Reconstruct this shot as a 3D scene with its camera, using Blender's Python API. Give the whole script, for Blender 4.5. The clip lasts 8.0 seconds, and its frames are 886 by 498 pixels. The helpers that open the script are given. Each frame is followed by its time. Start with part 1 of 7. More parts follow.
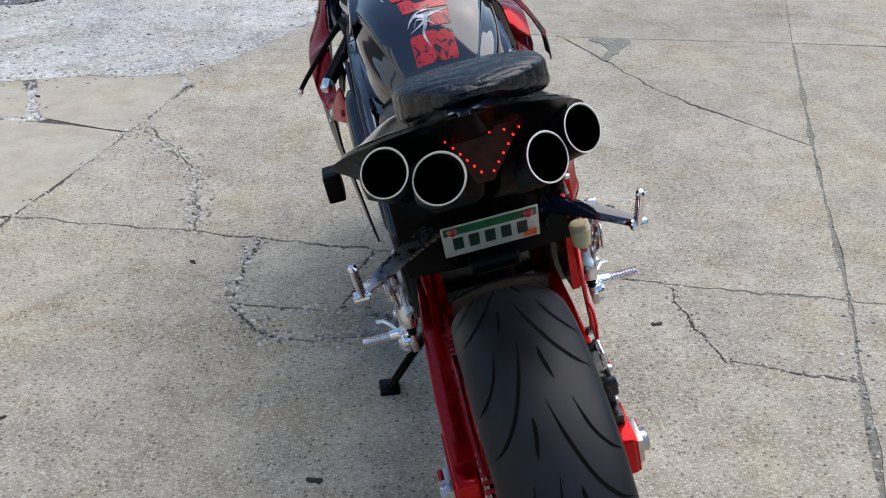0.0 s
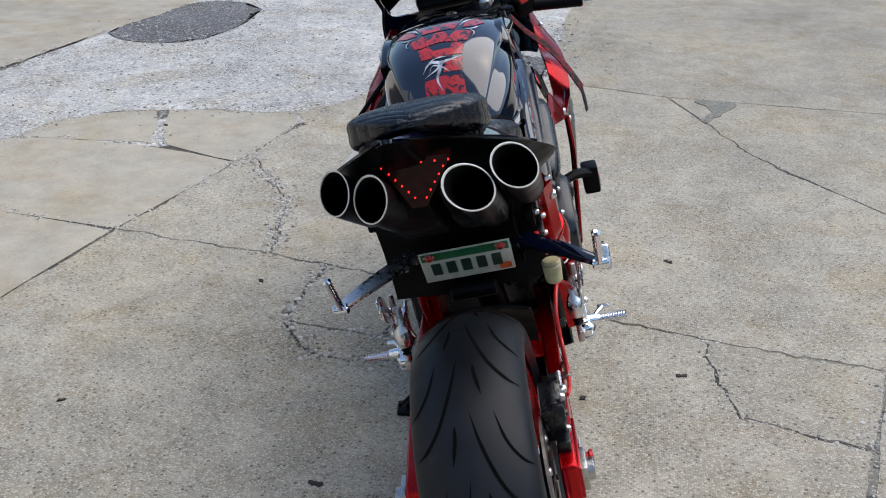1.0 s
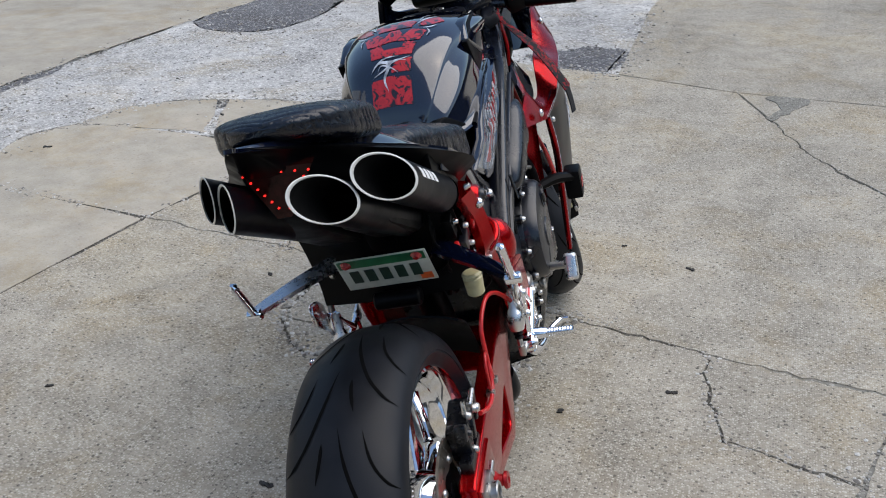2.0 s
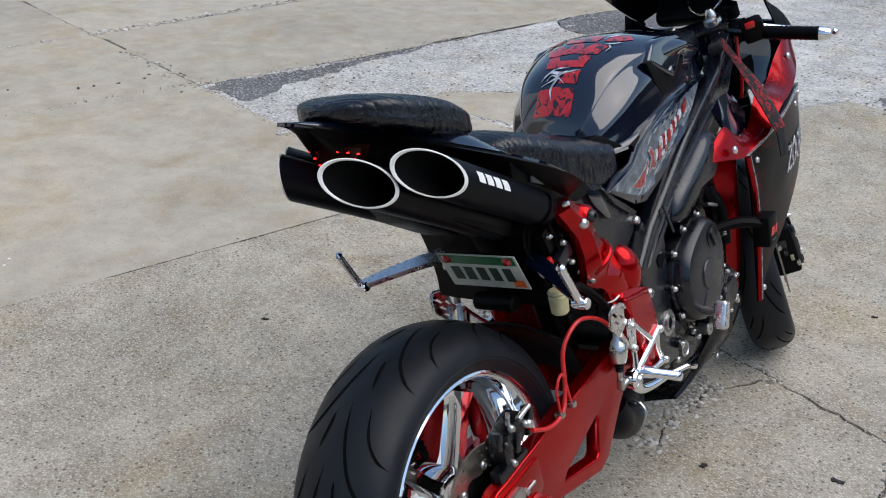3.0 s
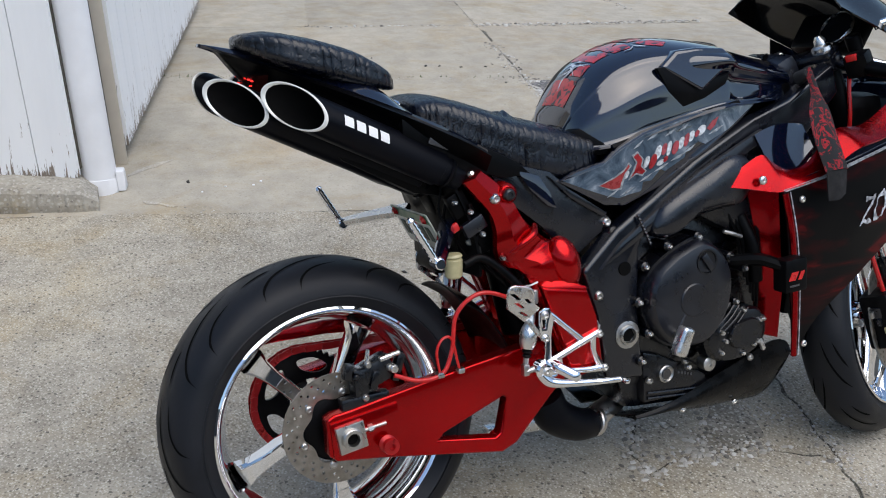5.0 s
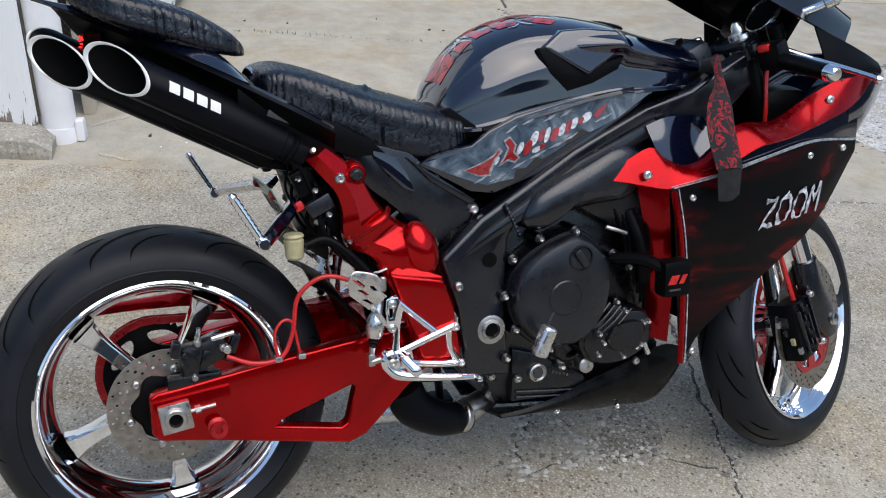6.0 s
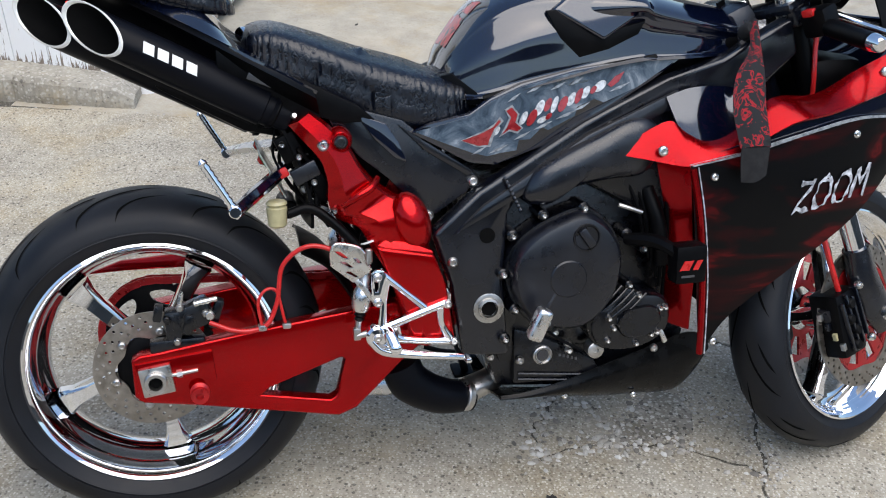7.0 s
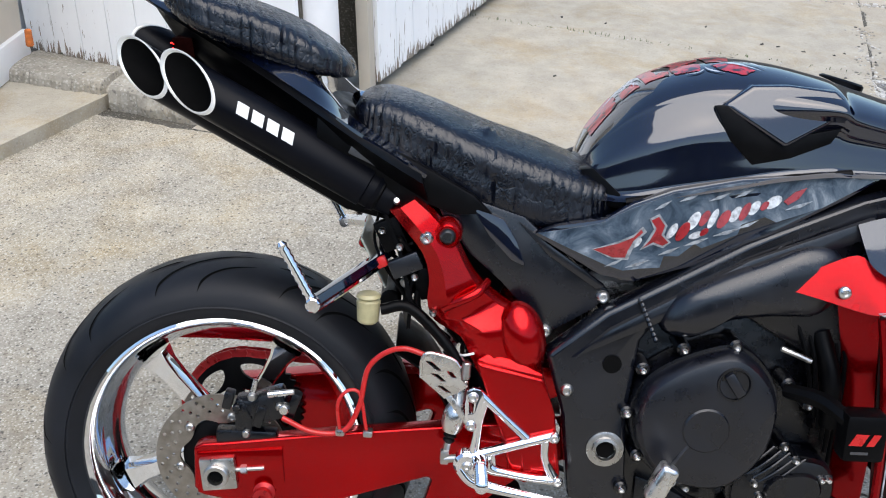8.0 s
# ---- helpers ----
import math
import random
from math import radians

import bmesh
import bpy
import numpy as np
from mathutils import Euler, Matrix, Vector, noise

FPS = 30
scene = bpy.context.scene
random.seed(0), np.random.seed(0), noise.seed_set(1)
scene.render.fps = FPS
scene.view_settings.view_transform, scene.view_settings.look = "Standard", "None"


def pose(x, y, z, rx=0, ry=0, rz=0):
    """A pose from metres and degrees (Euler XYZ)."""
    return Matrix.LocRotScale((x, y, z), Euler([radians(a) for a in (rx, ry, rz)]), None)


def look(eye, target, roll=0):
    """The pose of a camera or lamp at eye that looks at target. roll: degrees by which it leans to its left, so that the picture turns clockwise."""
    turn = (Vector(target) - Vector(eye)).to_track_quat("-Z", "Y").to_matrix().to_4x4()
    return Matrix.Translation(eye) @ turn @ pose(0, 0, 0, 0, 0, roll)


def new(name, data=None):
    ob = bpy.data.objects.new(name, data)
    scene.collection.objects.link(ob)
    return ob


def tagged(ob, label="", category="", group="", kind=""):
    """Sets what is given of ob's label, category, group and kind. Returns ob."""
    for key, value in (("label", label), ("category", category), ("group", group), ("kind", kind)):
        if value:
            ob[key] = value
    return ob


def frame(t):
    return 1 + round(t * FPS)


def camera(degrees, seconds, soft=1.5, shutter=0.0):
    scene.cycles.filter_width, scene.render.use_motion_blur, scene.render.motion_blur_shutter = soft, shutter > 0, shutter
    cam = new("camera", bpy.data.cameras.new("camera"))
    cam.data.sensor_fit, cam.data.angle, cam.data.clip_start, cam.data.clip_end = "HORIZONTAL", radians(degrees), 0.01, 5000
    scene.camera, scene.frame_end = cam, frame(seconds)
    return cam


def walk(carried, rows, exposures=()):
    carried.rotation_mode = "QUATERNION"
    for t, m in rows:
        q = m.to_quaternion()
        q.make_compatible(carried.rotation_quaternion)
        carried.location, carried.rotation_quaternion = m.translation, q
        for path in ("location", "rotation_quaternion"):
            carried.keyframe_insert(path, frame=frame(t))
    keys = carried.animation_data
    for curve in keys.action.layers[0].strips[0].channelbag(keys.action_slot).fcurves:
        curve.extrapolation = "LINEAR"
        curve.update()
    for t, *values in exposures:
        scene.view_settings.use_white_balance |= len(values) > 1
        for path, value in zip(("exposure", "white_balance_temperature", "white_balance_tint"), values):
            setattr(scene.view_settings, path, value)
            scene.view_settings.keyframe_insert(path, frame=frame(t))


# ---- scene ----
cam = camera(46.9, 8.0, soft=1.05)
# seconds, place in metres, turn in degrees
ROWS = [
    (0, 0.0000, 0.0000, 1.5000, 61.89, -0.07, 0.04),
    (0.3, 0.0754, -0.0072, 1.5069, 64.08, -3.94, 0.74),
    (0.5, 0.1367, -0.0355, 1.5244, 64.61, -2.41, 2.09),
    (0.7, 0.2174, -0.0864, 1.5374, 65.26, -0.93, 5.15),
    (1, 0.3535, -0.1357, 1.5248, 64.93, -0.16, 10.11),
    (1.2, 0.4271, -0.1459, 1.5412, 63.87, 1.98, 11.61),
    (2.3, 0.8985, 0.1065, 1.5292, 64.69, 0.12, 24.81),
    (2.5, 1.0293, 0.1310, 1.5362, 65.11, 0.08, 31.91),
    (2.7, 1.1471, 0.1848, 1.5369, 65.42, 0.80, 37.72),
    (3, 1.2335, 0.2925, 1.5309, 64.97, 0.12, 42.74),
    (3.2, 1.2901, 0.4086, 1.5056, 65.07, -3.63, 46.65),
    (3.5, 1.3771, 0.5606, 1.5262, 64.64, -4.68, 49.06),
    (3.7, 1.4627, 0.6546, 1.5181, 65.35, -3.82, 53.13),
    (4, 1.6265, 0.7785, 1.5136, 65.71, -3.02, 64.22),
    (4.2, 1.6925, 0.8731, 1.4980, 65.17, -1.48, 69.46),
    (4.5, 1.8092, 0.9565, 1.5014, 66.92, -1.62, 71.32),
    (4.8, 1.8914, 1.0022, 1.4817, 66.71, -2.43, 71.07),
    (5, 1.9542, 1.0728, 1.4713, 66.17, -1.61, 72.09),
    (5.2, 1.9948, 1.1722, 1.4740, 66.25, -1.11, 72.52),
    (6.3, 1.9184, 1.5771, 1.4804, 62.97, -3.77, 77.76),
    (6.5, 1.8957, 1.6273, 1.4806, 62.41, -2.95, 77.38),
    (6.8, 1.8849, 1.7355, 1.5002, 60.73, -3.58, 81.64),
    (7, 1.8954, 1.7992, 1.4921, 60.64, -1.91, 85.16),
    (7.2, 1.8490, 1.8513, 1.4993, 59.22, -0.12, 88.72),
    (7.5, 1.7557, 1.8993, 1.4856, 60.01, -0.15, 92.49),
    (7.7, 1.6738, 1.9127, 1.4818, 61.01, -1.71, 94.05),
    (8, 1.5878, 1.9521, 1.4731, 62.01, -2.77, 98.80),
]
walk(cam, [(t, pose(*row)) for t, *row in ROWS],
     exposures=[(0, 0.22), (1, 0.08), (2.5, 0.0), (5, 0.0), (6.5, 0.18), (8, 0.42)])

# ---- light: bright hazy sky, soft sun ----
SUN_ELEV, SUN_AZ = 64, 18          # degrees; azimuth from +x towards +y
world = bpy.data.worlds.new("sky")
scene.world = world
world.use_nodes = True
wn = world.node_tree.nodes
sky = wn.new("ShaderNodeTexSky")
sky.sky_type, sky.sun_disc = "NISHITA", False
sky.sun_elevation, sky.sun_rotation = radians(SUN_ELEV), radians(90 - SUN_AZ)
sky.air_density, sky.dust_density, sky.ozone_density = 1.2, 1.2, 1.5
hsv = wn.new("ShaderNodeHueSaturation")
hsv.inputs["Saturation"].default_value = 1.06
world.node_tree.links.new(sky.outputs[0], hsv.inputs["Color"])
world.node_tree.links.new(hsv.outputs[0], wn["Background"].inputs["Color"])
wn["Background"].inputs["Strength"].default_value = 0.15
sun = new("sun", bpy.data.lights.new("sun", "SUN"))
sun.data.energy, sun.data.angle, sun.data.color = 2.75, radians(76), (1.0, 0.955, 0.905)
sa, se = radians(SUN_AZ), radians(SUN_ELEV)
sun.matrix_world = look((5 * math.cos(sa) * math.cos(se), 5 * math.sin(sa) * math.cos(se), 5 * math.sin(se)), (0, 0, 0))


# ---- materials ----
def shader(name):
    m = bpy.data.materials.new(name)
    m.use_nodes = True
    nt = m.node_tree
    return m, nt, nt.nodes, nt.nodes["Principled BSDF"]


def ramp(nt, src, stops):
    r = nt.nodes.new("ShaderNodeValToRGB")
    while len(r.color_ramp.elements) < len(stops):
        r.color_ramp.elements.new(0.5)
    for e, (p, c) in zip(r.color_ramp.elements, stops):
        e.position, e.color = p, (*c, 1) if len(c) == 3 else c
    nt.links.new(src, r.inputs[0])
    return r.outputs[0]


def grey(v):
    return (v, v, v)


def tex(nt, kind, scale, detail=4.0, rough=0.6, coord="Object", stretch=None):
    c = nt.nodes.new("ShaderNodeTexCoord").outputs[coord]
    if stretch:
        mp = nt.nodes.new("ShaderNodeMapping")
        mp.inputs["Scale"].default_value = stretch
        nt.links.new(c, mp.inputs[0])
        c = mp.outputs[0]
    n = nt.nodes.new("ShaderNodeTex" + kind)
    nt.links.new(c, n.inputs["Vector"])
    n.inputs["Scale"].default_value = scale
    if kind == "Noise":
        n.inputs["Detail"].default_value, n.inputs["Roughness"].default_value = detail, rough
    return n


def mix(nt, a, b, f, mode="MIX"):
    m = nt.nodes.new("ShaderNodeMix")
    m.data_type, m.blend_type = "RGBA", mode
    for sock, val in ((m.inputs[6], a), (m.inputs[7], b)):
        if isinstance(val, tuple):
            sock.default_value = (*val[:3], 1)
        else:
            nt.links.new(val, sock)
    if isinstance(f, (int, float)):
        m.inputs[0].default_value = f
    else:
        nt.links.new(f, m.inputs[0])
    return m.outputs[2]


def bump(nt, b, height, strength, dist=0.002, under=None):
    n = nt.nodes.new("ShaderNodeBump")
    n.inputs["Strength"].default_value, n.inputs["Distance"].default_value = strength, dist
    nt.links.new(height, n.inputs["Height"])
    if under:
        nt.links.new(under, n.inputs["Normal"])
    nt.links.new(n.outputs[0], b.inputs["Normal"])
    return n.outputs[0]


def surface(name, col, rough, metal=0.0, coat=0.0, vary=0.25, scale=14.0, grain=0.0, gscale=300.0, rvary=0.1, spec=0.5):
    """A surface with two scales of variation: broad dirt and fine grain."""
    m, nt, ns, b = shader(name)
    n = tex(nt, "Noise", scale, 5)
    f = tex(nt, "Noise", gscale, 3)
    c = ramp(nt, n.outputs[0], [(0.3, tuple(v * (1 - vary) for v in col)), (0.7, tuple(min(1, v * (1 + vary)) for v in col))])
    nt.links.new(c, b.inputs["Base Color"])
    nt.links.new(ramp(nt, n.outputs[0], [(0.35, grey(max(0.02, rough - rvary))), (0.65, grey(rough + rvary))]), b.inputs["Roughness"])
    b.inputs["Metallic"].default_value, b.inputs["Coat Weight"].default_value = metal, coat
    b.inputs["Coat Roughness"].default_value = 0.04
    b.inputs["Specular IOR Level"].default_value = spec
    if grain:
        bump(nt, b, f.outputs[0], grain, 0.001)
    return m


RED = surface("candy red paint", (0.30, 0.0012, 0.004), 0.24, 0.85, 0.22, 0.2, 5, rvary=0.04, spec=0.1)
RED_CAST = surface("gloss candy red cast metal", (0.40, 0.0012, 0.003), 0.22, 0.85, 0.34, 0.2, 5, rvary=0.05, spec=0.1)
RED_DULL = surface("red anodised metal", (0.38, 0.01, 0.012), 0.35, 0.5, 0.2, 0.25, 30)
BLACK = surface("gloss black paint", (0.0014, 0.0028, 0.0105), 0.07, 0.0, 1.0, 0.3, 6, rvary=0.03, spec=0.7)
BLACK.node_tree.nodes["Principled BSDF"].inputs["Coat IOR"].default_value = 1.55
SATIN = surface("satin black frame paint", (0.0026, 0.0034, 0.0068), 0.25, 0.0, 0.0, 0.25, 9, 0.03, 500, spec=0.75)
MATT = surface("matt black ceramic coat", (0.0016, 0.0020, 0.0040), 0.40, 0.0, 0.0, 0.2, 8, 0.03, 700, spec=0.13)
BELLY = surface("scuffed gloss black plastic", (0.0028, 0.0028, 0.0030), 0.27, 0.0, 0.0, 0.6, 18, rvary=0.12, spec=0.18)
# soot in the exhaust cans; on the frame and axles, painted shade of hollows
SOOT_SHADE = surface("pipe soot and shade in holes", (0.002, 0.002, 0.002), 0.9, 0.0, 0.0, 0.3, 30, spec=0.1)
PLASTIC = surface("black plastic", (0.0018, 0.0018, 0.0022), 0.40, 0.0, 0.0, 0.3, 20, 0.05, 900, spec=0.10)
ENGINE = surface("black crinkle engine paint", (0.0014, 0.0017, 0.0034), 0.28, 0.0, 0.0, 0.3, 24, 0.08, 900, spec=0.6)
COVERPAINT = surface("dark grey satin cover paint", (0.0038, 0.0046, 0.0082), 0.30, 0.0, 0.0, 0.2, 12, 0.04, 900, spec=0.65)
CHROME = surface("chrome", (0.86, 0.87, 0.89), 0.05, 1.0, 0.0, 0.04, 20, rvary=0.03)
STEEL = surface("dull steel", (0.5, 0.49, 0.47), 0.34, 1.0, 0.0, 0.2, 40, 0.1, 500)
STEEL_DARK = surface("blackened steel", (0.06, 0.06, 0.062), 0.35, 0.9, 0.0, 0.3, 40, 0.1, 500)
DISC = surface("brushed disc steel", (0.32, 0.29, 0.25), 0.42, 1.0, 0.0, 0.2, 60, 0.15, 300)
ALLOY = surface("brushed alloy", (0.72, 0.71, 0.69), 0.28, 1.0, 0.0, 0.12, 50, 0.08, 500)
BADGE = surface("dull grey badge", (0.10, 0.10, 0.105), 0.4, 0.6, 0.0, 0.2, 40)
RING = surface("machined bright rim", (0.75, 0.74, 0.7), 0.5, 0.4, 0.0, 0.1, 40)
RUBBER = surface("tyre rubber", (0.0062, 0.0072, 0.0100), 0.50, 0.0, 0.0, 0.4, 9, 0.15, 400, spec=0.28)
# darker than the tyre: the shade inside the tread cuts, put into colour
GROOVE_SHADE = surface("near-black groove shade", (0.0015, 0.0015, 0.0015), 0.9, 0.0, 0.0, 0.2, 20, spec=0.1)
HOSE = surface("red hose", (0.5, 0.01, 0.01), 0.35, 0.0, 0.3, 0.15, 60)
WHITE = surface("white print", (0.75, 0.75, 0.74), 0.45, 0.0, 0.0, 0.06, 60)
SILVER = surface("silver airbrush", (0.40, 0.42, 0.46), 0.25, 0.0, 1.0, 0.75, 70)
BLOOD, bnt, _, bsd = shader("red airbrush with black ink")
bn = tex(bnt, "Noise", 42, 2, 0.5, stretch=(1.0, 0.8, 0.8))
bn.inputs["Distortion"].default_value = 2.2
bnt.links.new(ramp(bnt, bn.outputs[0], [(0.40, (0.006, 0.004, 0.005)), (0.445, (0.40, 0.010, 0.012)), (0.62, (0.52, 0.016, 0.016)), (0.70, (0.2, 0.006, 0.008))]), bsd.inputs["Base Color"])
bsd.inputs["Roughness"].default_value, bsd.inputs["Coat Weight"].default_value = 0.3, 0.8
PLATE = surface("plate white", (0.46, 0.48, 0.42), 0.4, 0.0, 0.3, 0.15, 40)
GREEN = surface("plate green", (0.015, 0.11, 0.045), 0.4, 0.0, 0.3, 0.3, 40)
INK = surface("plate dark ink", (0.01, 0.03, 0.02), 0.5)
ORANGE = surface("plate sticker", (0.6, 0.1, 0.02), 0.5, 0.0, 0.0, 0.3, 90)
AMBER = surface("yellowed plastic reservoir", (0.40, 0.36, 0.20), 0.4, 0.0, 0.2, 0.2, 40)
REDGLASS = surface("red lens", (0.28, 0.01, 0.01), 0.2, 0.0, 0.6, 0.3, 60)
LAMPGLASS = surface("dark tinted lamp glass", (0.022, 0.005, 0.004), 0.16, 0.0, 0.0, 0.6, 60, spec=0.15)


def glow(name, col, power):
    m, nt, ns, b = shader(name)
    b.inputs["Base Color"].default_value = (*col, 1)
    b.inputs["Emission Color"].default_value = (*col, 1)
    b.inputs["Emission Strength"].default_value = power
    return m


LED = glow("lit red led", (1.0, 0.02, 0.015), 1.8)


def glass(name, col, rough=0.03, alpha=0.3):
    m, nt, ns, b = shader(name)
    b.inputs["Base Color"].default_value, b.inputs["Roughness"].default_value = (*col, 1), rough
    b.inputs["Transmission Weight"].default_value, b.inputs["IOR"].default_value = 1 - alpha, 1.45
    return m


SMOKE = glass("smoked screen", (0.004, 0.0035, 0.003), 0.06, 0.75)
MIRROR = surface("mirror glass", (0.35, 0.6, 0.62), 0.04, 1.0, 0.0, 0.05, 20, rvary=0.02)


def leather():
    """Crocodile hide: small uneven scales and fine wrinkles; the deep creases are in the mesh."""
    m, nt, ns, b = shader("black crocodile leather")
    v = tex(nt, "Voronoi", 95, stretch=(0.8, 1.0, 0.5))
    v.feature = "DISTANCE_TO_EDGE"
    fine = tex(nt, "Voronoi", 210, stretch=(0.9, 1.0, 0.6))
    fine.feature = "DISTANCE_TO_EDGE"
    n = tex(nt, "Noise", 22, 5)
    wrinkle = tex(nt, "Noise", 70, 5, 0.65, stretch=(0.3, 1.0, 0.3))
    cells = ramp(nt, v.outputs["Distance"], [(0.0, grey(0.45)), (0.12, grey(0.85)), (0.4, grey(1))])
    small = ramp(nt, fine.outputs["Distance"], [(0.0, grey(0.7)), (0.15, grey(0.95)), (0.4, grey(1))])
    h = mix(nt, mix(nt, cells, small, 0.8, "MULTIPLY"), ramp(nt, wrinkle.outputs[0], [(0.3, grey(0.65)), (0.62, grey(1))]), 0.85, "MULTIPLY")
    nt.links.new(ramp(nt, n.outputs[0], [(0.3, (0.0008, 0.0015, 0.0042)), (0.7, (0.0018, 0.0030, 0.0080))]), b.inputs["Base Color"])
    nt.links.new(ramp(nt, n.outputs[0], [(0.3, grey(0.20)), (0.7, grey(0.33))]), b.inputs["Roughness"])
    b.inputs["Specular IOR Level"].default_value = 0.6
    bump(nt, b, h, 0.33, 0.003)
    return m


LEATHER = leather()


def decal_side():
    """Silver clouds on black under clear coat, for the airbrushed side cover."""
    m, nt, ns, b = shader("airbrushed grey panel")
    n = tex(nt, "Noise", 16, 6, 0.65)
    n.inputs["Distortion"].default_value = 1.5
    nt.links.new(ramp(nt, n.outputs[0], [(0.34, (0.018, 0.030, 0.048)), (0.48, (0.055, 0.080, 0.110)), (0.60, (0.115, 0.145, 0.180)), (0.74, (0.30, 0.34, 0.38))]), b.inputs["Base Color"])
    b.inputs["Roughness"].default_value, b.inputs["Coat Weight"].default_value = 0.22, 1.0
    return m


AIRBRUSH = decal_side()


def flame_paint():
    """Black fairing with a dark red flame haze."""
    m, nt, ns, b = shader("black paint with red flame haze")
    n = tex(nt, "Noise", 6, 3, 0.5, stretch=(0.6, 0.5, 1.6))
    n.inputs["Distortion"].default_value = 2.0
    nt.links.new(ramp(nt, n.outputs[0], [(0.50, (0.0015, 0.0015, 0.002)), (0.60, (0.015, 0.0015, 0.002)), (0.66, (0.07, 0.003, 0.004)), (0.72, (0.01, 0.0015, 0.002))]), b.inputs["Base Color"])
    b.inputs["Roughness"].default_value, b.inputs["Coat Weight"].default_value = 0.30, 0.0
    b.inputs["Specular IOR Level"].default_value = 0.18
    return m


FLAMES = flame_paint()


def concrete(name, base, specks, tan, speck_scale=150.0, speck_amount=0.5, rough=0.85, stain=0.25, mottle=0.45):
    """Cement with stones of several sizes showing, broad stains and a fine grain."""
    m, nt, ns, b = shader(name)
    n1 = tex(nt, "Noise", 0.9, 6, 0.62)
    n2 = tex(nt, "Noise", 7.0, 6, 0.65)
    v1 = tex(nt, "Voronoi", speck_scale)
    wob = tex(nt, "Noise", speck_scale * 0.9, 2)
    shift = ns.new("ShaderNodeVectorMath")
    shift.operation = "MULTIPLY_ADD"
    shift.inputs[1].default_value = (0.9 / speck_scale,) * 3
    nt.links.new(wob.outputs["Color"], shift.inputs[0])
    nt.links.new(v1.inputs["Vector"].links[0].from_socket, shift.inputs[2])
    nt.links.new(shift.outputs[0], v1.inputs["Vector"])
    v2 = tex(nt, "Voronoi", speck_scale * 0.42)
    nt.links.new(shift.outputs[0], v2.inputs["Vector"])
    fine = tex(nt, "Noise", 420, 3)
    oi = ns.new("ShaderNodeObjectInfo")
    big = ramp(nt, n1.outputs[0], [(0.3, tuple(c * (1 - stain) for c in base)), (0.52, base), (0.72, tan)])
    big = mix(nt, big, ramp(nt, n2.outputs[0], [(0.3, grey(0.30)), (0.7, grey(0.66))]), mottle, "OVERLAY")
    n3 = tex(nt, "Noise", 2.6, 7, 0.7)
    n3.inputs["Distortion"].default_value = 0.6
    big = mix(nt, big, (0.88, 0.78, 0.60), ramp(nt, n3.outputs[0], [(0.48, grey(0.0)), (0.66, grey(0.75))]), "MULTIPLY")
    # stones: colour by cell, shape by distance to the cell's centre
    sep = ns.new("ShaderNodeSeparateColor")
    nt.links.new(v1.outputs["Color"], sep.inputs[0])
    stone = ramp(nt, sep.outputs[0], [(0.0, specks[0]), (0.17, specks[1]), (0.42, base), (0.85, specks[2])])
    mask = ramp(nt, v1.outputs["Distance"], [(0.36, grey(speck_amount)), (0.56, grey(0.0))])
    c = mix(nt, big, stone, mask)
    sep2 = ns.new("ShaderNodeSeparateColor")
    nt.links.new(v2.outputs["Color"], sep2.inputs[0])
    pick = ramp(nt, sep2.outputs[1], [(0.72, grey(0.0)), (0.75, grey(min(1.0, speck_amount * 1.25)))])
    m2 = mix(nt, grey(0.0), pick, ramp(nt, v2.outputs["Distance"], [(0.22, grey(1)), (0.34, grey(0))]))
    c = mix(nt, c, ramp(nt, sep2.outputs[2], [(0.2, specks[0]), (0.5, specks[1]), (0.9, specks[2])]), m2)
    tint = ramp(nt, oi.outputs["Random"], [(0.0, grey(0.93)), (1.0, grey(1.05))])
    c = mix(nt, c, tint, 1.0, "MULTIPLY")
    nt.links.new(c, b.inputs["Base Color"])
    b.inputs["Roughness"].default_value = rough
    b.inputs["Specular IOR Level"].default_value = 0.3
    h = mix(nt, mask, fine.outputs[0], 0.5)
    bump(nt, b, h, 0.45, 0.003)
    return m


AGGREGATE = concrete("exposed aggregate concrete", (0.358, 0.328, 0.268), [(0.035, 0.034, 0.032), (0.14, 0.118, 0.088), (0.66, 0.63, 0.55)], (0.41, 0.355, 0.25), 165, 0.54, stain=0.34, mottle=0.6)
TAN = concrete("smooth tan concrete", (0.41, 0.375, 0.305), [(0.22, 0.2, 0.17), (0.35, 0.32, 0.27), (0.47, 0.45, 0.41)], (0.43, 0.375, 0.29), 130, 0.3, 0.8, 0.2)
ROUGH = concrete("bleached worn asphalt", (0.44, 0.435, 0.415), [(0.08, 0.08, 0.08), (0.25, 0.245, 0.235), (0.74, 0.73, 0.70)], (0.58, 0.565, 0.53), 85, 0.72, 0.9, 0.45, 0.85)
TAR = concrete("dark asphalt patch", (0.12, 0.12, 0.127), [(0.04, 0.04, 0.04), (0.09, 0.09, 0.09), (0.36, 0.36, 0.35)], (0.20, 0.20, 0.20), 80, 0.9, 0.9, 0.45)
DIRT = concrete("dark joint dirt", (0.075, 0.071, 0.060), [(0.03, 0.03, 0.03), (0.1, 0.09, 0.07), (0.25, 0.23, 0.2)], (0.12, 0.11, 0.095), 140, 0.6, 0.95, 0.35)
KERB = concrete("coarse kerb concrete", (0.33, 0.31, 0.265), [(0.12, 0.11, 0.1), (0.27, 0.25, 0.21), (0.5, 0.48, 0.43)], (0.38, 0.345, 0.28), 85, 0.65, mottle=0.7)
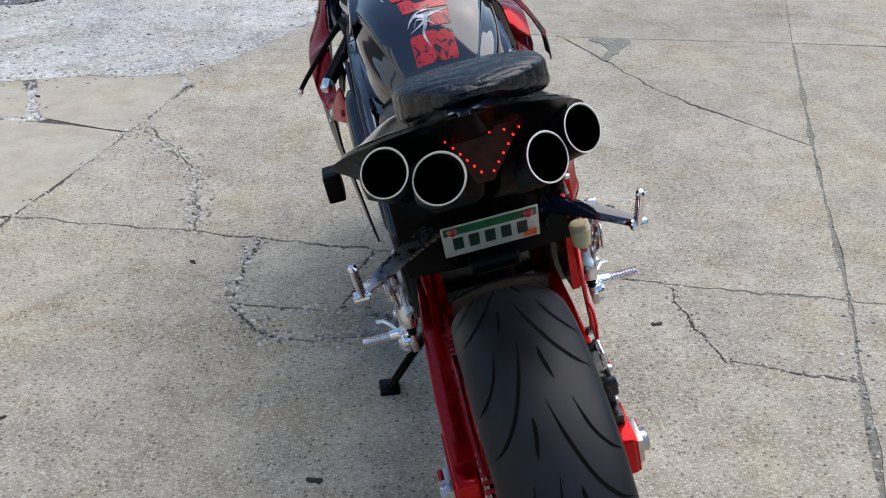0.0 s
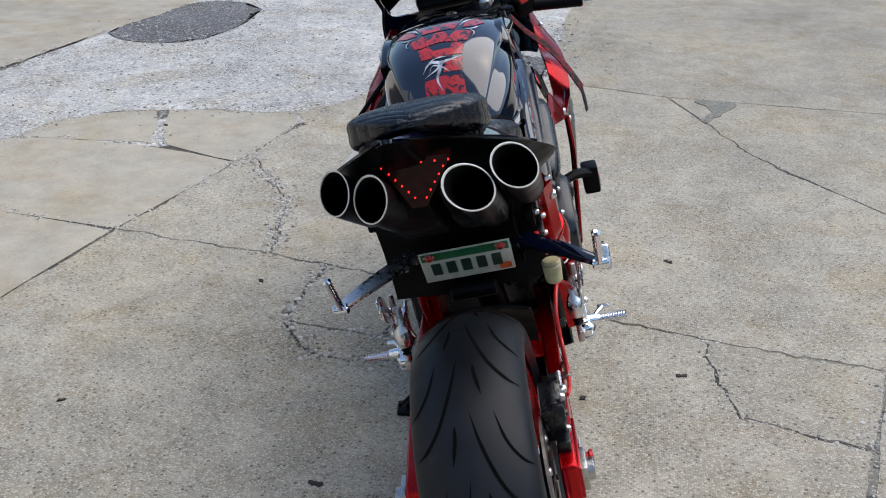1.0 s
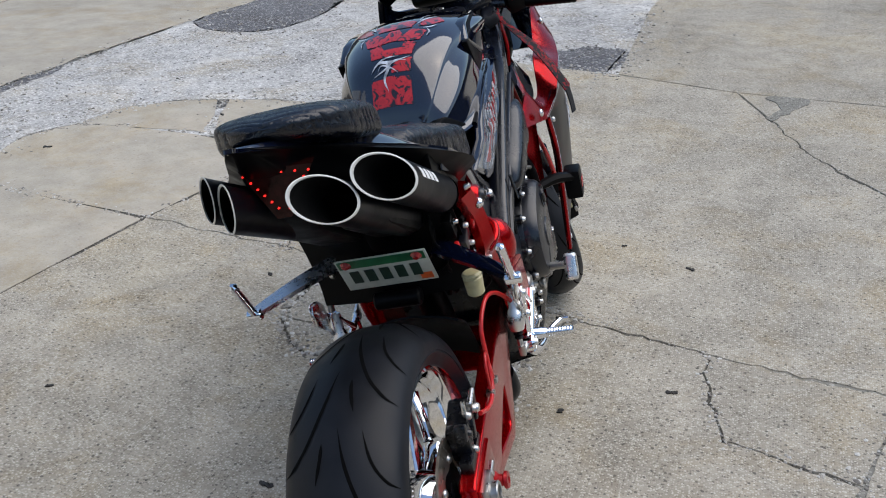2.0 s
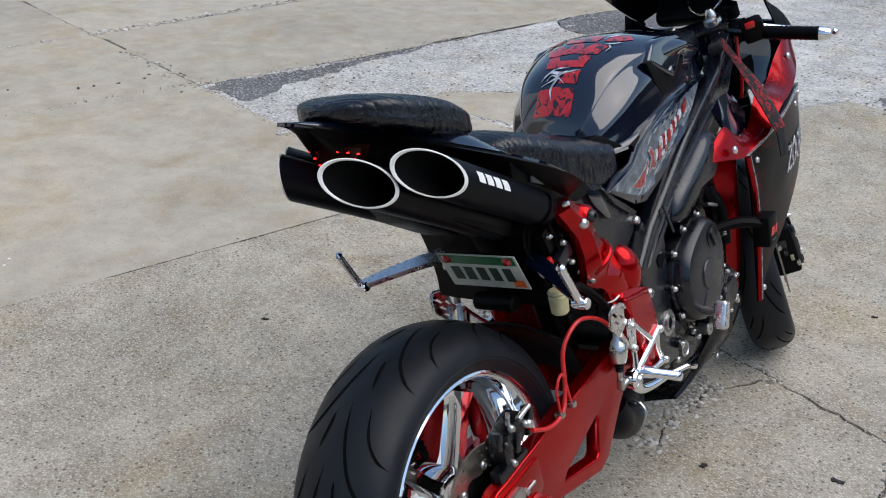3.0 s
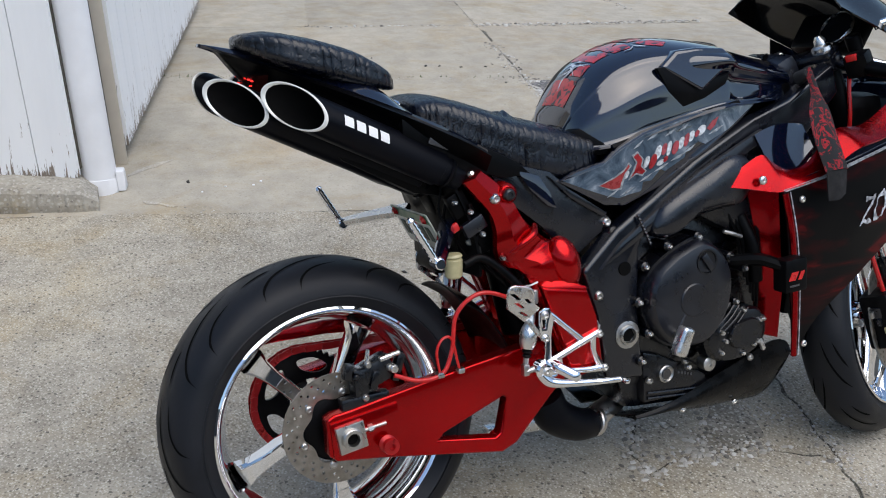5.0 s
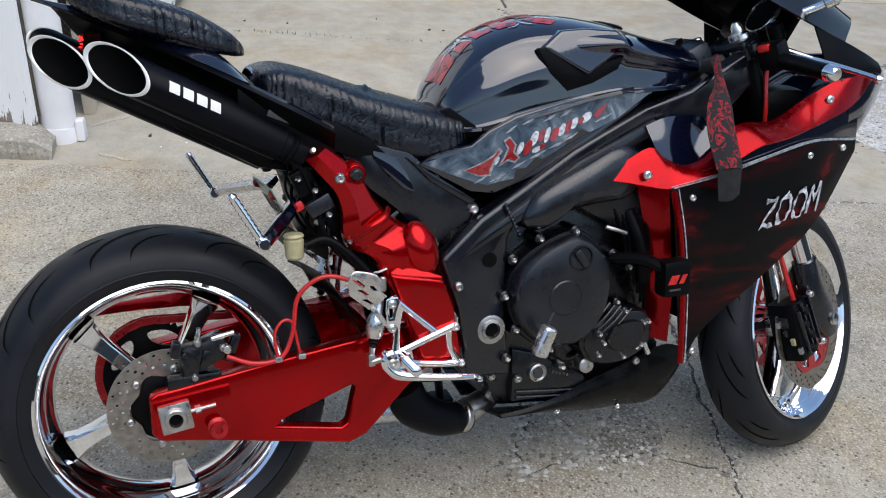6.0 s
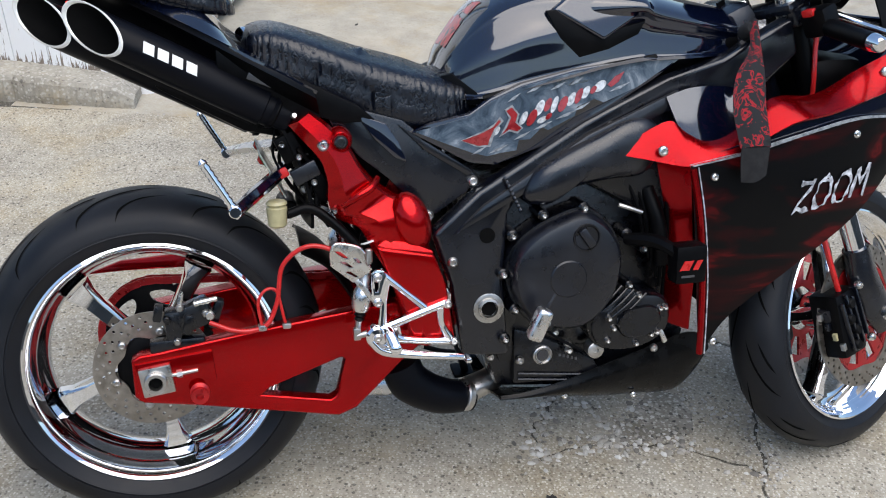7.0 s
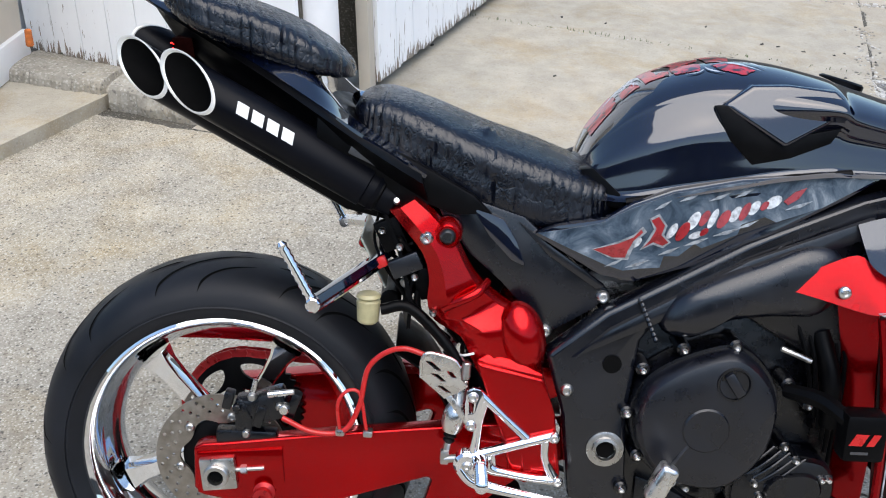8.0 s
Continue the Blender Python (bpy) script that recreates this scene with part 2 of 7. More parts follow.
RUBBLE = concrete("crumbled dark gravel", (0.27, 0.255, 0.22), [(0.04, 0.04, 0.04), (0.15, 0.14, 0.12), (0.52, 0.50, 0.45)], (0.32, 0.29, 0.235), 130, 0.95, 0.95, 0.4, 0.8)
CHALK = concrete("pale scraped concrete", (0.455, 0.425, 0.365), [(0.3, 0.28, 0.25), (0.43, 0.40, 0.35), (0.58, 0.56, 0.52)], (0.46, 0.42, 0.35), 120, 0.5, 0.9, 0.3, 0.8)


def siding():
    m, nt, ns, b = shader("peeling white painted board")
    n = tex(nt, "Noise", 5, 6, 0.7, stretch=(1, 1, 0.15))
    s = tex(nt, "Noise", 60, 4, 0.7, stretch=(1, 1, 0.12))
    oi = ns.new("ShaderNodeObjectInfo")
    paint = ramp(nt, n.outputs[0], [(0.3, (0.80, 0.82, 0.84)), (0.7, (0.87, 0.885, 0.90))])
    wood = ramp(nt, s.outputs[0], [(0.4, (0.10, 0.085, 0.07)), (0.6, (0.24, 0.2, 0.16))])
    geo = ns.new("ShaderNodeTexCoord")
    sep = ns.new("ShaderNodeSeparateXYZ")
    nt.links.new(geo.outputs["Generated"], sep.inputs[0])
    low = ramp(nt, sep.outputs[2], [(0.0, grey(0.30)), (0.03, grey(0.12)), (0.12, grey(0.04)), (0.4, grey(0.0))])
    add = ns.new("ShaderNodeMath")
    nt.links.new(s.outputs[0], add.inputs[0])
    nt.links.new(low, add.inputs[1])
    worn = ramp(nt, add.outputs[0], [(0.73, grey(0)), (0.76, grey(1))])
    nt.links.new(mix(nt, paint, wood, worn), b.inputs["Base Color"])
    b.inputs["Roughness"].default_value = 0.55
    bump(nt, b, s.outputs[0], 0.2, 0.003)
    return m


SIDING = siding()
PRINT_RED = surface("dark red print", (0.26, 0.012, 0.016), 0.3, 0.0, 0.8, 0.35, 60)
PRINT_WHITE = surface("silver white print", (0.50, 0.52, 0.54), 0.3, 0.0, 0.8, 0.5, 110)
PRINT_GREY = surface("pale grey print", (0.24, 0.26, 0.28), 0.3, 0.0, 0.8, 0.5, 90)
JOINT = concrete("grey green joint dirt", (0.20, 0.195, 0.17), [(0.06, 0.06, 0.05), (0.16, 0.15, 0.12), (0.4, 0.38, 0.34)], (0.15, 0.155, 0.12), 110, 0.7, 0.95, 0.4)


def crumbs():
    m, nt, ns, b = shader("mixed concrete crumbs")
    g = ns.new("ShaderNodeNewGeometry")
    n = tex(nt, "Noise", 90, 3)
    c = ramp(nt, g.outputs["Random Per Island"], [(0.0, (0.12, 0.11, 0.10)), (0.3, (0.30, 0.28, 0.24)), (0.7, (0.40, 0.385, 0.35)), (1.0, (0.56, 0.55, 0.52))])
    nt.links.new(mix(nt, c, ramp(nt, n.outputs[0], [(0.3, grey(0.4)), (0.7, grey(0.6))]), 0.5, "OVERLAY"), b.inputs["Base Color"])
    b.inputs["Roughness"].default_value = 0.9
    return m


CRUMBS = crumbs()
PIPEWHITE = surface("white painted pipe", (0.76, 0.77, 0.79), 0.4, 0.0, 0.1, 0.06, 6, 0.05, 200)
# colour of the added unseen walls, kept dark so glossy blacks reflect less
BACKDROP = surface("dark backdrop for reflections", (0.10, 0.10, 0.095), 0.85, 0.0, 0.0, 0.35, 2, 0.2, 40)
TANWALL = surface("tan painted door", (0.55, 0.50, 0.42), 0.6, 0.0, 0.0, 0.1, 4, 0.05, 100)
RUST = surface("orange rust streaked metal", (0.5, 0.14, 0.03), 0.7, 0.0, 0.0, 0.5, 40)
CLOTH_BLACK = surface("black cotton", (0.006, 0.006, 0.007), 0.9, 0.0, 0.0, 0.3, 60, 0.3, 900)


def bandana_cloth():
    m, nt, ns, b = shader("black cotton with red paisley print")
    v = tex(nt, "Voronoi", 60)
    v.feature = "DISTANCE_TO_EDGE"
    w = tex(nt, "Noise", 30, 2)
    w.inputs["Distortion"].default_value = 2.4
    nt.links.new(ramp(nt, w.outputs[0], [(0.52, (0.008, 0.008, 0.010)), (0.54, (0.26, 0.006, 0.012)), (0.60, (0.26, 0.006, 0.012)), (0.62, (0.008, 0.008, 0.010))]), b.inputs["Base Color"])
    b.inputs["Roughness"].default_value = 0.9
    return m


BANDANA = bandana_cloth()
DARKLEAF = surface("dark wet leaf", (0.02, 0.018, 0.015), 0.7, 0.0, 0.0, 0.4, 60)
WEED = surface("small weed green", (0.07, 0.11, 0.03), 0.6, 0.0, 0.0, 0.4, 60)


# ---- mesh helpers ----
def part(name, bm, mat, parent=None, label="", sharp=40, flat=False):
    """Links a bmesh as one mesh object under a thing or a part."""
    bmesh.ops.recalc_face_normals(bm, faces=bm.faces)
    me = bpy.data.meshes.new(name)
    for f in bm.faces:
        f.smooth = not flat
    bm.to_mesh(me)
    bm.free()
    if not flat:
        me.set_sharp_from_angle(angle=radians(sharp))
    me.materials.append(mat)
    ob = new(name, me)
    if parent:
        ob.parent = parent
    return tagged(ob, label)


def thing(name, label, category, m=None, group=""):
    ob = new(name)
    ob.empty_display_size = 0.1
    if m:
        ob.matrix_world = m
    return tagged(ob, label, category, group)


def chamfer(bm, width, seg=2, angle=35):
    es = [e for e in bm.edges if len(e.link_faces) == 2 and e.calc_face_angle(0) > radians(angle)]
    if es and width:
        bmesh.ops.bevel(bm, geom=es, offset=width, segments=seg, affect="EDGES", profile=0.6, clamp_overlap=True)
    return bm


def curve_pts(pts, n, closed=False):
    """A smooth line through a few points."""
    pts = [Vector(p) for p in pts]
    k = len(pts)
    out = []
    spans = k if closed else k - 1
    for i in range(spans):
        if closed:
            a, b, c, d = (pts[(i + j - 1) % k] for j in range(4))
        else:
            b, c = pts[i], pts[i + 1]
            a = pts[i - 1] if i else b * 2 - c
            d = pts[i + 2] if i + 2 < k else c * 2 - b
        for j in range(n):
            t = j / n
            out.append(0.5 * ((2 * b) + (c - a) * t + (2 * a - 5 * b + 4 * c - d) * t * t + (3 * b - a - 3 * c + d) * t ** 3))
    if not closed:
        out.append(pts[-1].copy())
    return out


def skin(bm, rings, wrap=True, caps=False):
    vs = [[bm.verts.new(p) for p in r] for r in rings]
    n = len(vs[0])
    for a, b in zip(vs, vs[1:]):
        for i in range(n if wrap else n - 1):
            j = (i + 1) % n
            bm.faces.new((a[i], a[j], b[j], b[i]))
    if caps:
        bm.faces.new(vs[0][::-1])
        bm.faces.new(vs[-1])
    return vs


def tube(pts, r, seg=10, smooth=5, bm=None, caps=True):
    """A round bar along a line; r may be a list, one for each given point."""
    bm = bm or bmesh.new()
    rr = r if isinstance(r, (list, tuple)) else [r] * len(pts)
    if smooth > 1 and len(pts) > 2:
        line = curve_pts(pts, smooth)
        rs = [rr[min(i // smooth, len(rr) - 1)] * (1 - (i % smooth) / smooth) + rr[min(i // smooth + 1, len(rr) - 1)] * ((i % smooth) / smooth) for i in range(len(line))]
    else:
        line, rs = [Vector(p) for p in pts], list(rr)
    rings = []
    side = None
    for i, p in enumerate(line):
        d = (line[min(i + 1, len(line) - 1)] - line[max(i - 1, 0)]).normalized()
        if side is None:
            side = d.orthogonal().normalized()
        side = (side - d * side.dot(d)).normalized()
        up = d.cross(side)
        rings.append([p + (side * math.cos(2 * math.pi * k / seg) + up * math.sin(2 * math.pi * k / seg)) * rs[i] for k in range(seg)])
    skin(bm, rings, True, caps)
    return bm


def lathe(profile, seg=48, centre=(0, 0, 0), axis=(1, 0, 0), bm=None, closed=True):
    """Turns (along, radius) pairs about an axis."""
    bm = bm or bmesh.new()
    ax = Vector(axis).normalized()
    u = ax.orthogonal().normalized()
    w = ax.cross(u)
    c = Vector(centre)
    rings = []
    for k in range(seg):
        a = 2 * math.pi * k / seg
        d = u * math.cos(a) + w * math.sin(a)
        rings.append([c + ax * x + d * r for x, r in profile])
    rings.append(rings[0])
    vs = [[bm.verts.new(p) for p in r] for r in rings[:-1]]
    n = len(profile)
    for k in range(seg):
        a, b = vs[k], vs[(k + 1) % seg]
        for i in range(n if closed else n - 1):
            j = (i + 1) % n
            bm.faces.new((a[i], a[j], b[j], b[i]))
    return bm


def drum(p0, p1, r0, r1=None, seg=20, bev=0.0, bm=None):
    """A solid round with softened ends."""
    bm = bm or bmesh.new()
    r1 = r0 if r1 is None else r1
    p0, p1 = Vector(p0), Vector(p1)
    d = (p1 - p0)
    ln = d.length
    d.normalize()
    s = d.orthogonal().normalized()
    u = d.cross(s)
    b = min(bev, r0 * 0.5, ln * 0.4)
    prof = [(0, r0 - b), (b, r0), (ln - b, r1), (ln, r1 - b)] if b else [(0, r0), (ln, r1)]
    skin(bm, [[p0 + d * x + (s * math.cos(2 * math.pi * k / seg) + u * math.sin(2 * math.pi * k / seg)) * r for k in range(seg)] for x, r in prof], True, True)
    return bm


def block(centre, size, bev=0.004, m=None, bm=None, seg=2):
    """A bevelled block, turned by m about its centre."""
    own = bmesh.new()
    bmesh.ops.create_cube(own, size=1)
    bmesh.ops.scale(own, vec=size, verts=own.verts)
    chamfer(own, bev, seg)
    t = Matrix.Translation(centre) @ (m or Matrix.Identity(4))
    bmesh.ops.transform(own, matrix=t, verts=own.verts)
    if bm is None:
        return own
    merge(bm, own)
    return bm


def merge(bm, other):
    me = bpy.data.meshes.new("tmp")
    other.to_mesh(me)
    other.free()
    bm.from_mesh(me)
    bpy.data.meshes.remove(me)
    return bm


def plate(outline, x, thick, bev=0.004, holes=(), side=1, smooth=0, seg=2):
    """A side plate: an outline in (y, z), its outer face at x (a number or a rule x(y, z)), with holes."""
    bm = bmesh.new()
    fx = x if callable(x) else (lambda y, z: x)
    edges = []
    for loop in (outline, *holes):
        if smooth and loop is outline:
            loop = [(p.x, p.y) for p in curve_pts([(a, b, 0) for a, b in loop], smooth, True)]
        vs = [bm.verts.new((0, y, z)) for y, z in loop]
        edges += [bm.edges.new((a, b)) for a, b in zip(vs, vs[1:] + vs[:1])]
    if holes:
        bmesh.ops.triangle_fill(bm, use_beauty=True, use_dissolve=True, edges=edges)
    else:
        bm.faces.new(vs)
    face = list(bm.faces)
    res = bmesh.ops.extrude_face_region(bm, geom=face)
    new_v = [g for g in res["geom"] if isinstance(g, bmesh.types.BMVert)]
    nv = set(new_v)
    for v in bm.verts:
        v.co.x = fx(v.co.y, v.co.z) - (thick if v in nv else 0)
    bmesh.ops.recalc_face_normals(bm, faces=bm.faces)
    chamfer(bm, bev, seg, 40)
    for v in bm.verts:
        v.co.x *= side
    return bm


def sheet(rows, nu=6, nv=6, thick=0.004, side=1, mirror=False):
    """A smooth curved shell through a small grid of points, with thickness."""
    cols = [curve_pts(r, nv) for r in rows]
    grid = list(zip(*[curve_pts(c, nu) for c in zip(*cols)]))
    grid = [list(r) for r in grid]
    bm = bmesh.new()
    vs = [[bm.verts.new(p) for p in r] for r in grid]
    for a, b in zip(vs, vs[1:]):
        for i in range(len(a) - 1):
            bm.faces.new((a[i], a[i + 1], b[i + 1], b[i]))
    bm.normal_update()
    if thick:
        back = [[bm.verts.new(v.co - v.normal * thick) for v in r] for r in vs]
        for a, b in zip(back, back[1:]):
            for i in range(len(a) - 1):
                bm.faces.new((a[i], b[i], b[i + 1], a[i + 1]))
        rim_f = vs[0] + [r[-1] for r in vs[1:]] + vs[-1][-2::-1] + [r[0] for r in vs[-2:0:-1]]
        rim_b = back[0] + [r[-1] for r in back[1:]] + back[-1][-2::-1] + [r[0] for r in back[-2:0:-1]]
        k = len(rim_f)
        for i in range(k):
            bm.faces.new((rim_f[i], rim_b[i], rim_b[(i + 1) % k], rim_f[(i + 1) % k]))
    if side < 0:
        bmesh.ops.scale(bm, vec=(-1, 1, 1), verts=bm.verts)
    return bm


def loft(sections, n=6, m=4, caps=True):
    """A smooth closed body through a few closed sections."""
    rings = [curve_pts(s, m, True) for s in sections]
    lines = [curve_pts(c, n) for c in zip(*rings)]
    bm = bmesh.new()
    skin(bm, [list(r) for r in zip(*lines)], True, caps)
    return bm


def screw(p, r=0.007, out=(1, 0, 0), h=0.005):
    """A button-head bolt with a hexagon socket."""
    d = Vector(out).normalized()
    p = Vector(p)
    prof = [(-0.003, r), (0, r), (h * 0.6, r * 0.9), (h, r * 0.62), (h, r * 0.45), (h * 0.4, r * 0.42), (h * 0.4, 0.0005)]
    return lathe(prof, 14, p, d, closed=False)


def ribbon(pts, wide, thick, up=(0, 0, 1), n=5):
    """A flat bar swept along a line: its broad face stands along up; widths one for each point."""
    line = curve_pts(pts, n)
    ws = [wide[min(i // n, len(wide) - 1)] * (1 - (i % n) / n) + wide[min(i // n + 1, len(wide) - 1)] * ((i % n) / n) for i in range(len(line))]
    rings = []
    for i, p in enumerate(line):
        d = (line[min(i + 1, len(line) - 1)] - line[max(i - 1, 0)]).normalized()
        side = d.cross(Vector(up)).normalized()
        u = side.cross(d)
        rings.append([p + u * ws[i] * a + side * thick * b for a, b in ((0.5, -0.5), (0.5, 0.5), (0.0, 0.75), (-0.5, 0.5), (-0.5, -0.5))])
    bm = bmesh.new()
    skin(bm, rings, True, True)
    return chamfer(bm, min(thick, min(wide)) * 0.18, 2, 40)


# ---- ground ----
P = {
    "a0": (-1.98, -0.1), "a1": (-1.90, 0.5), "a2": (-1.77, 1.35), "a3": (-1.59, 2.2), "a4": (-1.43, 3.03), "a5": (-1.25, 3.79), "a6": (-1.13, 4.33), "a7": (-1.05, 4.7),
    "b1": (-0.80, 2.93), "b2": (-0.59, 2.88), "b3": (-0.22, 2.80), "b4": (0.27, 2.695), "b5": (0.65, 2.59), "b6": (1.16, 2.5), "b7": (2.6, 2.22), "b8": (9.0, 1.0),
    "r0": (0.35, -0.9), "r1": (0.96, 1.74), "r2": (1.05, 2.10), "r3": (1.42, 3.65), "r4": (1.75, 5.0), "r5": (1.96, 5.83), "r6": (3.4, 11.5),
    "h1": (-0.65, 5.42), "h2": (-0.02, 5.3), "h3": (0.60, 5.11), "h4": (9.0, 4.2),
    "t1": (0.78, 4.69), "t2": (0.95, 4.28), "t3": (1.17, 3.97),
    "c1": (-1.18, 3.84), "c2": (-0.90, 3.42),
    "k1": (0.68, 2.35), "k2": (0.73, 2.19),
    "u1": (-0.61, 2.47), "u2": (-0.48, 2.32), "u3": (-0.34, 2.28), "u4": (-0.08, 2.33), "u5": (-0.15, 2.41), "u6": (-0.29, 2.44), "u7": (0.07, 2.212), "u9": (0.203, 2.211), "u8": (0.145, 2.365), "u0": (0.155, 2.52), "v3": (-5.05, 2.4), "v4": (-6.85, 2.7), "v5": (-9.0, 3.05),
    "d1": (-1.95, 3.12), "d2": (-2.42, 3.17), "d3": (-3.39, 3.34), "d4": (-4.85, 3.57), "d5": (-8.5, 4.1),
    "e1": (-2.54, 3.66), "e2": (-2.40, 3.92), "e3": (-2.28, 4.25), "e4": (-1.88, 4.47), "e5": (-1.23, 4.54), "e6": (-1.67, 3.94),
    "f1": (-3.92, 1.05), "f2": (-5.25, 1.1), "f3": (-9.0, 1.0), "f4": (-9.5, 5.0),
    "g1": (-3.16, 4.45), "g2": (-3.00, 5.57), "g3": (-2.75, 6.8), "g4": (-2.3, 11.5), "g5": (-4.66, 5.87), "g6": (-4.2, 11.5), "g7": (-9.0, 11.5),
    "w1": (0.06, 5.95), "w2": (-0.05, 6.9), "w3": (0.5, 11.5),
    "z0": (-1.98, -6.0), "z1": (-0.9, -6.0), "z2": (9.0, -6.0), "z3": (9.0, 11.5), "z4": (-5.3, -6.0),
}
SLABS = [
    (AGGREGATE, "a0 a1 a2 a3 a4 b1 b2 u1 u2 u3 u4 u7 u9 u8 u0 b4 b5 k1 k2 r2 r1 r0 z1 z0"),
    (AGGREGATE, "b5 b6 r2 k2 k1"), (AGGREGATE, "b2 b3 u6 u1"), (AGGREGATE, "u1 u6 u5 u4 u3 u2"), (AGGREGATE, "b3 b4 u0 u8 u9 u7 u4 u5 u6"),
    (AGGREGATE, "a4 a5 c1 c2 b1"), (AGGREGATE, "b1 c2 c1 a5 a6 e5 a7 h1 h2 h3 t1 t2 t3 r3 b6 b5 b4 b3 b2"),
    (AGGREGATE, "h3 r4 r3 t3 t2 t1"), (AGGREGATE, "r0 r1 r2 b6 b7 b8 z2 z1"), (AGGREGATE, "b6 r3 r4 h4 b8 b7"),
    (AGGREGATE, "h2 h3 r4 r5 r6 w3 w2 w1"), (AGGREGATE, "r4 h4 z3 r6 r5"),
    (TAN, "a1 a2 a3 a4 d1 d2 d3 f1"), (TAN, "a4 a5 e6 e2 e1 d2 d1"), (TAN, "e2 e6 e4 e3"), (TAN, "e6 a5 a6 e5 e4"),
    (TAN, "f1 d3 d4 v3 f2"), (TAN, "f2 v3 v4 v5 f3"), (TAN, "v3 d4 d5 v5 v4"), (TAN, "d3 d4 g5 g6 g4 g3 g2 g1"), (TAN, "d4 d5 f4 g7 g6 g5"),
]


def jagged(a, b):
    """The broken line between two named corners; the same from both sides."""
    flip = a > b
    if flip:
        a, b = b, a
    pa, pb = Vector((*P[a], 0)), Vector((*P[b], 0))
    ln = (pb - pa).length
    n = max(1, min(70, int(ln / 0.022)))
    nrm = Vector((-(pb - pa).y, (pb - pa).x, 0)).normalized()
    rough = 0.002 if a[0] in "rzfh" or a + b in ("b6r2", "b6r3") or a + b in ("a1a2", "a2a3", "a3a4") else 0.020 if "e" in a + b else 0.012
    out = []
    for i in range(n + 1):
        p = pa.lerp(pb, i / n)
        if 0 < i < n:
            p += nrm * (noise.noise(p * 8) * rough * 1.6 + noise.noise(p * 27) * rough * 0.9 + noise.noise(p * 60) * min(rough, 0.006) * 1.2)
        out.append(p)
    return out[::-1] if flip else out


ground = new("ground", bpy.data.meshes.new("ground"))
gb = bmesh.new()
bmesh.ops.create_grid(gb, x_segments=8, y_segments=8, size=400)
for v in gb.verts:
    v.co.z = -0.003
gb.to_mesh(ground.data)
gb.free()
ground.data.materials.append(DIRT)
tagged(ground, "dark gritty soil under the slabs and in their joints", "ground", kind="structure")
pavement = tagged(new("pavement"), "weathered cracked concrete slabs with exposed stones", "pavement", kind="structure")


def slab(mat, names, i):
    line, gaps = [], []
    for a, b in zip(names, names[1:] + names[:1]):
        run = jagged(a, b)[:-1]
        line += run
        pair = {a[0], b[0]}
        gaps += [0.026 if "e" in pair or pair == {"a", "d"} or a + b in ("d1d2", "d2d1") else 0.010 if pair <= {"d", "f", "g", "v"} else 0.009 if pair <= {"a"} or pair <= {"r"} or pair <= {"h"} or pair == {"b", "r"} else 0.0042] * len(run)
    # draw the edge in by half a joint
    k = len(line)
    area = sum(line[j].x * line[(j + 1) % k].y - line[(j + 1) % k].x * line[j].y for j in range(k))
    s = 1 if area > 0 else -1
    inner, low = [], []
    for j in range(k):
        t = (line[(j + 2) % k] - line[j - 2]).normalized()
        nrm = Vector((-t.y, t.x, 0)) * s
        w = max(0.0004, min(0.015 if gaps[j] < 0.02 else 0.03, gaps[j] * (0.25 + 1.9 * max(0, noise.noise(line[j] * 4.1) + 0.15)) + 0.0032 * noise.noise(line[j] * 33)))
        z = 0.0008 * noise.noise(Vector((i * 7.7, j * 0.3, 0)))
        w += 0.007 if gaps[j] > 0.02 else 0.0
        inner.append(line[j] + nrm * (w + 0.0025) + Vector((0, 0, z)))
        low.append(line[j] + nrm * w + Vector((0, 0, -0.008)))
    bm = bmesh.new()
    rings = skin(bm, [[p + Vector((0, 0, -0.024)) for p in line], low, inner], True)
    bm.faces.new(rings[-1])
    bmesh.ops.triangulate(bm, faces=[f for f in bm.faces if len(f.verts) > 4], ngon_method="EAR_CLIP")
    part("slab", bm, mat, pavement, flat=True)


def worn_area(name, corners, z, mat, label, wob=0.08):
    """An uneven patch with a ragged edge."""
    line = curve_pts([(*c, z) for c in corners], 12 if len(corners) > 12 else 22, True)
    bm = bmesh.new()
    top = []
    for p in line:
        q = p + Vector((noise.noise(p * 5), noise.noise(p * 5 + Vector((9, 0, 0))), 0)) * wob
        q += Vector((noise.noise(p * 19), noise.noise(p * 19 + Vector((9, 0, 0))), 0)) * wob * 0.5
        q += Vector((noise.noise(p * 47), noise.noise(p * 47 + Vector((9, 0, 0))), 0)) * wob * 0.12
        top.append(q)
    skin(bm, [[p - Vector((0, 0, 0.012)) for p in top], top], True)
    bm.faces.new([v for v in bm.verts][len(top):])
    bmesh.ops.triangulate(bm, faces=[f for f in bm.faces if len(f.verts) > 4], ngon_method="EAR_CLIP")
    for f in bm.faces:
        if abs(f.normal.z) > 0.7 and f.normal.z < 0:
            f.normal_flip()
    return tagged(part(name, bm, mat, None, label, flat=True), "", "pavement", kind="structure")


worn_area("worn_asphalt", [(-3.38, 3.36), (-2.9, 3.27), (-2.46, 3.21), (-2.5, 3.45), (-2.55, 3.68), (-2.42, 3.93), (-2.3, 4.26), (-2.1, 4.36), (-1.88, 4.48), (-1.55, 4.52), (-1.22, 4.55), (-1.04, 4.71), (-0.85, 5.05), (-0.64, 5.43), (0.0, 5.32), (0.07, 5.95), (-0.03, 6.9), (0.5, 11.4), (-2.3, 11.4), (-2.73, 6.8), (-2.98, 5.57), (-3.14, 4.45)], -0.0018, ROUGH, "bleached worn asphalt with loose pale stones", 0.02)
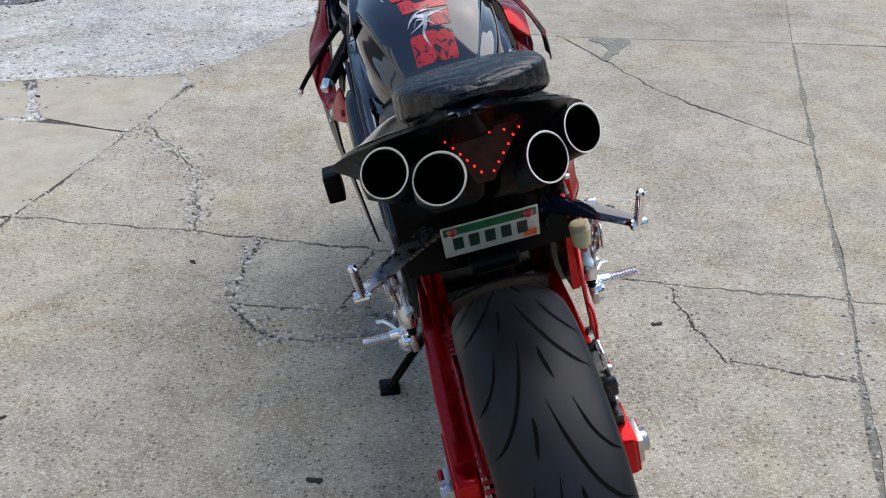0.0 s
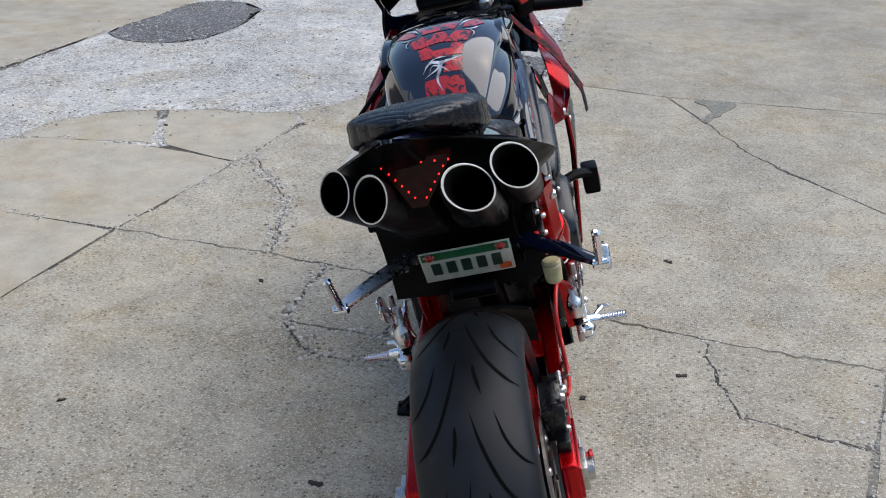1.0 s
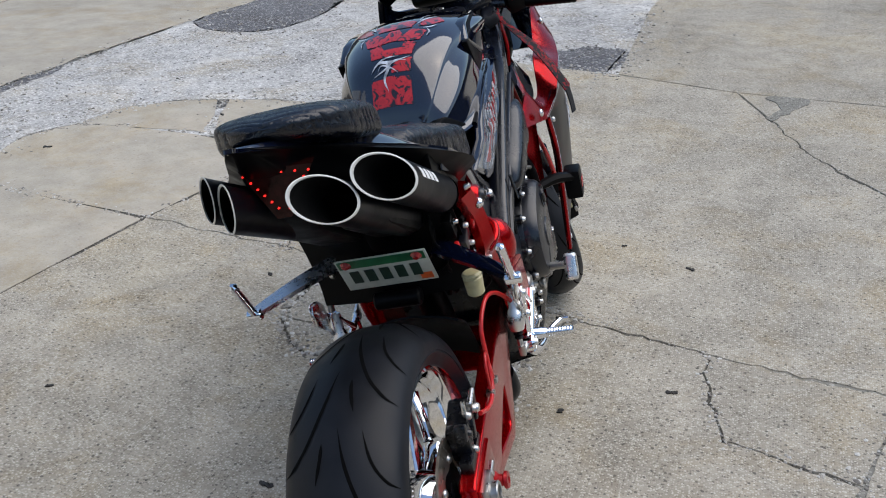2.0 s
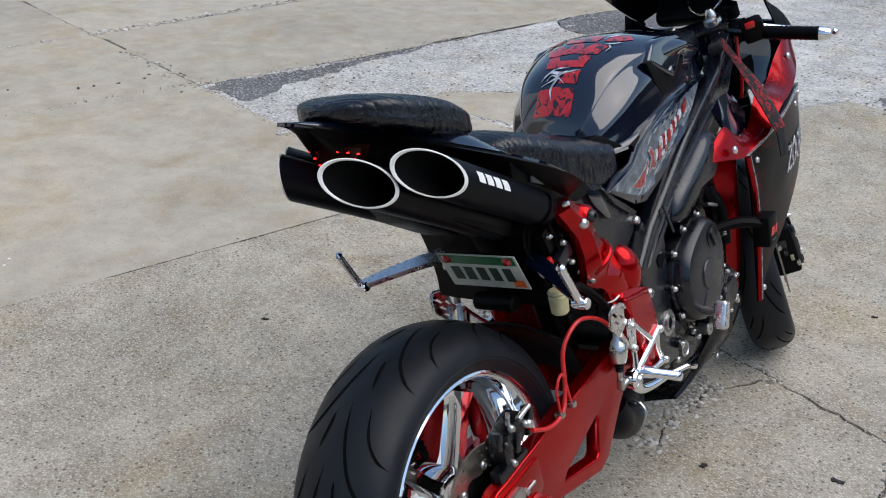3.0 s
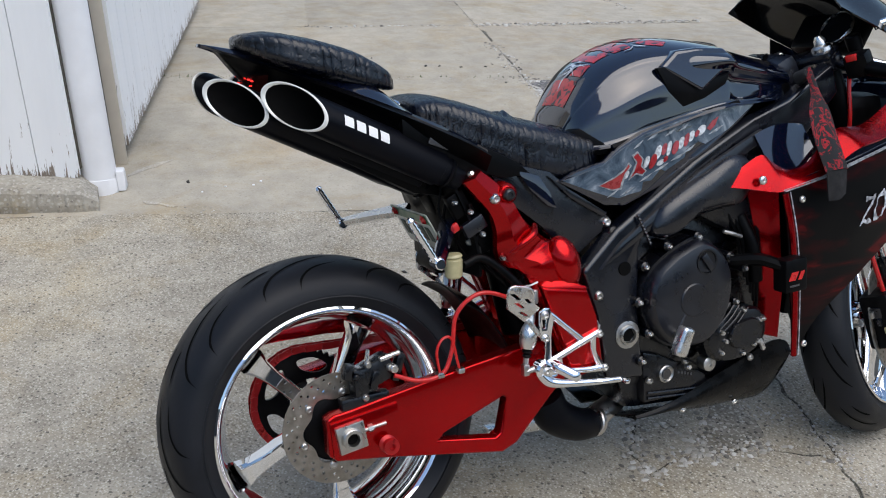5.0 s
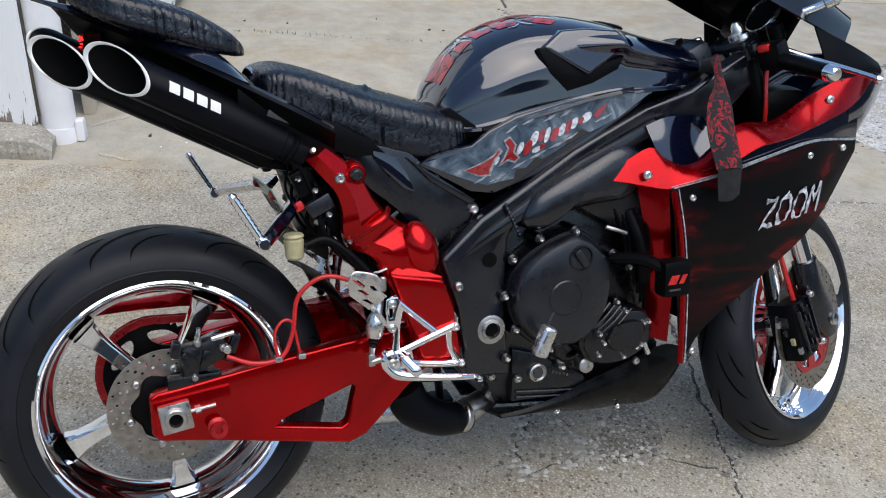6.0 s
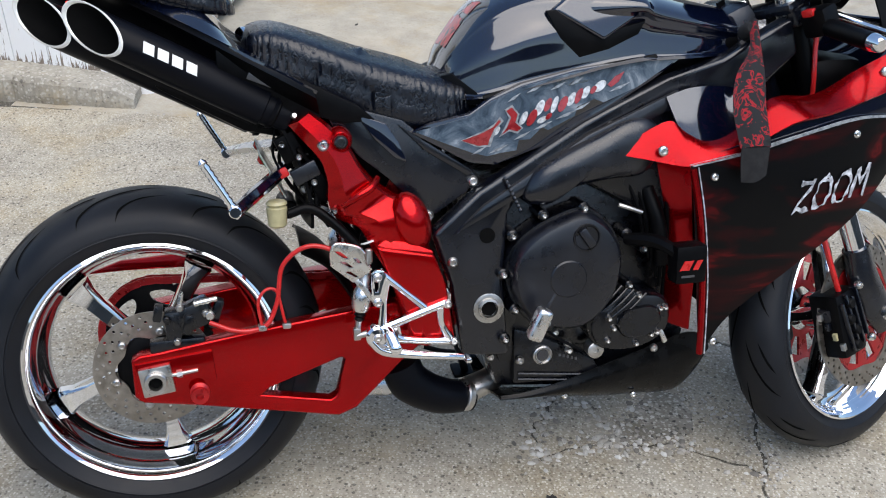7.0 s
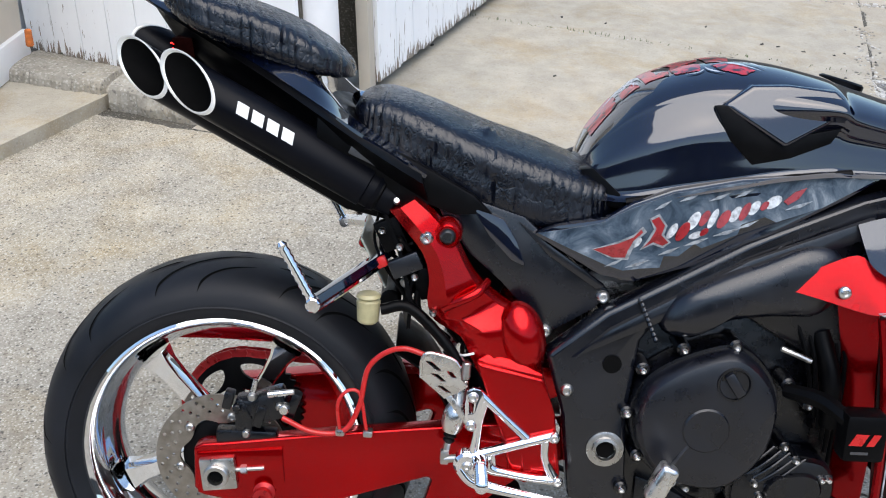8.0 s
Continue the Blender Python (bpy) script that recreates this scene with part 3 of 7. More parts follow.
worn_area("asphalt_patch", [(-2.85, 5.9), (-2.46, 5.71), (-2.15, 6.25), (-2.35, 6.95), (-2.75, 6.85)], -0.001, TAR, "dark smooth asphalt repair in the worn area")
worn_area("asphalt_patch", [(-0.56, 5.49), (-0.42, 5.72), (-0.08, 5.84), (0.0, 5.55), (-0.1, 5.34), (-0.34, 5.32)], -0.001, TAR, "small dark asphalt repair beside a slab edge")
worn_area("asphalt_patch", [(-3.34, 3.38), (-3.24, 3.8), (-3.17, 4.2), (-3.08, 4.9), (-3.06, 4.2), (-3.08, 3.8), (-2.98, 3.5), (-3.0, 3.33)], -0.0008, TAR, "dark asphalt strip along the tan slab", 0.07)
worn_area("asphalt_patch", [(0.72, 5.05), (0.83, 5.075), (0.95, 5.055), (0.88, 4.92), (0.80, 4.72), (0.755, 4.76), (0.80, 4.92)], 0.003, JOINT, "dirt filled corner where slabs have broken away", 0.03)

worn_area("rubble", [(-0.02, 2.50), (0.0, 2.575), (0.076, 2.57), (0.135, 2.52), (0.142, 2.45), (0.140, 2.39), (0.120, 2.36), (0.084, 2.42)], 0.0026, RUBBLE, "crumbled dark gravel where a slab corner has broken up", 0.03)

def spill(names, wide, z, label, mat):
    """A ragged band of gravel lying over a slab edge."""
    pts = [Vector((*P[n], 0)) for n in names.split()]
    side_a, side_b = [], []
    for i, p in enumerate(pts):
        d = (pts[min(i + 1, len(pts) - 1)] - pts[max(i - 1, 0)]).normalized()
        q = Vector((-d.y, d.x, 0)) * wide * (0.7 + 0.6 * abs(noise.noise(p * 5)))
        side_a.append((p.x + q.x, p.y + q.y))
        side_b.append((p.x - q.x, p.y - q.y))
    worn_area("worn_asphalt", side_a + side_b[::-1], z, mat, label, wide * 0.5)


spill("e5 e4 e3 e2", 0.05, 0.0016, "pale gravel spilled over the slab edge", ROUGH)
spill("d2 e1 e2", 0.04, 0.0036, "pale gravel spilled over the slab edge", ROUGH)

# ---- building ----
def board(x0, x1, base, top, gap, parent, seed):
    """An upright painted board; its lower end is worn uneven."""
    bm = bmesh.new()
    n = 6
    rnd = random.Random(seed)
    a, b = Vector(x0), Vector(x1)
    d = (b - a)
    out = Vector((d.y, -d.x, 0)).normalized() * 0.02
    lows = [rnd.uniform(0, 0.022) * rnd.random() for _ in range(n + 1)]
    bot = [a.lerp(b, gap + (1 - 2 * gap) * i / n) + Vector((0, 0, base + lows[i])) for i in range(n + 1)]
    tops = [a.lerp(b, gap + (1 - 2 * gap) * i / n) + Vector((0, 0, top)) for i in range(n + 1)]
    vf = [[bm.verts.new(p + out) for p in bot], [bm.verts.new(p + out) for p in tops]]
    vb = [[bm.verts.new(p) for p in bot], [bm.verts.new(p) for p in tops]]
    for g, flip in ((vf, 0), (vb, 1)):
        for i in range(n):
            q = (g[0][i], g[0][i + 1], g[1][i + 1], g[1][i])
            bm.faces.new(q[::-1] if flip else q)
    for r in (0, 1):
        for i in range(n):
            bm.faces.new((vf[r][i], vb[r][i], vb[r][i + 1], vf[r][i + 1]))
    for i in (0, n):
        bm.faces.new((vf[0][i], vf[1][i], vb[1][i], vb[0][i]))
    return part("board", bm, SIDING, parent, flat=True)


def boarded_wall(name, start, end, base, top, width, label, seed):
    a, b = Vector((*start, 0)), Vector((*end, 0))
    d = b - a
    out = Vector((d.y, -d.x, 0)).normalized()
    bm = bmesh.new()
    c = (a + b) / 2 - out * 0.08
    block(c + Vector((0, 0, (base + top) / 2 + 0.02)), (d.length, 0.15, top - base - 0.04), 0.0, Matrix.Rotation(math.atan2(d.y, d.x), 4, "Z"), bm)
    wall = tagged(part(name, bm, DIRT, None, label, flat=True), "", "wall", kind="structure")
    n = max(1, round(d.length / width))
    for i in range(n):
        board(a.lerp(b, i / n), a.lerp(b, (i + 1) / n), base, top, 0.012, wall, seed * 100 + i)
    return wall


WALL_X = -2.2
east = boarded_wall("wall_east", (-2.43, -0.40), (-2.03, 0.93), 0.075, 2.6, 0.15, "white painted vertical board wall, paint peeling low down", 1)
north = boarded_wall("wall_north", (WALL_X - 0.30, 1.10), (-5.9, 1.74), 0.05, 2.6, 0.2, "white painted board wall with peeling lower edge", 2)
pipe = thing("downpipe", "thick white painted round pipe standing at the building corner", "pipe")
part("pipe", drum((-2.10, 0.99, 0.0), (-2.10, 0.99, 2.6), 0.070, 0.070, 32), PIPEWHITE, pipe)
collar = lathe([(0.0, 0.076), (0.052, 0.075), (0.062, 0.072), (0.062, 0.068), (0.0, 0.068)], 32, (-2.10, 0.99, 0.0), (0, 0, 1))
lug = block((-2.085, 1.072, 0.045), (0.06, 0.036, 0.085), 0.010)
for bm_ in (collar, lug):
    for v in bm_.verts:
        v.co += Vector((noise.noise(v.co * 40), noise.noise(v.co * 40 + Vector((5, 0, 0))), 0)) * 0.005
part("collar", collar, PIPEWHITE, pipe, "rough white painted collar at the pipe's foot")
part("foot", lug, PIPEWHITE, pipe, "chipped white painted lug")
corner = thing("corner_post", "weathered tan post between the pipe and the board wall", "post")
part("post", block((WALL_X - 0.24, 1.08, 1.3), (0.10, 0.05, 2.6), 0.004), TANWALL, corner)


def lean(ob):
    """The building stands plumb on a yard that falls away, so it leans against the paving."""
    for v in ob.data.vertices if ob.data else ():
        v.co.y -= 0.058 * v.co.z
    for c in ob.children:
        lean(c)


for ob in (east, north, pipe, corner):
    lean(ob)


def kerb_mesh():
    bm = bmesh.new()
    rings = []
    n = 132
    for i in range(n + 1):
        y = -0.36 + 1.34 * i / n
        f = -2.01 + 0.15 * (y - 0.12) / 0.86 if y > 0.12 else -2.01 + 0.12 * (y - 0.12)
        e = Vector((f, y, 0))
        r = 0.016 * noise.noise(e * 11) + 0.010 * noise.noise(e * 38) + 0.005 * noise.noise(e * 90)
        h = 0.108 - 0.012 * max(0, noise.noise(e * 6)) - 0.020 * max(0, (y - 0.5) / 0.46) - 0.040 * max(0, (y - 0.92) / 0.06)
        back = -2.37 + 0.3 * (y + 0.3)
        if abs(i - 47) < 2:
            r -= 0.030
            h -= 0.026
        top = 0.004 * noise.noise(e * 30)
        rings.append([(back - 0.1, y, -0.03), (back - 0.1, y, min(h, 0.07)), (f - 0.16, y, h - 0.003 + top), (f - 0.10, y, h - 0.002 + r * 0.2), (f - 0.05 + r * 0.3, y, h - 0.002 - top), (f - 0.014 + r, y, h - 0.006), (f - 0.002 + r * 0.9, y, h * 0.78), (f + 0.004 + r * 1.2, y, h * 0.32 + top), (f - 0.006 + r * 0.4, y, -0.03)])
    skin(bm, rings, True, True)
    return bm


tagged(part("kerb", kerb_mesh(), KERB, None, "crumbling concrete kerb along the foot of the white wall", flat=True), "", "kerb", kind="structure")
for pts in ([(-2.40, 1.29), (-2.33, 1.225), (-2.26, 1.135), (-2.235, 1.11), (-2.27, 1.12), (-2.34, 1.19)], [(-1.94, 1.15), (-1.895, 1.205), (-1.85, 1.275), (-1.845, 1.25), (-1.88, 1.19), (-1.915, 1.15)]):
    worn_area("scrape", pts, 0.0032, CHALK, "pale scraped streak on the tan slab near the pipe", 0.022)
step = bmesh.new()
ring = [(-1.2, -0.06), (-2.0, 0.115), (-2.06, 0.115), (-2.10, -0.5), (-1.2, -0.6)]
skin(step, [[(x, y, -0.03) for x, y in ring], [(x, y, 0.055) for x, y in ring]], True, True)
chamfer(step, 0.008)
tagged(part("door_step", step, TAN, None, "low worn concrete step before the door", 40), "", "step", kind="structure")
door = bmesh.new()
block((-1.85, -0.33, 0.99), (0.9, 0.05, 1.86), 0.004, Matrix.Rotation(radians(8), 4, "Z"), door)
door_ob = tagged(part("door_1", door, TANWALL, None, "tan painted door with a white bottom rail", 30), "", "door", kind="structure")
part("bottom_rail", block((-1.85, -0.32, 0.13), (0.91, 0.075, 0.14), 0.006, Matrix.Rotation(radians(8), 4, "Z")), PIPEWHITE, door_ob, "white bottom rail")
part("door_stop", drum((-2.21, -0.29, 0.16), (-2.21, -0.29, 0.23), 0.016, 0.014, 14, 0.004), RUST, door_ob, "orange rusted stop")
tagged(part("wall_south", block((-2.36, -1.2, 1.3), (0.25, 1.5, 2.6), 0.0), SIDING, None, "white painted building wall", flat=True), "", "wall", kind="structure")


def far_wall(name, centre, size, label):
    """Plain walls added out of view to close the place; they darken the horizon in reflections."""
    tagged(part(name, block(centre, size, 0.0), BACKDROP, None, label, flat=True), "", "wall", kind="structure")


far_wall("wall_yard_east", (10.5, 3, 1.3), (0.4, 26, 2.6), "unseen dark wall added to dim low reflections")
far_wall("wall_yard_south", (3.5, -8.5, 1.3), (15, 0.4, 2.6), "unseen dark wall added to dim low reflections")
far_wall("wall_yard_north", (0, 17, 1.3), (34, 0.4, 2.6), "unseen dark wall added to dim low reflections")
far_wall("wall_yard_west", (-15, 6, 1.3), (0.4, 24, 2.6), "unseen dark wall added to dim low reflections")

# ---- the motorcycle: x right, y forward, z up from the rear contact ----
bike = thing("motorcycle", "black and candy red sport motorcycle leaning on its side stand", "motorcycle",
             pose(0.2, 1.413, 0.302, 0, 0, 8.3) @ pose(0, 0, 0, 0, -12.5, 0) @ Matrix.Translation((0, 0, -0.309)))


def holder(name, m, parent=bike):
    ob = new(name)
    ob.parent = parent
    ob.matrix_local = m
    return ob


def tyre_mesh(R, half, rim, seg=96):
    prof = []
    for k in range(17):
        a = math.pi * (k / 16 - 0.5)
        x = half * math.sin(a)
        r = R - (R - rim) * 0.62 * (1 - max(0.0, math.cos(a)) ** 0.9) if k not in (0, 16) else rim + (R - rim) * 0.36
        prof.append((x, r))
    for r in ((0.985, 0.034), (1.0, 0.031), (0.985, 0.028), (0.955, 0.025)):
        prof.append((half * r[0], rim + r[1]))
    prof.append((half * 0.8, rim + 0.001))
    prof.append((half * 0.74, rim - 0.006))
    prof.append((-half * 0.74, rim - 0.006))
    prof.append((-half * 0.8, rim + 0.001))
    for r in ((0.955, 0.025), (0.985, 0.028), (1.0, 0.031), (0.985, 0.034)):
        prof.append((-half * r[0], rim + r[1]))
    return lathe(prof, seg)


def tread_radius(x, R, half, rim):
    a = math.asin(max(-1, min(1, x / half)))
    return R - (R - rim) * 0.62 * (1 - max(0.0, math.cos(a)) ** 0.9)


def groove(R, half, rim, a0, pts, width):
    """A tread groove drawn as its shade: a flat near-black strip on the tread, tapering at both ends and following it.
    """
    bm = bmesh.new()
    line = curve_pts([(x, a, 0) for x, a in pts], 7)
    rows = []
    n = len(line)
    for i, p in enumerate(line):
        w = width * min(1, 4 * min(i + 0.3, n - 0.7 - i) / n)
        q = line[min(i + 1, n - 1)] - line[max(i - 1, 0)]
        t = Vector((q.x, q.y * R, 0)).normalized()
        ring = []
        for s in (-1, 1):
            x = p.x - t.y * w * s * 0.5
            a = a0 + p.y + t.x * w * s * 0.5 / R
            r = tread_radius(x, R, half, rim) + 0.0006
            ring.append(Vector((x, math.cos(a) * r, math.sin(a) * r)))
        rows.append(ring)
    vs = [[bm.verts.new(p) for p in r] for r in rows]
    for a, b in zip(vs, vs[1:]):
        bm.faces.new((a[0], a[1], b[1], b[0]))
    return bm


def rim_mesh(half, rim, seg=96):
    lip = rim + 0.009
    prof = [(-half, lip), (-half + 0.006, lip), (-half + 0.008, rim - 0.002), (-half * 0.55, rim - 0.016), (half * 0.55, rim - 0.016), (half - 0.008, rim - 0.002), (half - 0.006, lip), (half, lip),
            (half + 0.002, lip - 0.004), (half - 0.001, lip - 0.008), (half - 0.006, rim - 0.003), (half - 0.016, rim - 0.008), (half * 0.62, rim - 0.013), (half * 0.40, rim - 0.020), (half * 0.18, rim - 0.030), (-half * 0.1, rim - 0.034), (-half * 0.4, rim - 0.028), (-half + 0.016, rim - 0.012), (-half + 0.006, rim - 0.005), (-half + 0.001, lip - 0.008), (-half - 0.002, lip - 0.004)]
    return lathe(prof, seg)


def spoke(a, rim, hub, x0, w0, w1):
    """A cast spoke: a ridge-topped bar that widens to a Y foot at the rim."""
    rings = []
    c, s = math.cos(a), math.sin(a)
    for k, r in enumerate([hub * 0.8, hub + 0.02, (hub + rim) / 2, rim - 0.06, rim - 0.036]):
        w = [w0 * 1.5, w0, (w0 + w1) / 2 * 0.85, w1 * 0.85, w1 * 1.25][k]
        d = [0.030, 0.026, 0.024, 0.022, 0.024][k]
        ring = []
        for px, pw in ((d, 0.36), (d * 0.55, 0.5), (-d * 0.6, 0.5), (-d, 0.0), (-d * 0.6, -0.5), (d * 0.55, -0.5), (d, -0.36)):
            ring.append((x0 + px, c * r - s * pw * w, s * r + c * pw * w))
        rings.append(ring)
    bm = bmesh.new()
    skin(bm, rings, True, True)
    return chamfer(bm, 0.0025, 2, 25)


def disc_mesh(r0, r1, thick, x, holes=3, count=24, slots=True):
    """A brake disc with real drilled holes and a scalloped inner edge."""
    bm = bmesh.new()
    edges = []
    def loop(pts):
        vs = [bm.verts.new((x, *p)) for p in pts]
        edges.extend(bm.edges.new((a, b)) for a, b in zip(vs, vs[1:] + vs[:1]))
    loop([(r1 * math.cos(a), r1 * math.sin(a)) for a in (2 * math.pi * k / 96 for k in range(96))])
    loop([((r0 + 0.006 * math.cos(6 * a)) * math.cos(a), (r0 + 0.006 * math.cos(6 * a)) * math.sin(a)) for a in (2 * math.pi * k / 72 for k in range(72))])
    for k in range(count):
        for h in range(holes):
            a = 2 * math.pi * (k + h / holes) / count
            r = r0 + (r1 - r0) * (0.36 + 0.46 * h / max(1, holes - 1))
            loop([(r * math.cos(a) + 0.0032 * math.cos(b), r * math.sin(a) + 0.0032 * math.sin(b)) for b in (2 * math.pi * j / 7 for j in range(7))])
    bmesh.ops.triangle_fill(bm, use_beauty=True, use_dissolve=False, edges=edges)
    res = bmesh.ops.extrude_face_region(bm, geom=list(bm.faces))
    for g in res["geom"]:
        if isinstance(g, bmesh.types.BMVert):
            g.co.x -= thick
    return bm


# rear wheel
RW_R, RW_H, RW_RIM = 0.328, 0.103, 0.232
rear_wheel = holder("rear_wheel", Matrix.Translation((-0.008, 0.002, 0.317)) @ pose(0, 0, 0, 0, -1.5, 0))
tagged(rear_wheel, "chrome five-spoke rear wheel with a wide road tyre")
part("rim", rim_mesh(0.089, RW_RIM), CHROME, rear_wheel, "polished chrome rim", 60)
rear_tyre = part("tyre", tyre_mesh(RW_R, RW_H, RW_RIM), RUBBER, rear_wheel, "wide black road tyre with swept grooves", 50)
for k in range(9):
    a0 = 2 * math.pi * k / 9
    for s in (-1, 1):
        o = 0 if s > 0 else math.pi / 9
        part("groove", groove(RW_R, RW_H, RW_RIM, a0 + o, [(0.006 * s, 0.0), (0.020 * s, 0.20), (0.044 * s, 0.40), (0.072 * s, 0.52), (0.094 * s, 0.56)], 0.0060), GROOVE_SHADE, rear_tyre)
        part("groove", groove(RW_R, RW_H, RW_RIM, a0 + o, [(0.046 * s, 0.02), (0.060 * s, 0.18), (0.080 * s, 0.28), (0.098 * s, 0.32)], 0.0048), GROOVE_SHADE, rear_tyre)
        part("groove", groove(RW_R, RW_H, RW_RIM, a0 + o, [(0.030 * s, 0.62), (0.022 * s, 0.5), (0.020 * s, 0.42)], 0.0062), GROOVE_SHADE, rear_tyre)
for k in range(5):
    part("spoke", spoke(2 * math.pi * k / 5 + radians(61), RW_RIM, 0.055, 0.012, 0.030, 0.044), CHROME, rear_wheel, "", 30)
part("hub", lathe([(-0.075, 0.02), (-0.075, 0.045), (-0.05, 0.062), (0.03, 0.062), (0.065, 0.05), (0.085, 0.042), (0.085, 0.02)], 40), CHROME, rear_wheel)
part("brake_disc", disc_mesh(0.066, 0.112, 0.005, 0.102), DISC, rear_wheel, "drilled rear brake disc", 30)
part("disc_carrier", lathe([(0.088, 0.03), (0.098, 0.03), (0.098, 0.060), (0.094, 0.068), (0.088, 0.068)], 40), PLASTIC, rear_wheel)
for k in range(6):
    a = 2 * math.pi * k / 6 + 0.3
    part("disc_bolt", screw((0.101, 0.074 * math.cos(a), 0.074 * math.sin(a)), 0.009), STEEL, rear_wheel)


def sprocket():
    bm = bmesh.new()
    edges = []
    def loop(pts):
        vs = [bm.verts.new((-0.112, *p)) for p in pts]
        edges.extend(bm.edges.new((a, b)) for a, b in zip(vs, vs[1:] + vs[:1]))
    loop([((0.108 + 0.004 * math.cos(45 * a)) * math.cos(a), (0.108 + 0.004 * math.cos(45 * a)) * math.sin(a)) for a in (2 * math.pi * k / 180 for k in range(180))])
    loop([(0.04 * math.cos(a), 0.04 * math.sin(a)) for a in (2 * math.pi * k / 40 for k in range(40))])
    for k in range(5):
        a0 = 2 * math.pi * k / 5
        pts = [(0.088, a0 - 0.4), (0.093, a0), (0.088, a0 + 0.4), (0.07, a0 + 0.36), (0.06, a0), (0.07, a0 - 0.36)]
        loop([(p.x, p.y) for p in curve_pts([(r * math.cos(a), r * math.sin(a), 0) for r, a in pts], 4, True)])
    bmesh.ops.triangle_fill(bm, use_beauty=True, use_dissolve=False, edges=edges)
    res = bmesh.ops.extrude_face_region(bm, geom=list(bm.faces))
    for g in res["geom"]:
        if isinstance(g, bmesh.types.BMVert):
            g.co.x += 0.007
    return bm


part("sprocket", sprocket(), PLASTIC, rear_wheel, "black sprocket with lightening holes", 30)


def chain():
    """Link plates and rollers round the sprocket and along both runs."""
    line = []
    for k in range(26):
        a = radians(78 + (360 - 2 * 84) * k / 25 + 4)
        line.append(Vector((0, 0.112 * math.cos(a), 0.112 * math.sin(a))))
    top, bot = Vector((0, 0.60, 0.075)), Vector((0, 0.60, 0.0))
    first, last = line[0].copy(), line[-1].copy()
    line = [top.lerp(first, i / 30) for i in range(30)] + line + [last.lerp(bot, i / 30) for i in range(1, 31)]
    bm = bmesh.new()
    for i, (a, b) in enumerate(zip(line, line[1:])):
        d = b - a
        m = Matrix.Rotation(math.atan2(d.z, d.y), 4, "X")
        w = 0.009 if i % 2 else 0.0065
        for s in (-1, 1):
            own = bmesh.new()
            bmesh.ops.create_cube(own, size=1)
            bmesh.ops.scale(own, vec=(0.002, d.length * 1.25, 0.015), verts=own.verts)
            bmesh.ops.transform(own, matrix=Matrix.Translation((a + b) / 2 + Vector((s * w - 0.112, 0, 0))) @ m, verts=own.verts)
            merge(bm, own)
        drum(a + Vector((-0.122, 0, 0)), a + Vector((-0.102, 0, 0)), 0.0045, seg=8, bm=bm)
    return bm


part("chain_guard", plate([(-0.13, 0.135), (-0.06, 0.158), (0.06, 0.164), (0.20, 0.150), (0.20, 0.118), (0.06, 0.134), (-0.05, 0.137)], -0.105, 0.012, 0.003), RED, rear_wheel, "candy red chain guard")
part("chain", chain(), RED_DULL, rear_wheel, "red drive chain", 30)

# swingarm
SW_OUT = [(-0.035, 0.358), (-0.02, 0.366), (0.015, 0.369), (0.185, 0.393), (0.372, 0.414), (0.53, 0.43), (0.60, 0.42), (0.60, 0.37), (0.52, 0.34), (0.467, 0.297), (0.375, 0.212), (0.340, 0.200), (0.066, 0.257), (-0.02, 0.272), (-0.035, 0.285)]
SW_CUT = [(0.195, 0.262), (0.21, 0.275), (0.350, 0.322), (0.358, 0.316), (0.338, 0.243), (0.325, 0.236)]
swingarm = part("swingarm", plate(SW_OUT, lambda y, z: 0.142 - 0.03 * max(0, y - 0.3), 0.032, 0.011, (SW_CUT,), seg=3), RED_CAST, bike, "candy red aluminium swingarm")
part("arm", plate(SW_OUT, lambda y, z: 0.178 - 0.08 * max(0, y - 0.3), 0.046, 0.011, (SW_CUT,), side=-1, seg=3), RED_CAST, swingarm)
part("cross_brace", block((0.0, 0.44, 0.37), (0.23, 0.05, 0.09), 0.012), RED_CAST, swingarm)
part("arm_cap", plate([(-0.03, 0.352), (0.11, 0.366), (0.115, 0.305), (0.07, 0.262), (-0.028, 0.28)], 0.148, 0.01, 0.003), RED_CAST, swingarm)
part("arm_cap", plate([(-0.03, 0.352), (0.11, 0.366), (0.115, 0.305), (0.07, 0.262), (-0.028, 0.28)], 0.183, 0.01, 0.003, side=-1), RED_CAST, swingarm)
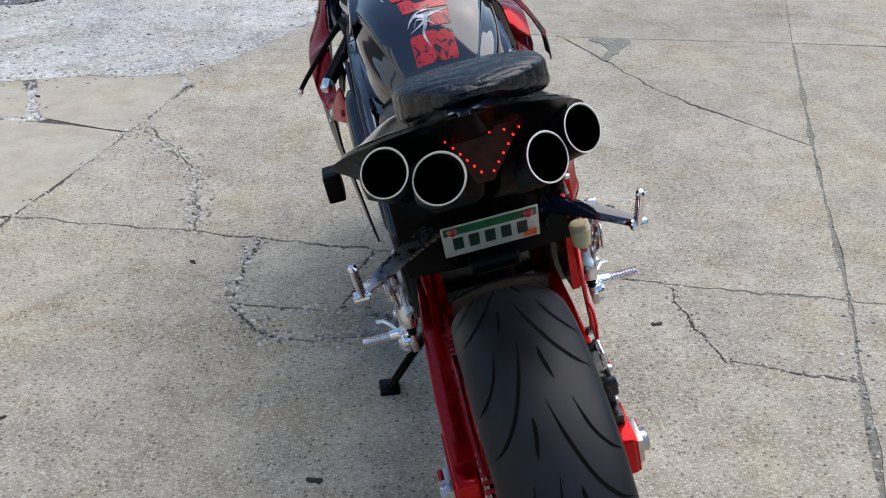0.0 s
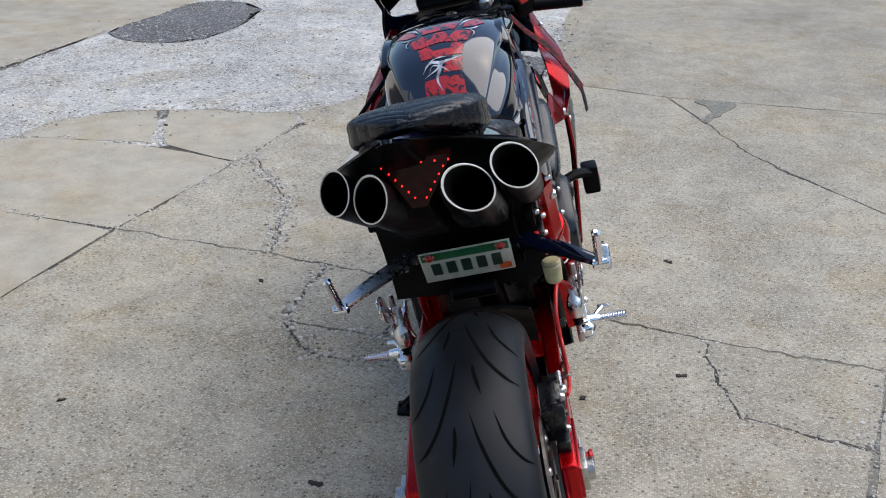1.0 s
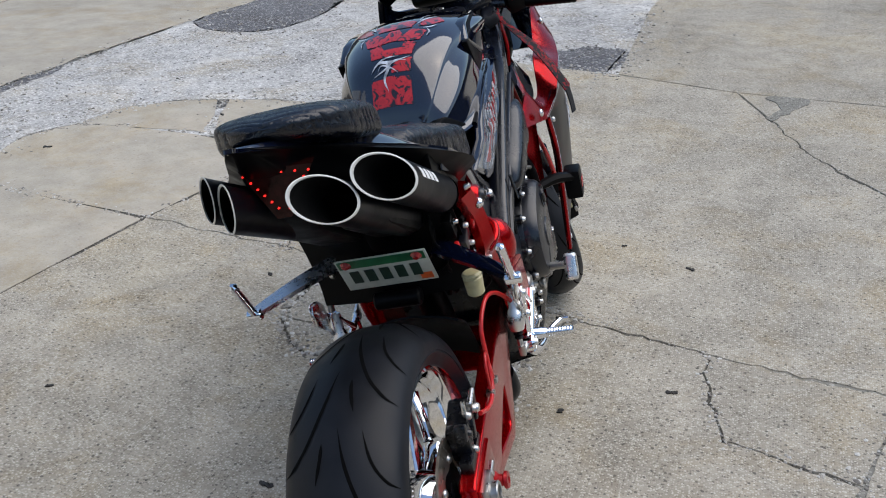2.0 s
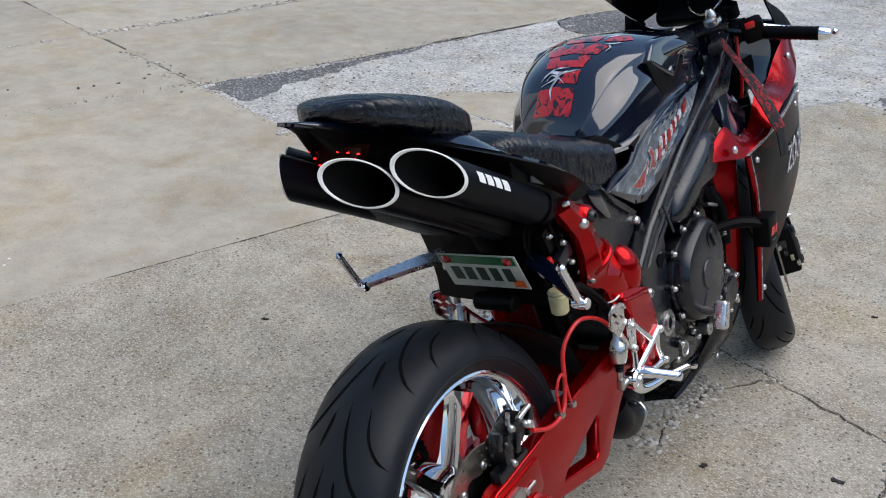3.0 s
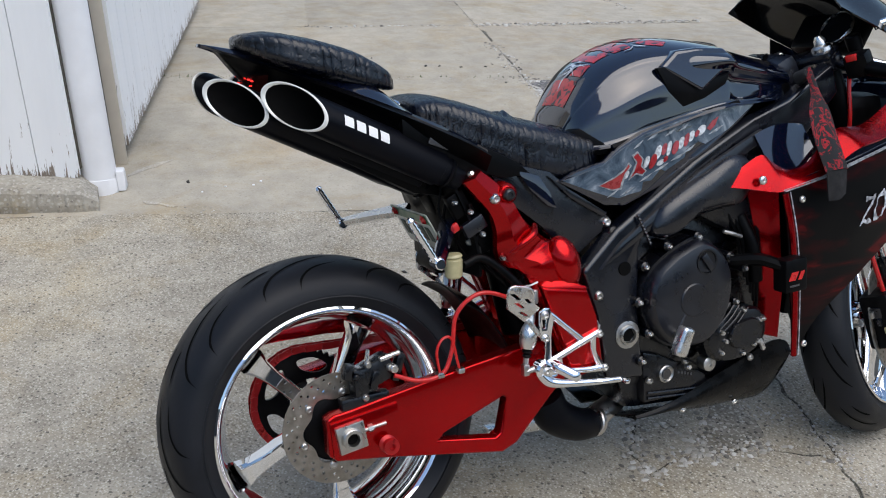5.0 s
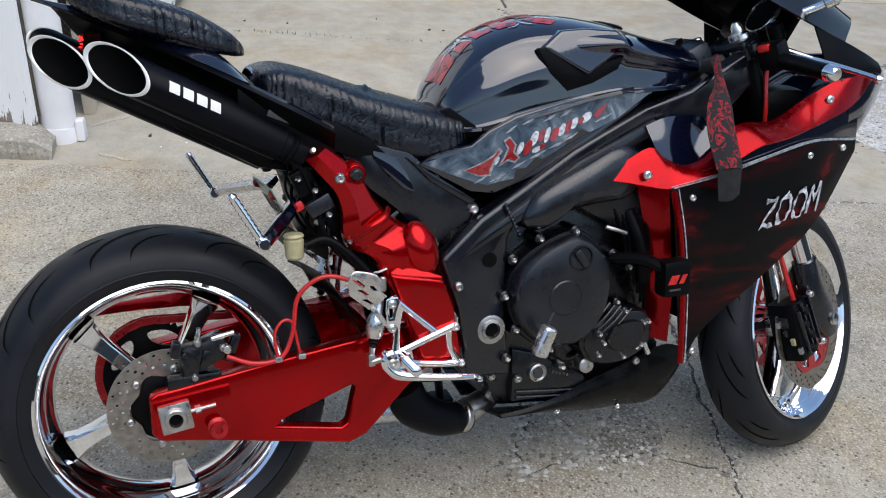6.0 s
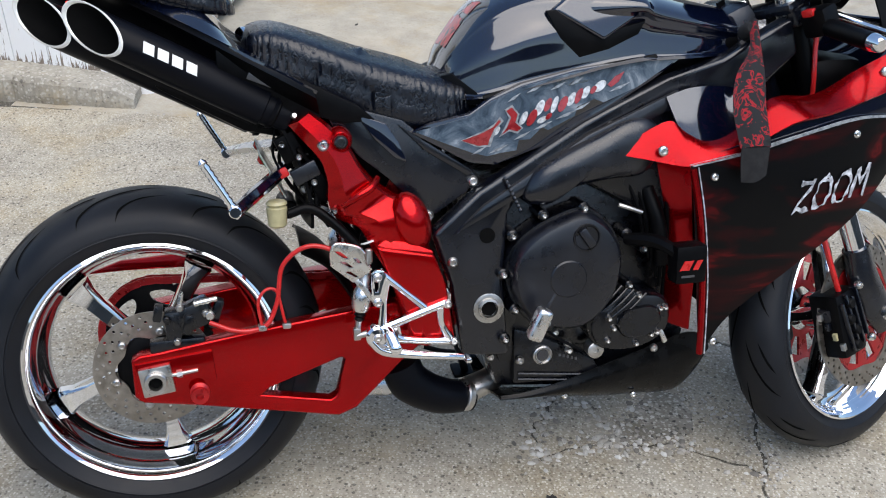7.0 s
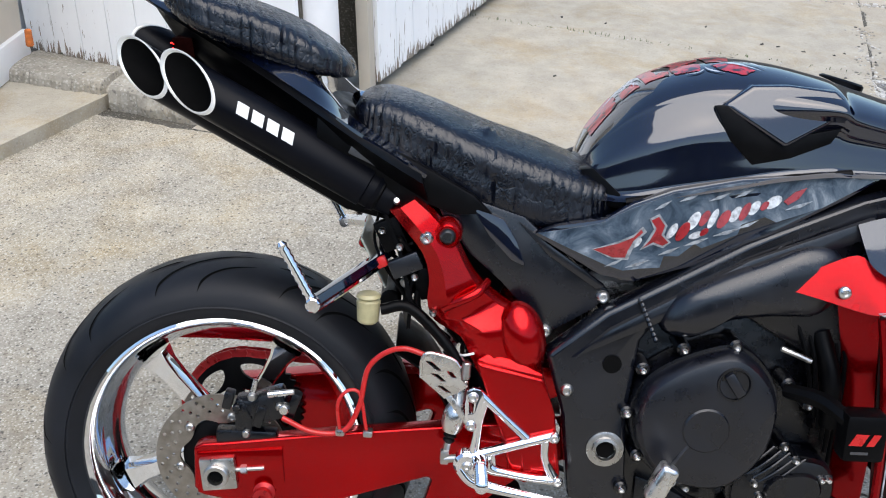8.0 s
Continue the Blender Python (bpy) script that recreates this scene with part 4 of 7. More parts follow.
for s, x in ((1, 0.148), (-1, 0.183)):
    blk = part("axle_block", block((s * (x + 0.004), 0.008, 0.320), (0.014, 0.058, 0.056), 0.003, Matrix.Rotation(radians(7), 4, "X")), STEEL, swingarm, "steel axle block")
    part("axle_nut", lathe([(0, 0.013), (0, 0.021), (0.012, 0.021), (0.014, 0.019), (0.014, 0.013), (0.002, 0.012)], 24, (s * (x + 0.010), 0.006, 0.320), (s, 0, 0)), STEEL, blk)
    # solid near-black disc for the shade inside the hollow axle
    part("axle_bore", drum((s * x, 0.006, 0.320), (s * (x + 0.013), 0.006, 0.320), 0.012), SOOT_SHADE, blk)
    part("adjuster", drum((s * (x + 0.002), 0.036, 0.326), (s * (x + 0.002), 0.082, 0.331), 0.004, seg=10, bm=drum((s * (x + 0.002), 0.044, 0.327), (s * (x + 0.002), 0.054, 0.328), 0.008, seg=6)), STEEL, blk)
    part("spool", lathe([(0, 0.006), (0, 0.017), (0.006, 0.018), (0.010, 0.012), (0.018, 0.011), (0.022, 0.017), (0.028, 0.016), (0.029, 0.007), (0.02, 0.006), (0.02, 0.0005)], 24, (s * (x - 0.004), 0.082, 0.287), (s, 0, 0), closed=False), RED_DULL, swingarm, "red anodised stand spool")

# rear caliper and its red hose
cal = part("rear_caliper", block((0.112, 0.075, 0.425), (0.042, 0.085, 0.05), 0.010, Matrix.Rotation(radians(20), 4, "X")), ENGINE, bike, "black rear brake caliper")
part("caliper_body", block((0.115, 0.045, 0.408), (0.04, 0.03, 0.07), 0.008), ENGINE, cal)
part("mount", block((0.125, 0.05, 0.375), (0.025, 0.10, 0.03), 0.006), ENGINE, cal)
for p in ((0.132, 0.06, 0.45), (0.132, 0.105, 0.435), (0.132, 0.035, 0.43), (0.132, 0.05, 0.385)):
    part("bolt", drum(p, (p[0] + 0.01, p[1], p[2]), 0.008, 0.007, 8, 0.002), ENGINE if p[1] < 0.05 else STEEL, cal)
for k in range(5):
    rnd = random.Random(40 + k)
    part("caliper_rib", block((0.122 + 0.01 * rnd.random(), 0.02 + 0.026 * k, 0.415 + 0.03 * rnd.random()), (0.022, 0.016, 0.03 + 0.03 * rnd.random()), 0.004, Matrix.Rotation(radians(rnd.uniform(-30, 30)), 4, "X")), ENGINE, cal)
part("pad_pin", drum((0.135, 0.085, 0.455), (0.135, 0.128, 0.462), 0.006, 0.005, 10, 0.001), ALLOY, cal)
part("banjo", drum((0.13, 0.112, 0.432), (0.145, 0.112, 0.432), 0.010, 0.009, 12, 0.002), ALLOY, cal)
part("bleed_nipple", drum((0.13, 0.06, 0.455), (0.13, 0.065, 0.478), 0.005, 0.004, 8), ALLOY, cal)
part("brake_hose", tube([(0.145, 0.11, 0.42), (0.15, 0.16, 0.40), (0.152, 0.21, 0.405), (0.15, 0.235, 0.45), (0.15, 0.25, 0.52), (0.16, 0.30, 0.555), (0.17, 0.36, 0.535), (0.19, 0.385, 0.50)], 0.0045, 10, 8), HOSE, bike, "thin red brake hose")
part("sensor_cable", tube([(0.15, 0.205, 0.40), (0.152, 0.20, 0.45), (0.152, 0.215, 0.475), (0.15, 0.235, 0.47), (0.15, 0.245, 0.42), (0.15, 0.25, 0.395)], 0.003, 8, 8), HOSE, bike, "looped red sensor cable")
for y, z in ((0.205, 0.402), (0.25, 0.402)):
    part("hose_clip", block((0.148, y, z), (0.018, 0.016, 0.012), 0.004), STEEL, bike)

# mufflers: two slash-cut cans on each side
AXIS = Vector((0, 0.885, -0.466)).normalized()
CAN_R = 0.0355
LEFT_CANS = Vector((-0.016, 0.0, 0.010))      # the left pair sits further out and higher


def muffler(tip, length, r, s):
    cut = Vector((1.42, -1.0, 0.14)).normalized()
    tip = Vector(tip)
    u = Vector((1, 0, 0))
    w = AXIS.cross(u)
    def ring(rad, along=None, back=0.0):
        out = []
        for k in range(48):
            a = 2 * math.pi * k / 48
            p = tip + (u * math.cos(a) + w * math.sin(a)) * rad
            d = -(p - tip).dot(cut) / AXIS.dot(cut) + back if along is None else along
            q = p + AXIS * d
            out.append(Vector((q.x * s, q.y, q.z)) + (LEFT_CANS if s < 0 else Vector()))
        return out
    bm = bmesh.new()
    skin(bm, [ring(r, length + 0.012)[:], ring(r * 0.9, length + 0.02), ring(r * 0.9, length), ring(r, length - 0.002), ring(r, length * 0.5), ring(r, None, 0.004)], True, False)
    lip = bmesh.new()
    skin(lip, [ring(r + 0.0004, None, 0.003), ring(r + 0.0004, None, -0.0005), ring(r - 0.0002, None, -0.001), ring(r - 0.0018, None, -0.001), ring(r - 0.0024, None, 0.004)], True, False)
    inside = bmesh.new()
    skin(inside, [ring(r - 0.0020, None, 0.002), ring(r - 0.003, length * 0.55), ring(0.002, length * 0.6)], True, False)
    return bm, lip, inside


for s in (1, -1):
    for tip, ln in (((0.139, -0.037, 0.955), 0.31), ((0.068, -0.124, 0.966), 0.39)):
        body, lip, inside = muffler(tip, ln, CAN_R, s)
        can = part("muffler", body, MATT, bike, "matt black slash-cut exhaust can", 35)
        part("tip_ring", lip, RING, can, "bare metal ring at the can's mouth", 60)
        part("baffle", inside, SOOT_SHADE, can)
    j = Vector((s * 0.139, -0.037, 0.955)) + Vector((0, AXIS.y, AXIS.z)) * 0.31
    part("muffler_joint", drum(j - AXIS * 0.0, j + AXIS * 0.05, 0.030, 0.027, 24, 0.003), MATT, bike)
    part("joint_band", drum(j + AXIS * 0.012, j + AXIS * 0.024, 0.0325, 0.0325, 24, 0.002), PLASTIC, bike)
    for dx in (0.038, -0.01):
        p = j + AXIS * 0.03 + Vector((s * dx, 0.02, 0.025 if dx < 0 else 0.0))
        part("clamp_bolt", drum(p, p + Vector((s * 0.012, 0.0, 0.004)), 0.006, 0.005, 8, 0.001), ALLOY, bike)
    under = plate([(-0.06, 0.945), (0.02, 0.93), (0.25, 0.80), (0.29, 0.74), (0.2, 0.76), (0.06, 0.84)], 0.10, 0.09, 0.012, side=s)
    part("undertail", under, PLASTIC, bike)


def slanted_glyphs(s):
    """Four plain white blocks where a maker's mark is printed on the can."""
    bm = bmesh.new()
    r = CAN_R + 0.0006
    tip = Vector((0.139, -0.037, 0.955))
    u, w = Vector((1, 0, 0)), AXIS.cross(Vector((1, 0, 0)))
    def on(along, ang):
        q = tip + AXIS * along + (u * math.cos(ang) + w * math.sin(ang)) * r
        return Vector((q.x * s, q.y, q.z))
    for k in range(4):
        a0 = 0.083 + 0.0250 * k
        n = 5
        rows = [[on(a0 + 0.019 * t + 0.006 * b, -0.58 + 0.50 * b) for b in (j / n for j in range(n + 1))] for t in (0.0, 1.0)]
        vs = [[bm.verts.new(p) for p in row] for row in rows]
        for j in range(n):
            bm.faces.new((vs[0][j], vs[0][j + 1], vs[1][j + 1], vs[1][j]))
    return bm


part("print", slanted_glyphs(1), WHITE, bike, "plain white printed marks on the exhaust can")

# tail cowl: an arrowhead in plan, thin at its edges
def tail_line(s):
    """Middle, half width, y and height of the tail's thin edge; s runs from the tip forward."""
    k = min(1.0, 1.16 * s ** 0.80)
    y = -0.156 + 0.456 * s
    half = 0.186 * k + 0.040 * max(0.0, min(s, 0.95) - 0.45) - 0.10 * max(0.0, s - 0.98)
    return -0.02 - 0.014 * max(0.0, 1 - s) ** 4, half, y, 1.012 - 0.44 * y - 0.28 * max(0.0, y) ** 2 - 0.006 * max(0.0, 1 - s)


def tail_rows():
    """Rows from the pointed tip forward; the deck rises gently from its thin edge to the seat pad."""
    rows = []
    for s in (0.0, 0.03, 0.07, 0.12, 0.20, 0.30, 0.45, 0.58, 0.66, 0.72, 0.78, 0.84, 0.92, 1.0, 1.06):
        cx, lx, y, lz = tail_line(s)
        lx = max(lx, 0.008)
        up = 0.016 * min(1.0, s / 0.2) + 0.018 * min(1.0, max(0.0, (s - 0.2) / 0.4))
        up *= 1.0 if s < 0.64 else max(0.03, 1.0 - (s - 0.64) / 0.16)
        mid = up * 0.95 if s < 0.66 else up - 0.035 * min(1.0, (s - 0.66) / 0.1)
        rows.append([(cx + lx * u, y, lz + h) for u, h in ((-1, 0.0), (-0.97, up * 0.10), (-0.80, up * 0.72), (-0.64, up), (-0.3, (up + mid) / 2), (0, mid), (0.3, (up + mid) / 2), (0.64, up), (0.80, up * 0.72), (0.97, up * 0.10), (1, 0.0))])
    return rows


tail = part("tail_cowl", sheet(tail_rows(), 6, 4, 0.006), BLACK, bike, "gloss black arrow-shaped tail cowl", 50)
low_tail = []
for s in (1, -1):
    part("tail_side", plate([(0.16, 0.918), (0.24, 0.886), (0.32, 0.848), (0.40, 0.806), (0.43, 0.778), (0.37, 0.775), (0.30, 0.80), (0.16, 0.868)], 0.160, 0.02, 0.004, side=s), PLASTIC, tail, "black side of the tail")
for s, dz in ((0.01, 0.007), (0.06, 0.028), (0.12, 0.048), (0.19, 0.060), (0.30, 0.070), (0.5, 0.090), (0.7, 0.105), (0.9, 0.11), (1.04, 0.11)):
    cx, lx, y, lz = tail_line(s)
    lx = max(lx, 0.008)
    low_tail.append([(cx + lx * u, y + dy, lz - dz * h) for u, dy, h in ((-0.985, 0.0, 0.02), (-0.90, 0.012, 0.45), (-0.72, 0.02, 1.0), (0.72, 0.02, 1.0), (0.90, 0.012, 0.45), (0.985, 0.0, 0.02))])
part("tail_body", loft(low_tail, 5, 3), PLASTIC, tail, "dull black underside of the tail")


def pad(sections, seed, spacing, depth, flow, top_share, knot=None):
    """An upholstered pad: rounded sections (y, half width, bottom, top), then uneven creases pressed in across it."""
    secs = []
    for y, h, zb, zt in sections:
        m = (zb + zt) / 2
        secs.append([(-h, y, m), (-h * 0.9, y, zb), (0, y, zb), (h * 0.9, y, zb), (h, y, m), (h * 0.93, y, m + (zt - m) * 0.62), (h * 0.6, y, zt - (zt - m) * 0.10), (0, y, zt), (-h * 0.6, y, zt - (zt - m) * 0.10), (-h * 0.93, y, m + (zt - m) * 0.62)])
    bm = loft(secs, 22, 6)
    bmesh.ops.recalc_face_normals(bm, faces=bm.faces)
    bm.normal_update()
    rnd = random.Random(seed)
    lines = [sections[0][0] - 0.05]
    while lines[-1] < sections[-1][0] + 0.05:
        lines.append(lines[-1] + spacing * rnd.uniform(0.5, 1.5))
    firm = [rnd.uniform(0.45, 1.0) for _ in lines]
    for v in bm.verts:
        p = v.co
        side = max(0.0, min(1.0, 1.25 * (1.0 - abs(v.normal.z))))
        c = p.y + flow * abs(p.x) + 0.009 * noise.noise(Vector((p.x * 14, p.y * 9, p.z * 14 + seed))) + 0.0025 * noise.noise(p * 45)
        i = max(k for k, y0 in enumerate(lines) if y0 <= c)
        i = min(i, len(lines) - 2)
        u = (c - lines[i]) / (lines[i + 1] - lines[i])
        hard = firm[i] if u < 0.5 else firm[i + 1]
        push = -depth * hard * abs(2 * u - 1) ** 5 * (top_share + (1 - top_share) * side)
        push += 0.0006 * noise.noise(p * 30)
        if knot:
            push += 0.010 * math.exp(-((p - Vector(knot)).length / 0.015) ** 2) * (1 + 0.6 * noise.noise(p * 160))
        v.co = p + v.normal * push
    return bm


pillion = part("pillion_seat", pad([(-0.100, 0.024, 1.068, 1.078), (-0.086, 0.058, 1.056, 1.086), (-0.045, 0.100, 1.032, 1.089), (0.0, 0.111, 1.013, 1.080), (0.05, 0.113, 0.998, 1.067), (0.11, 0.110, 0.979, 1.045), (0.165, 0.094, 0.966, 1.013), (0.192, 0.060, 0.962, 0.990), (0.203, 0.03, 0.962, 0.974)], 4, 0.019, 0.0036, -0.25, 0.9), LEATHER, bike, "black crocodile-embossed pillion pad")
pillion.location.x = -0.003
part("rider_seat", pad([(0.208, 0.05, 0.895, 0.920), (0.222, 0.098, 0.882, 0.938), (0.262, 0.122, 0.855, 0.946), (0.33, 0.138, 0.820, 0.928), (0.42, 0.146, 0.780, 0.895), (0.51, 0.146, 0.752, 0.868), (0.58, 0.138, 0.752, 0.842), (0.62, 0.112, 0.768, 0.832), (0.642, 0.08, 0.778, 0.818)], 9, 0.0125, 0.0052, 0.12, 0.30, (0.078, 0.418, 0.889)), LEATHER, bike, "black crocodile-embossed rider seat")
part("seat_lock", drum((0.0, 0.212, 0.925), (0.03, 0.219, 0.92), 0.014, 0.012, 16, 0.003), CHROME, bike)

part("badge", plate([(0.236 + 0.024 * u + 0.004 * v, 0.862 - 0.0105 * u + 0.009 * v) for u, v in ((-1, -1), (1, -1), (1, 1), (-1, 1))], 0.166, 0.004, 0.001), BADGE, bike, "dull grey blank badge under the tail edge")

# tail lamp: a clear triangle with two rows of lit diodes
lampm = bmesh.new()
tri = [(-0.068, -0.080, 1.016), (0.050, -0.080, 1.010), (-0.006, -0.080, 0.932), (-0.030, -0.080, 0.932)]
skin(lampm, [tri, [(x * 0.9, y + 0.03, z) for x, y, z in tri]], True, True)
chamfer(lampm, 0.004)
tail_lamp = part("tail_lamp", lampm, LAMPGLASS, bike, "red triangular tail lamp with small lit diodes")
diodes = [(-0.062 + 0.0208 * k, 1.000 - 0.0012 * k - 0.0008 * abs(k - 2.5)) for k in range(6)] + [(-0.053 + 0.0078 * k, 0.986 - 0.0115 * k) for k in range(5)] + [(0.032 - 0.0090 * k, 0.983 - 0.0115 * k) for k in range(5)]
for x, z in diodes:
    part("diode", drum((x, -0.0845, z + 0.010), (x, -0.078, z + 0.009), 0.0013, 0.0018, 8, 0.0004), LED, tail_lamp)

# number plate with plain bars, and its hanger
plate_m = Matrix.Translation((0, 0.247, 0.672)) @ Matrix.Rotation(radians(27), 4, "X")
number_plate = holder("number_plate", plate_m)
tagged(number_plate, "white and green number plate with plain dark bars")
part("plate", block((0, 0, 0), (0.180, 0.003, 0.092), 0.001), PLATE, number_plate)
part("band", block((0, -0.0025, 0.033), (0.172, 0.001, 0.022), 0.0), GREEN, number_plate)
for k in range(5):
    part("bar", block((-0.062 + 0.030 * k, -0.0028, -0.006), (0.019, 0.001, 0.036), 0.0), INK, number_plate)
part("sticker", block((0.072, -0.0025, -0.03), (0.024, 0.001, 0.018), 0.0), ORANGE, number_plate)
for sx in (-1, 1):
    part("reflector", drum((sx * 0.07, -0.001, 0.034), (sx * 0.07, -0.010, 0.034), 0.011, 0.008, 16, 0.003), REDGLASS, number_plate, "red reflector bolt")
part("plate_hanger", block((0, 0.285, 0.745), (0.06, 0.05, 0.14), 0.008, Matrix.Rotation(radians(25), 4, "X")), PLASTIC, bike)
part("plate_lamp", drum((-0.05, 0.275, 0.595), (0.045, 0.275, 0.595), 0.018, 0.018, 18, 0.004), PLASTIC, bike, "black plate lamp")
part("hugger", sheet([[(x, y, z - 0.02 * (x / 0.1) ** 2) for x in (-0.1, -0.06, 0, 0.06, 0.1)] for y, z in ((0.29, 0.545), (0.315, 0.53), (0.345, 0.505), (0.38, 0.45), (0.40, 0.40))], 4, 4, 0.004), PLASTIC, bike, "black rear hugger")

# passenger foot peg brackets
for s in (1, -1):
    path = [(s * 0.10, 0.268, 0.694), (s * 0.15, 0.238, 0.684), (s * 0.20, 0.206, 0.672), (s * 0.250, 0.172, 0.658)]
    br = part("passenger_bracket", ribbon(path, [0.034, 0.030, 0.026, 0.018], 0.012, (0, 0.9, 0.43)), ALLOY if s < 0 else BLACK, bike, "polished curved passenger peg bracket" if s < 0 else "black passenger peg bracket with a bright edge")
    part("bracket_edge", tube([(x + s * 0.012, y, z - 0.012) for x, y, z in path], [0.004, 0.0055, 0.0055, 0.004], 8, 4), CHROME, br)
    peg_a, peg_b = Vector((s * 0.250, 0.168, 0.658)), Vector((s * 0.250, 0.120, 0.745))
    part("peg", tube([peg_a + (peg_b - peg_a) * k / 18 for k in range(19)], [0.0085 if k % 2 else 0.0065 for k in range(18)] + [0.004], 10, 1), CHROME, br, "ribbed chrome folded foot peg")
    part("pivot", drum((s * 0.236, 0.170, 0.655), (s * 0.266, 0.170, 0.655), 0.011, 0.011, 14, 0.002), CHROME, br)
    part("bracket_bolt", drum((s * 0.125, 0.30, 0.655), (s * 0.135, 0.30, 0.655), 0.009, 0.008, 12, 0.002), STEEL, br)

part("brake_reservoir", drum((0.160, 0.245, 0.596), (0.160, 0.245, 0.636), 0.017, 0.019, 20, 0.004), AMBER, bike, "yellowed fluid reservoir")
part("reservoir_cap", drum((0.160, 0.245, 0.636), (0.160, 0.245, 0.644), 0.0195, 0.019, 20, 0.003), AMBER, bike)
part("reservoir_hose", tube([(0.165, 0.265, 0.62), (0.165, 0.31, 0.625), (0.175, 0.37, 0.57), (0.18, 0.40, 0.52)], 0.009, 10, 6), PLASTIC, bike)
for k in range(7):
    rnd = random.Random(k)
    y = 0.27 + 0.02 * k
    part("cable", tube([(rnd.uniform(-0.06, 0.14), y, 0.76 - 0.02 * k), (rnd.uniform(0.0, 0.13), y + rnd.uniform(-0.04, 0.03), 0.70), (rnd.uniform(0.02, 0.14), y + rnd.uniform(-0.02, 0.06), 0.63), (rnd.uniform(0, 0.14), y + 0.08, 0.60)], 0.0035, 6, 5), PLASTIC, bike)
for k in range(9):
    rnd = random.Random(60 + k)
    y = 0.255 + 0.017 * k
    a = Vector((rnd.uniform(0.08, 0.165), y, 0.765 - 0.014 * k))
    part("cable", tube([a, a + Vector((rnd.uniform(-0.03, 0.02), rnd.uniform(-0.02, 0.03), -0.05)), a + Vector((rnd.uniform(-0.03, 0.02), rnd.uniform(0.0, 0.04), -0.10)), a + Vector((rnd.uniform(-0.05, 0.0), 0.05, -0.15))], rnd.choice((0.0025, 0.004, 0.006)), 8, 5), PLASTIC, bike)
for p, size, mat_ in (((0.135, 0.275, 0.735), (0.02, 0.04, 0.05), PLASTIC), ((0.150, 0.300, 0.690), (0.016, 0.05, 0.03), SATIN), ((0.142, 0.262, 0.690), (0.010, 0.018, 0.018), HOSE), ((0.120, 0.330, 0.655), (0.03, 0.03, 0.05), PLASTIC)):
    part("bracket", block(p, size, 0.004, Matrix.Rotation(radians(25), 4, "X")), mat_, bike)
for p in ((0.160, 0.290, 0.720), (0.158, 0.315, 0.672), (0.150, 0.262, 0.742), (0.152, 0.345, 0.640)):
    part("bolt", screw(p, 0.006, (1, 0, 0), 0.006), ALLOY, bike)
part("cable_tie", tube([(0.178, 0.392, 0.556), (0.190, 0.398, 0.560), (0.196, 0.412, 0.566)], 0.002, 6, 3), WHITE, bike, "white cable tie")
part("battery_box", block((0.0, 0.40, 0.70), (0.20, 0.16, 0.18), 0.02, Matrix.Rotation(radians(-25), 4, "X")), PLASTIC, bike)
part("shock", drum((0.03, 0.46, 0.36), (0.0, 0.42, 0.62), 0.032, 0.032, 20, 0.006), PLASTIC, bike)

part("rear_tray", sheet([[(x, y + 0.5 * x * x, z) for x in (-0.165, -0.08, 0.0, 0.08, 0.15)] for y, z in ((0.235, 0.815), (0.262, 0.76), (0.285, 0.70), (0.30, 0.63), (0.30, 0.585))], 4, 4, 0.006), PLASTIC, bike, "black rear tray behind the number plate")
# red rear frame, satin spars
FRAME_LOW = [(0.272, 0.779), (0.300, 0.745), (0.325, 0.712), (0.335, 0.675), (0.333, 0.638), (0.345, 0.605), (0.385, 0.585), (0.407, 0.545), (0.432, 0.500), (0.452, 0.445), (0.468, 0.395), (0.478, 0.352)]
FRAME_UP = [(0.314, 0.802), (0.346, 0.775), (0.378, 0.738), (0.398, 0.702), (0.420, 0.674), (0.458, 0.642), (0.498, 0.620), (0.514, 0.570), (0.526, 0.519), (0.543, 0.465), (0.556, 0.42), (0.562, 0.352)]


def frame_casting(s, base):
    """A cast arm that widens downwards, with a ridge along it and a broad facet above the ridge."""
    rings = []
    n = len(FRAME_LOW)
    for i, ((ya, za), (yb, zb)) in enumerate(zip(FRAME_LOW, FRAME_UP)):
        t = i / (n - 1)
        top = base - 0.012 * (1 - t) - (0.010 if i == 5 else 0.0)
        ridge = 0.42 - 0.10 * t
        ring = []
        for u, x in ((0.03, top - 0.034), (0.04, top - 0.018), (ridge, top), (0.90, top - 0.013), (1.0, top - 0.030), (1.0, top - 0.038)):
            ring.append(Vector((s * x, ya + (yb - ya) * u, za + (zb - za) * u)))
        rings.append(ring)
    lines = [curve_pts(c, 4) for c in zip(*rings)]
    bm = bmesh.new()
    skin(bm, [list(r) for r in zip(*lines)], True, True)
    return chamfer(bm, 0.004, 3, 24)


def dome(centre, ry, rz, h, s, lean=0.0):
    """A low oval boss on a side face."""
    rings = []
    for k in range(7):
        a = math.pi / 2 * k / 6
        c, hh = math.cos(a), math.sin(a)
        ring = []
        for j in range(24):
            b = 2 * math.pi * j / 24
            py, pz = ry * math.cos(b) * max(c, 0.03), rz * math.sin(b) * max(c, 0.03)
            ring.append((s * (centre[0] + h * hh), centre[1] + py * math.cos(lean) - pz * math.sin(lean), centre[2] + py * math.sin(lean) + pz * math.cos(lean)))
        rings.append(ring)
    bm = bmesh.new()
    skin(bm, rings, True, True)
    return bm


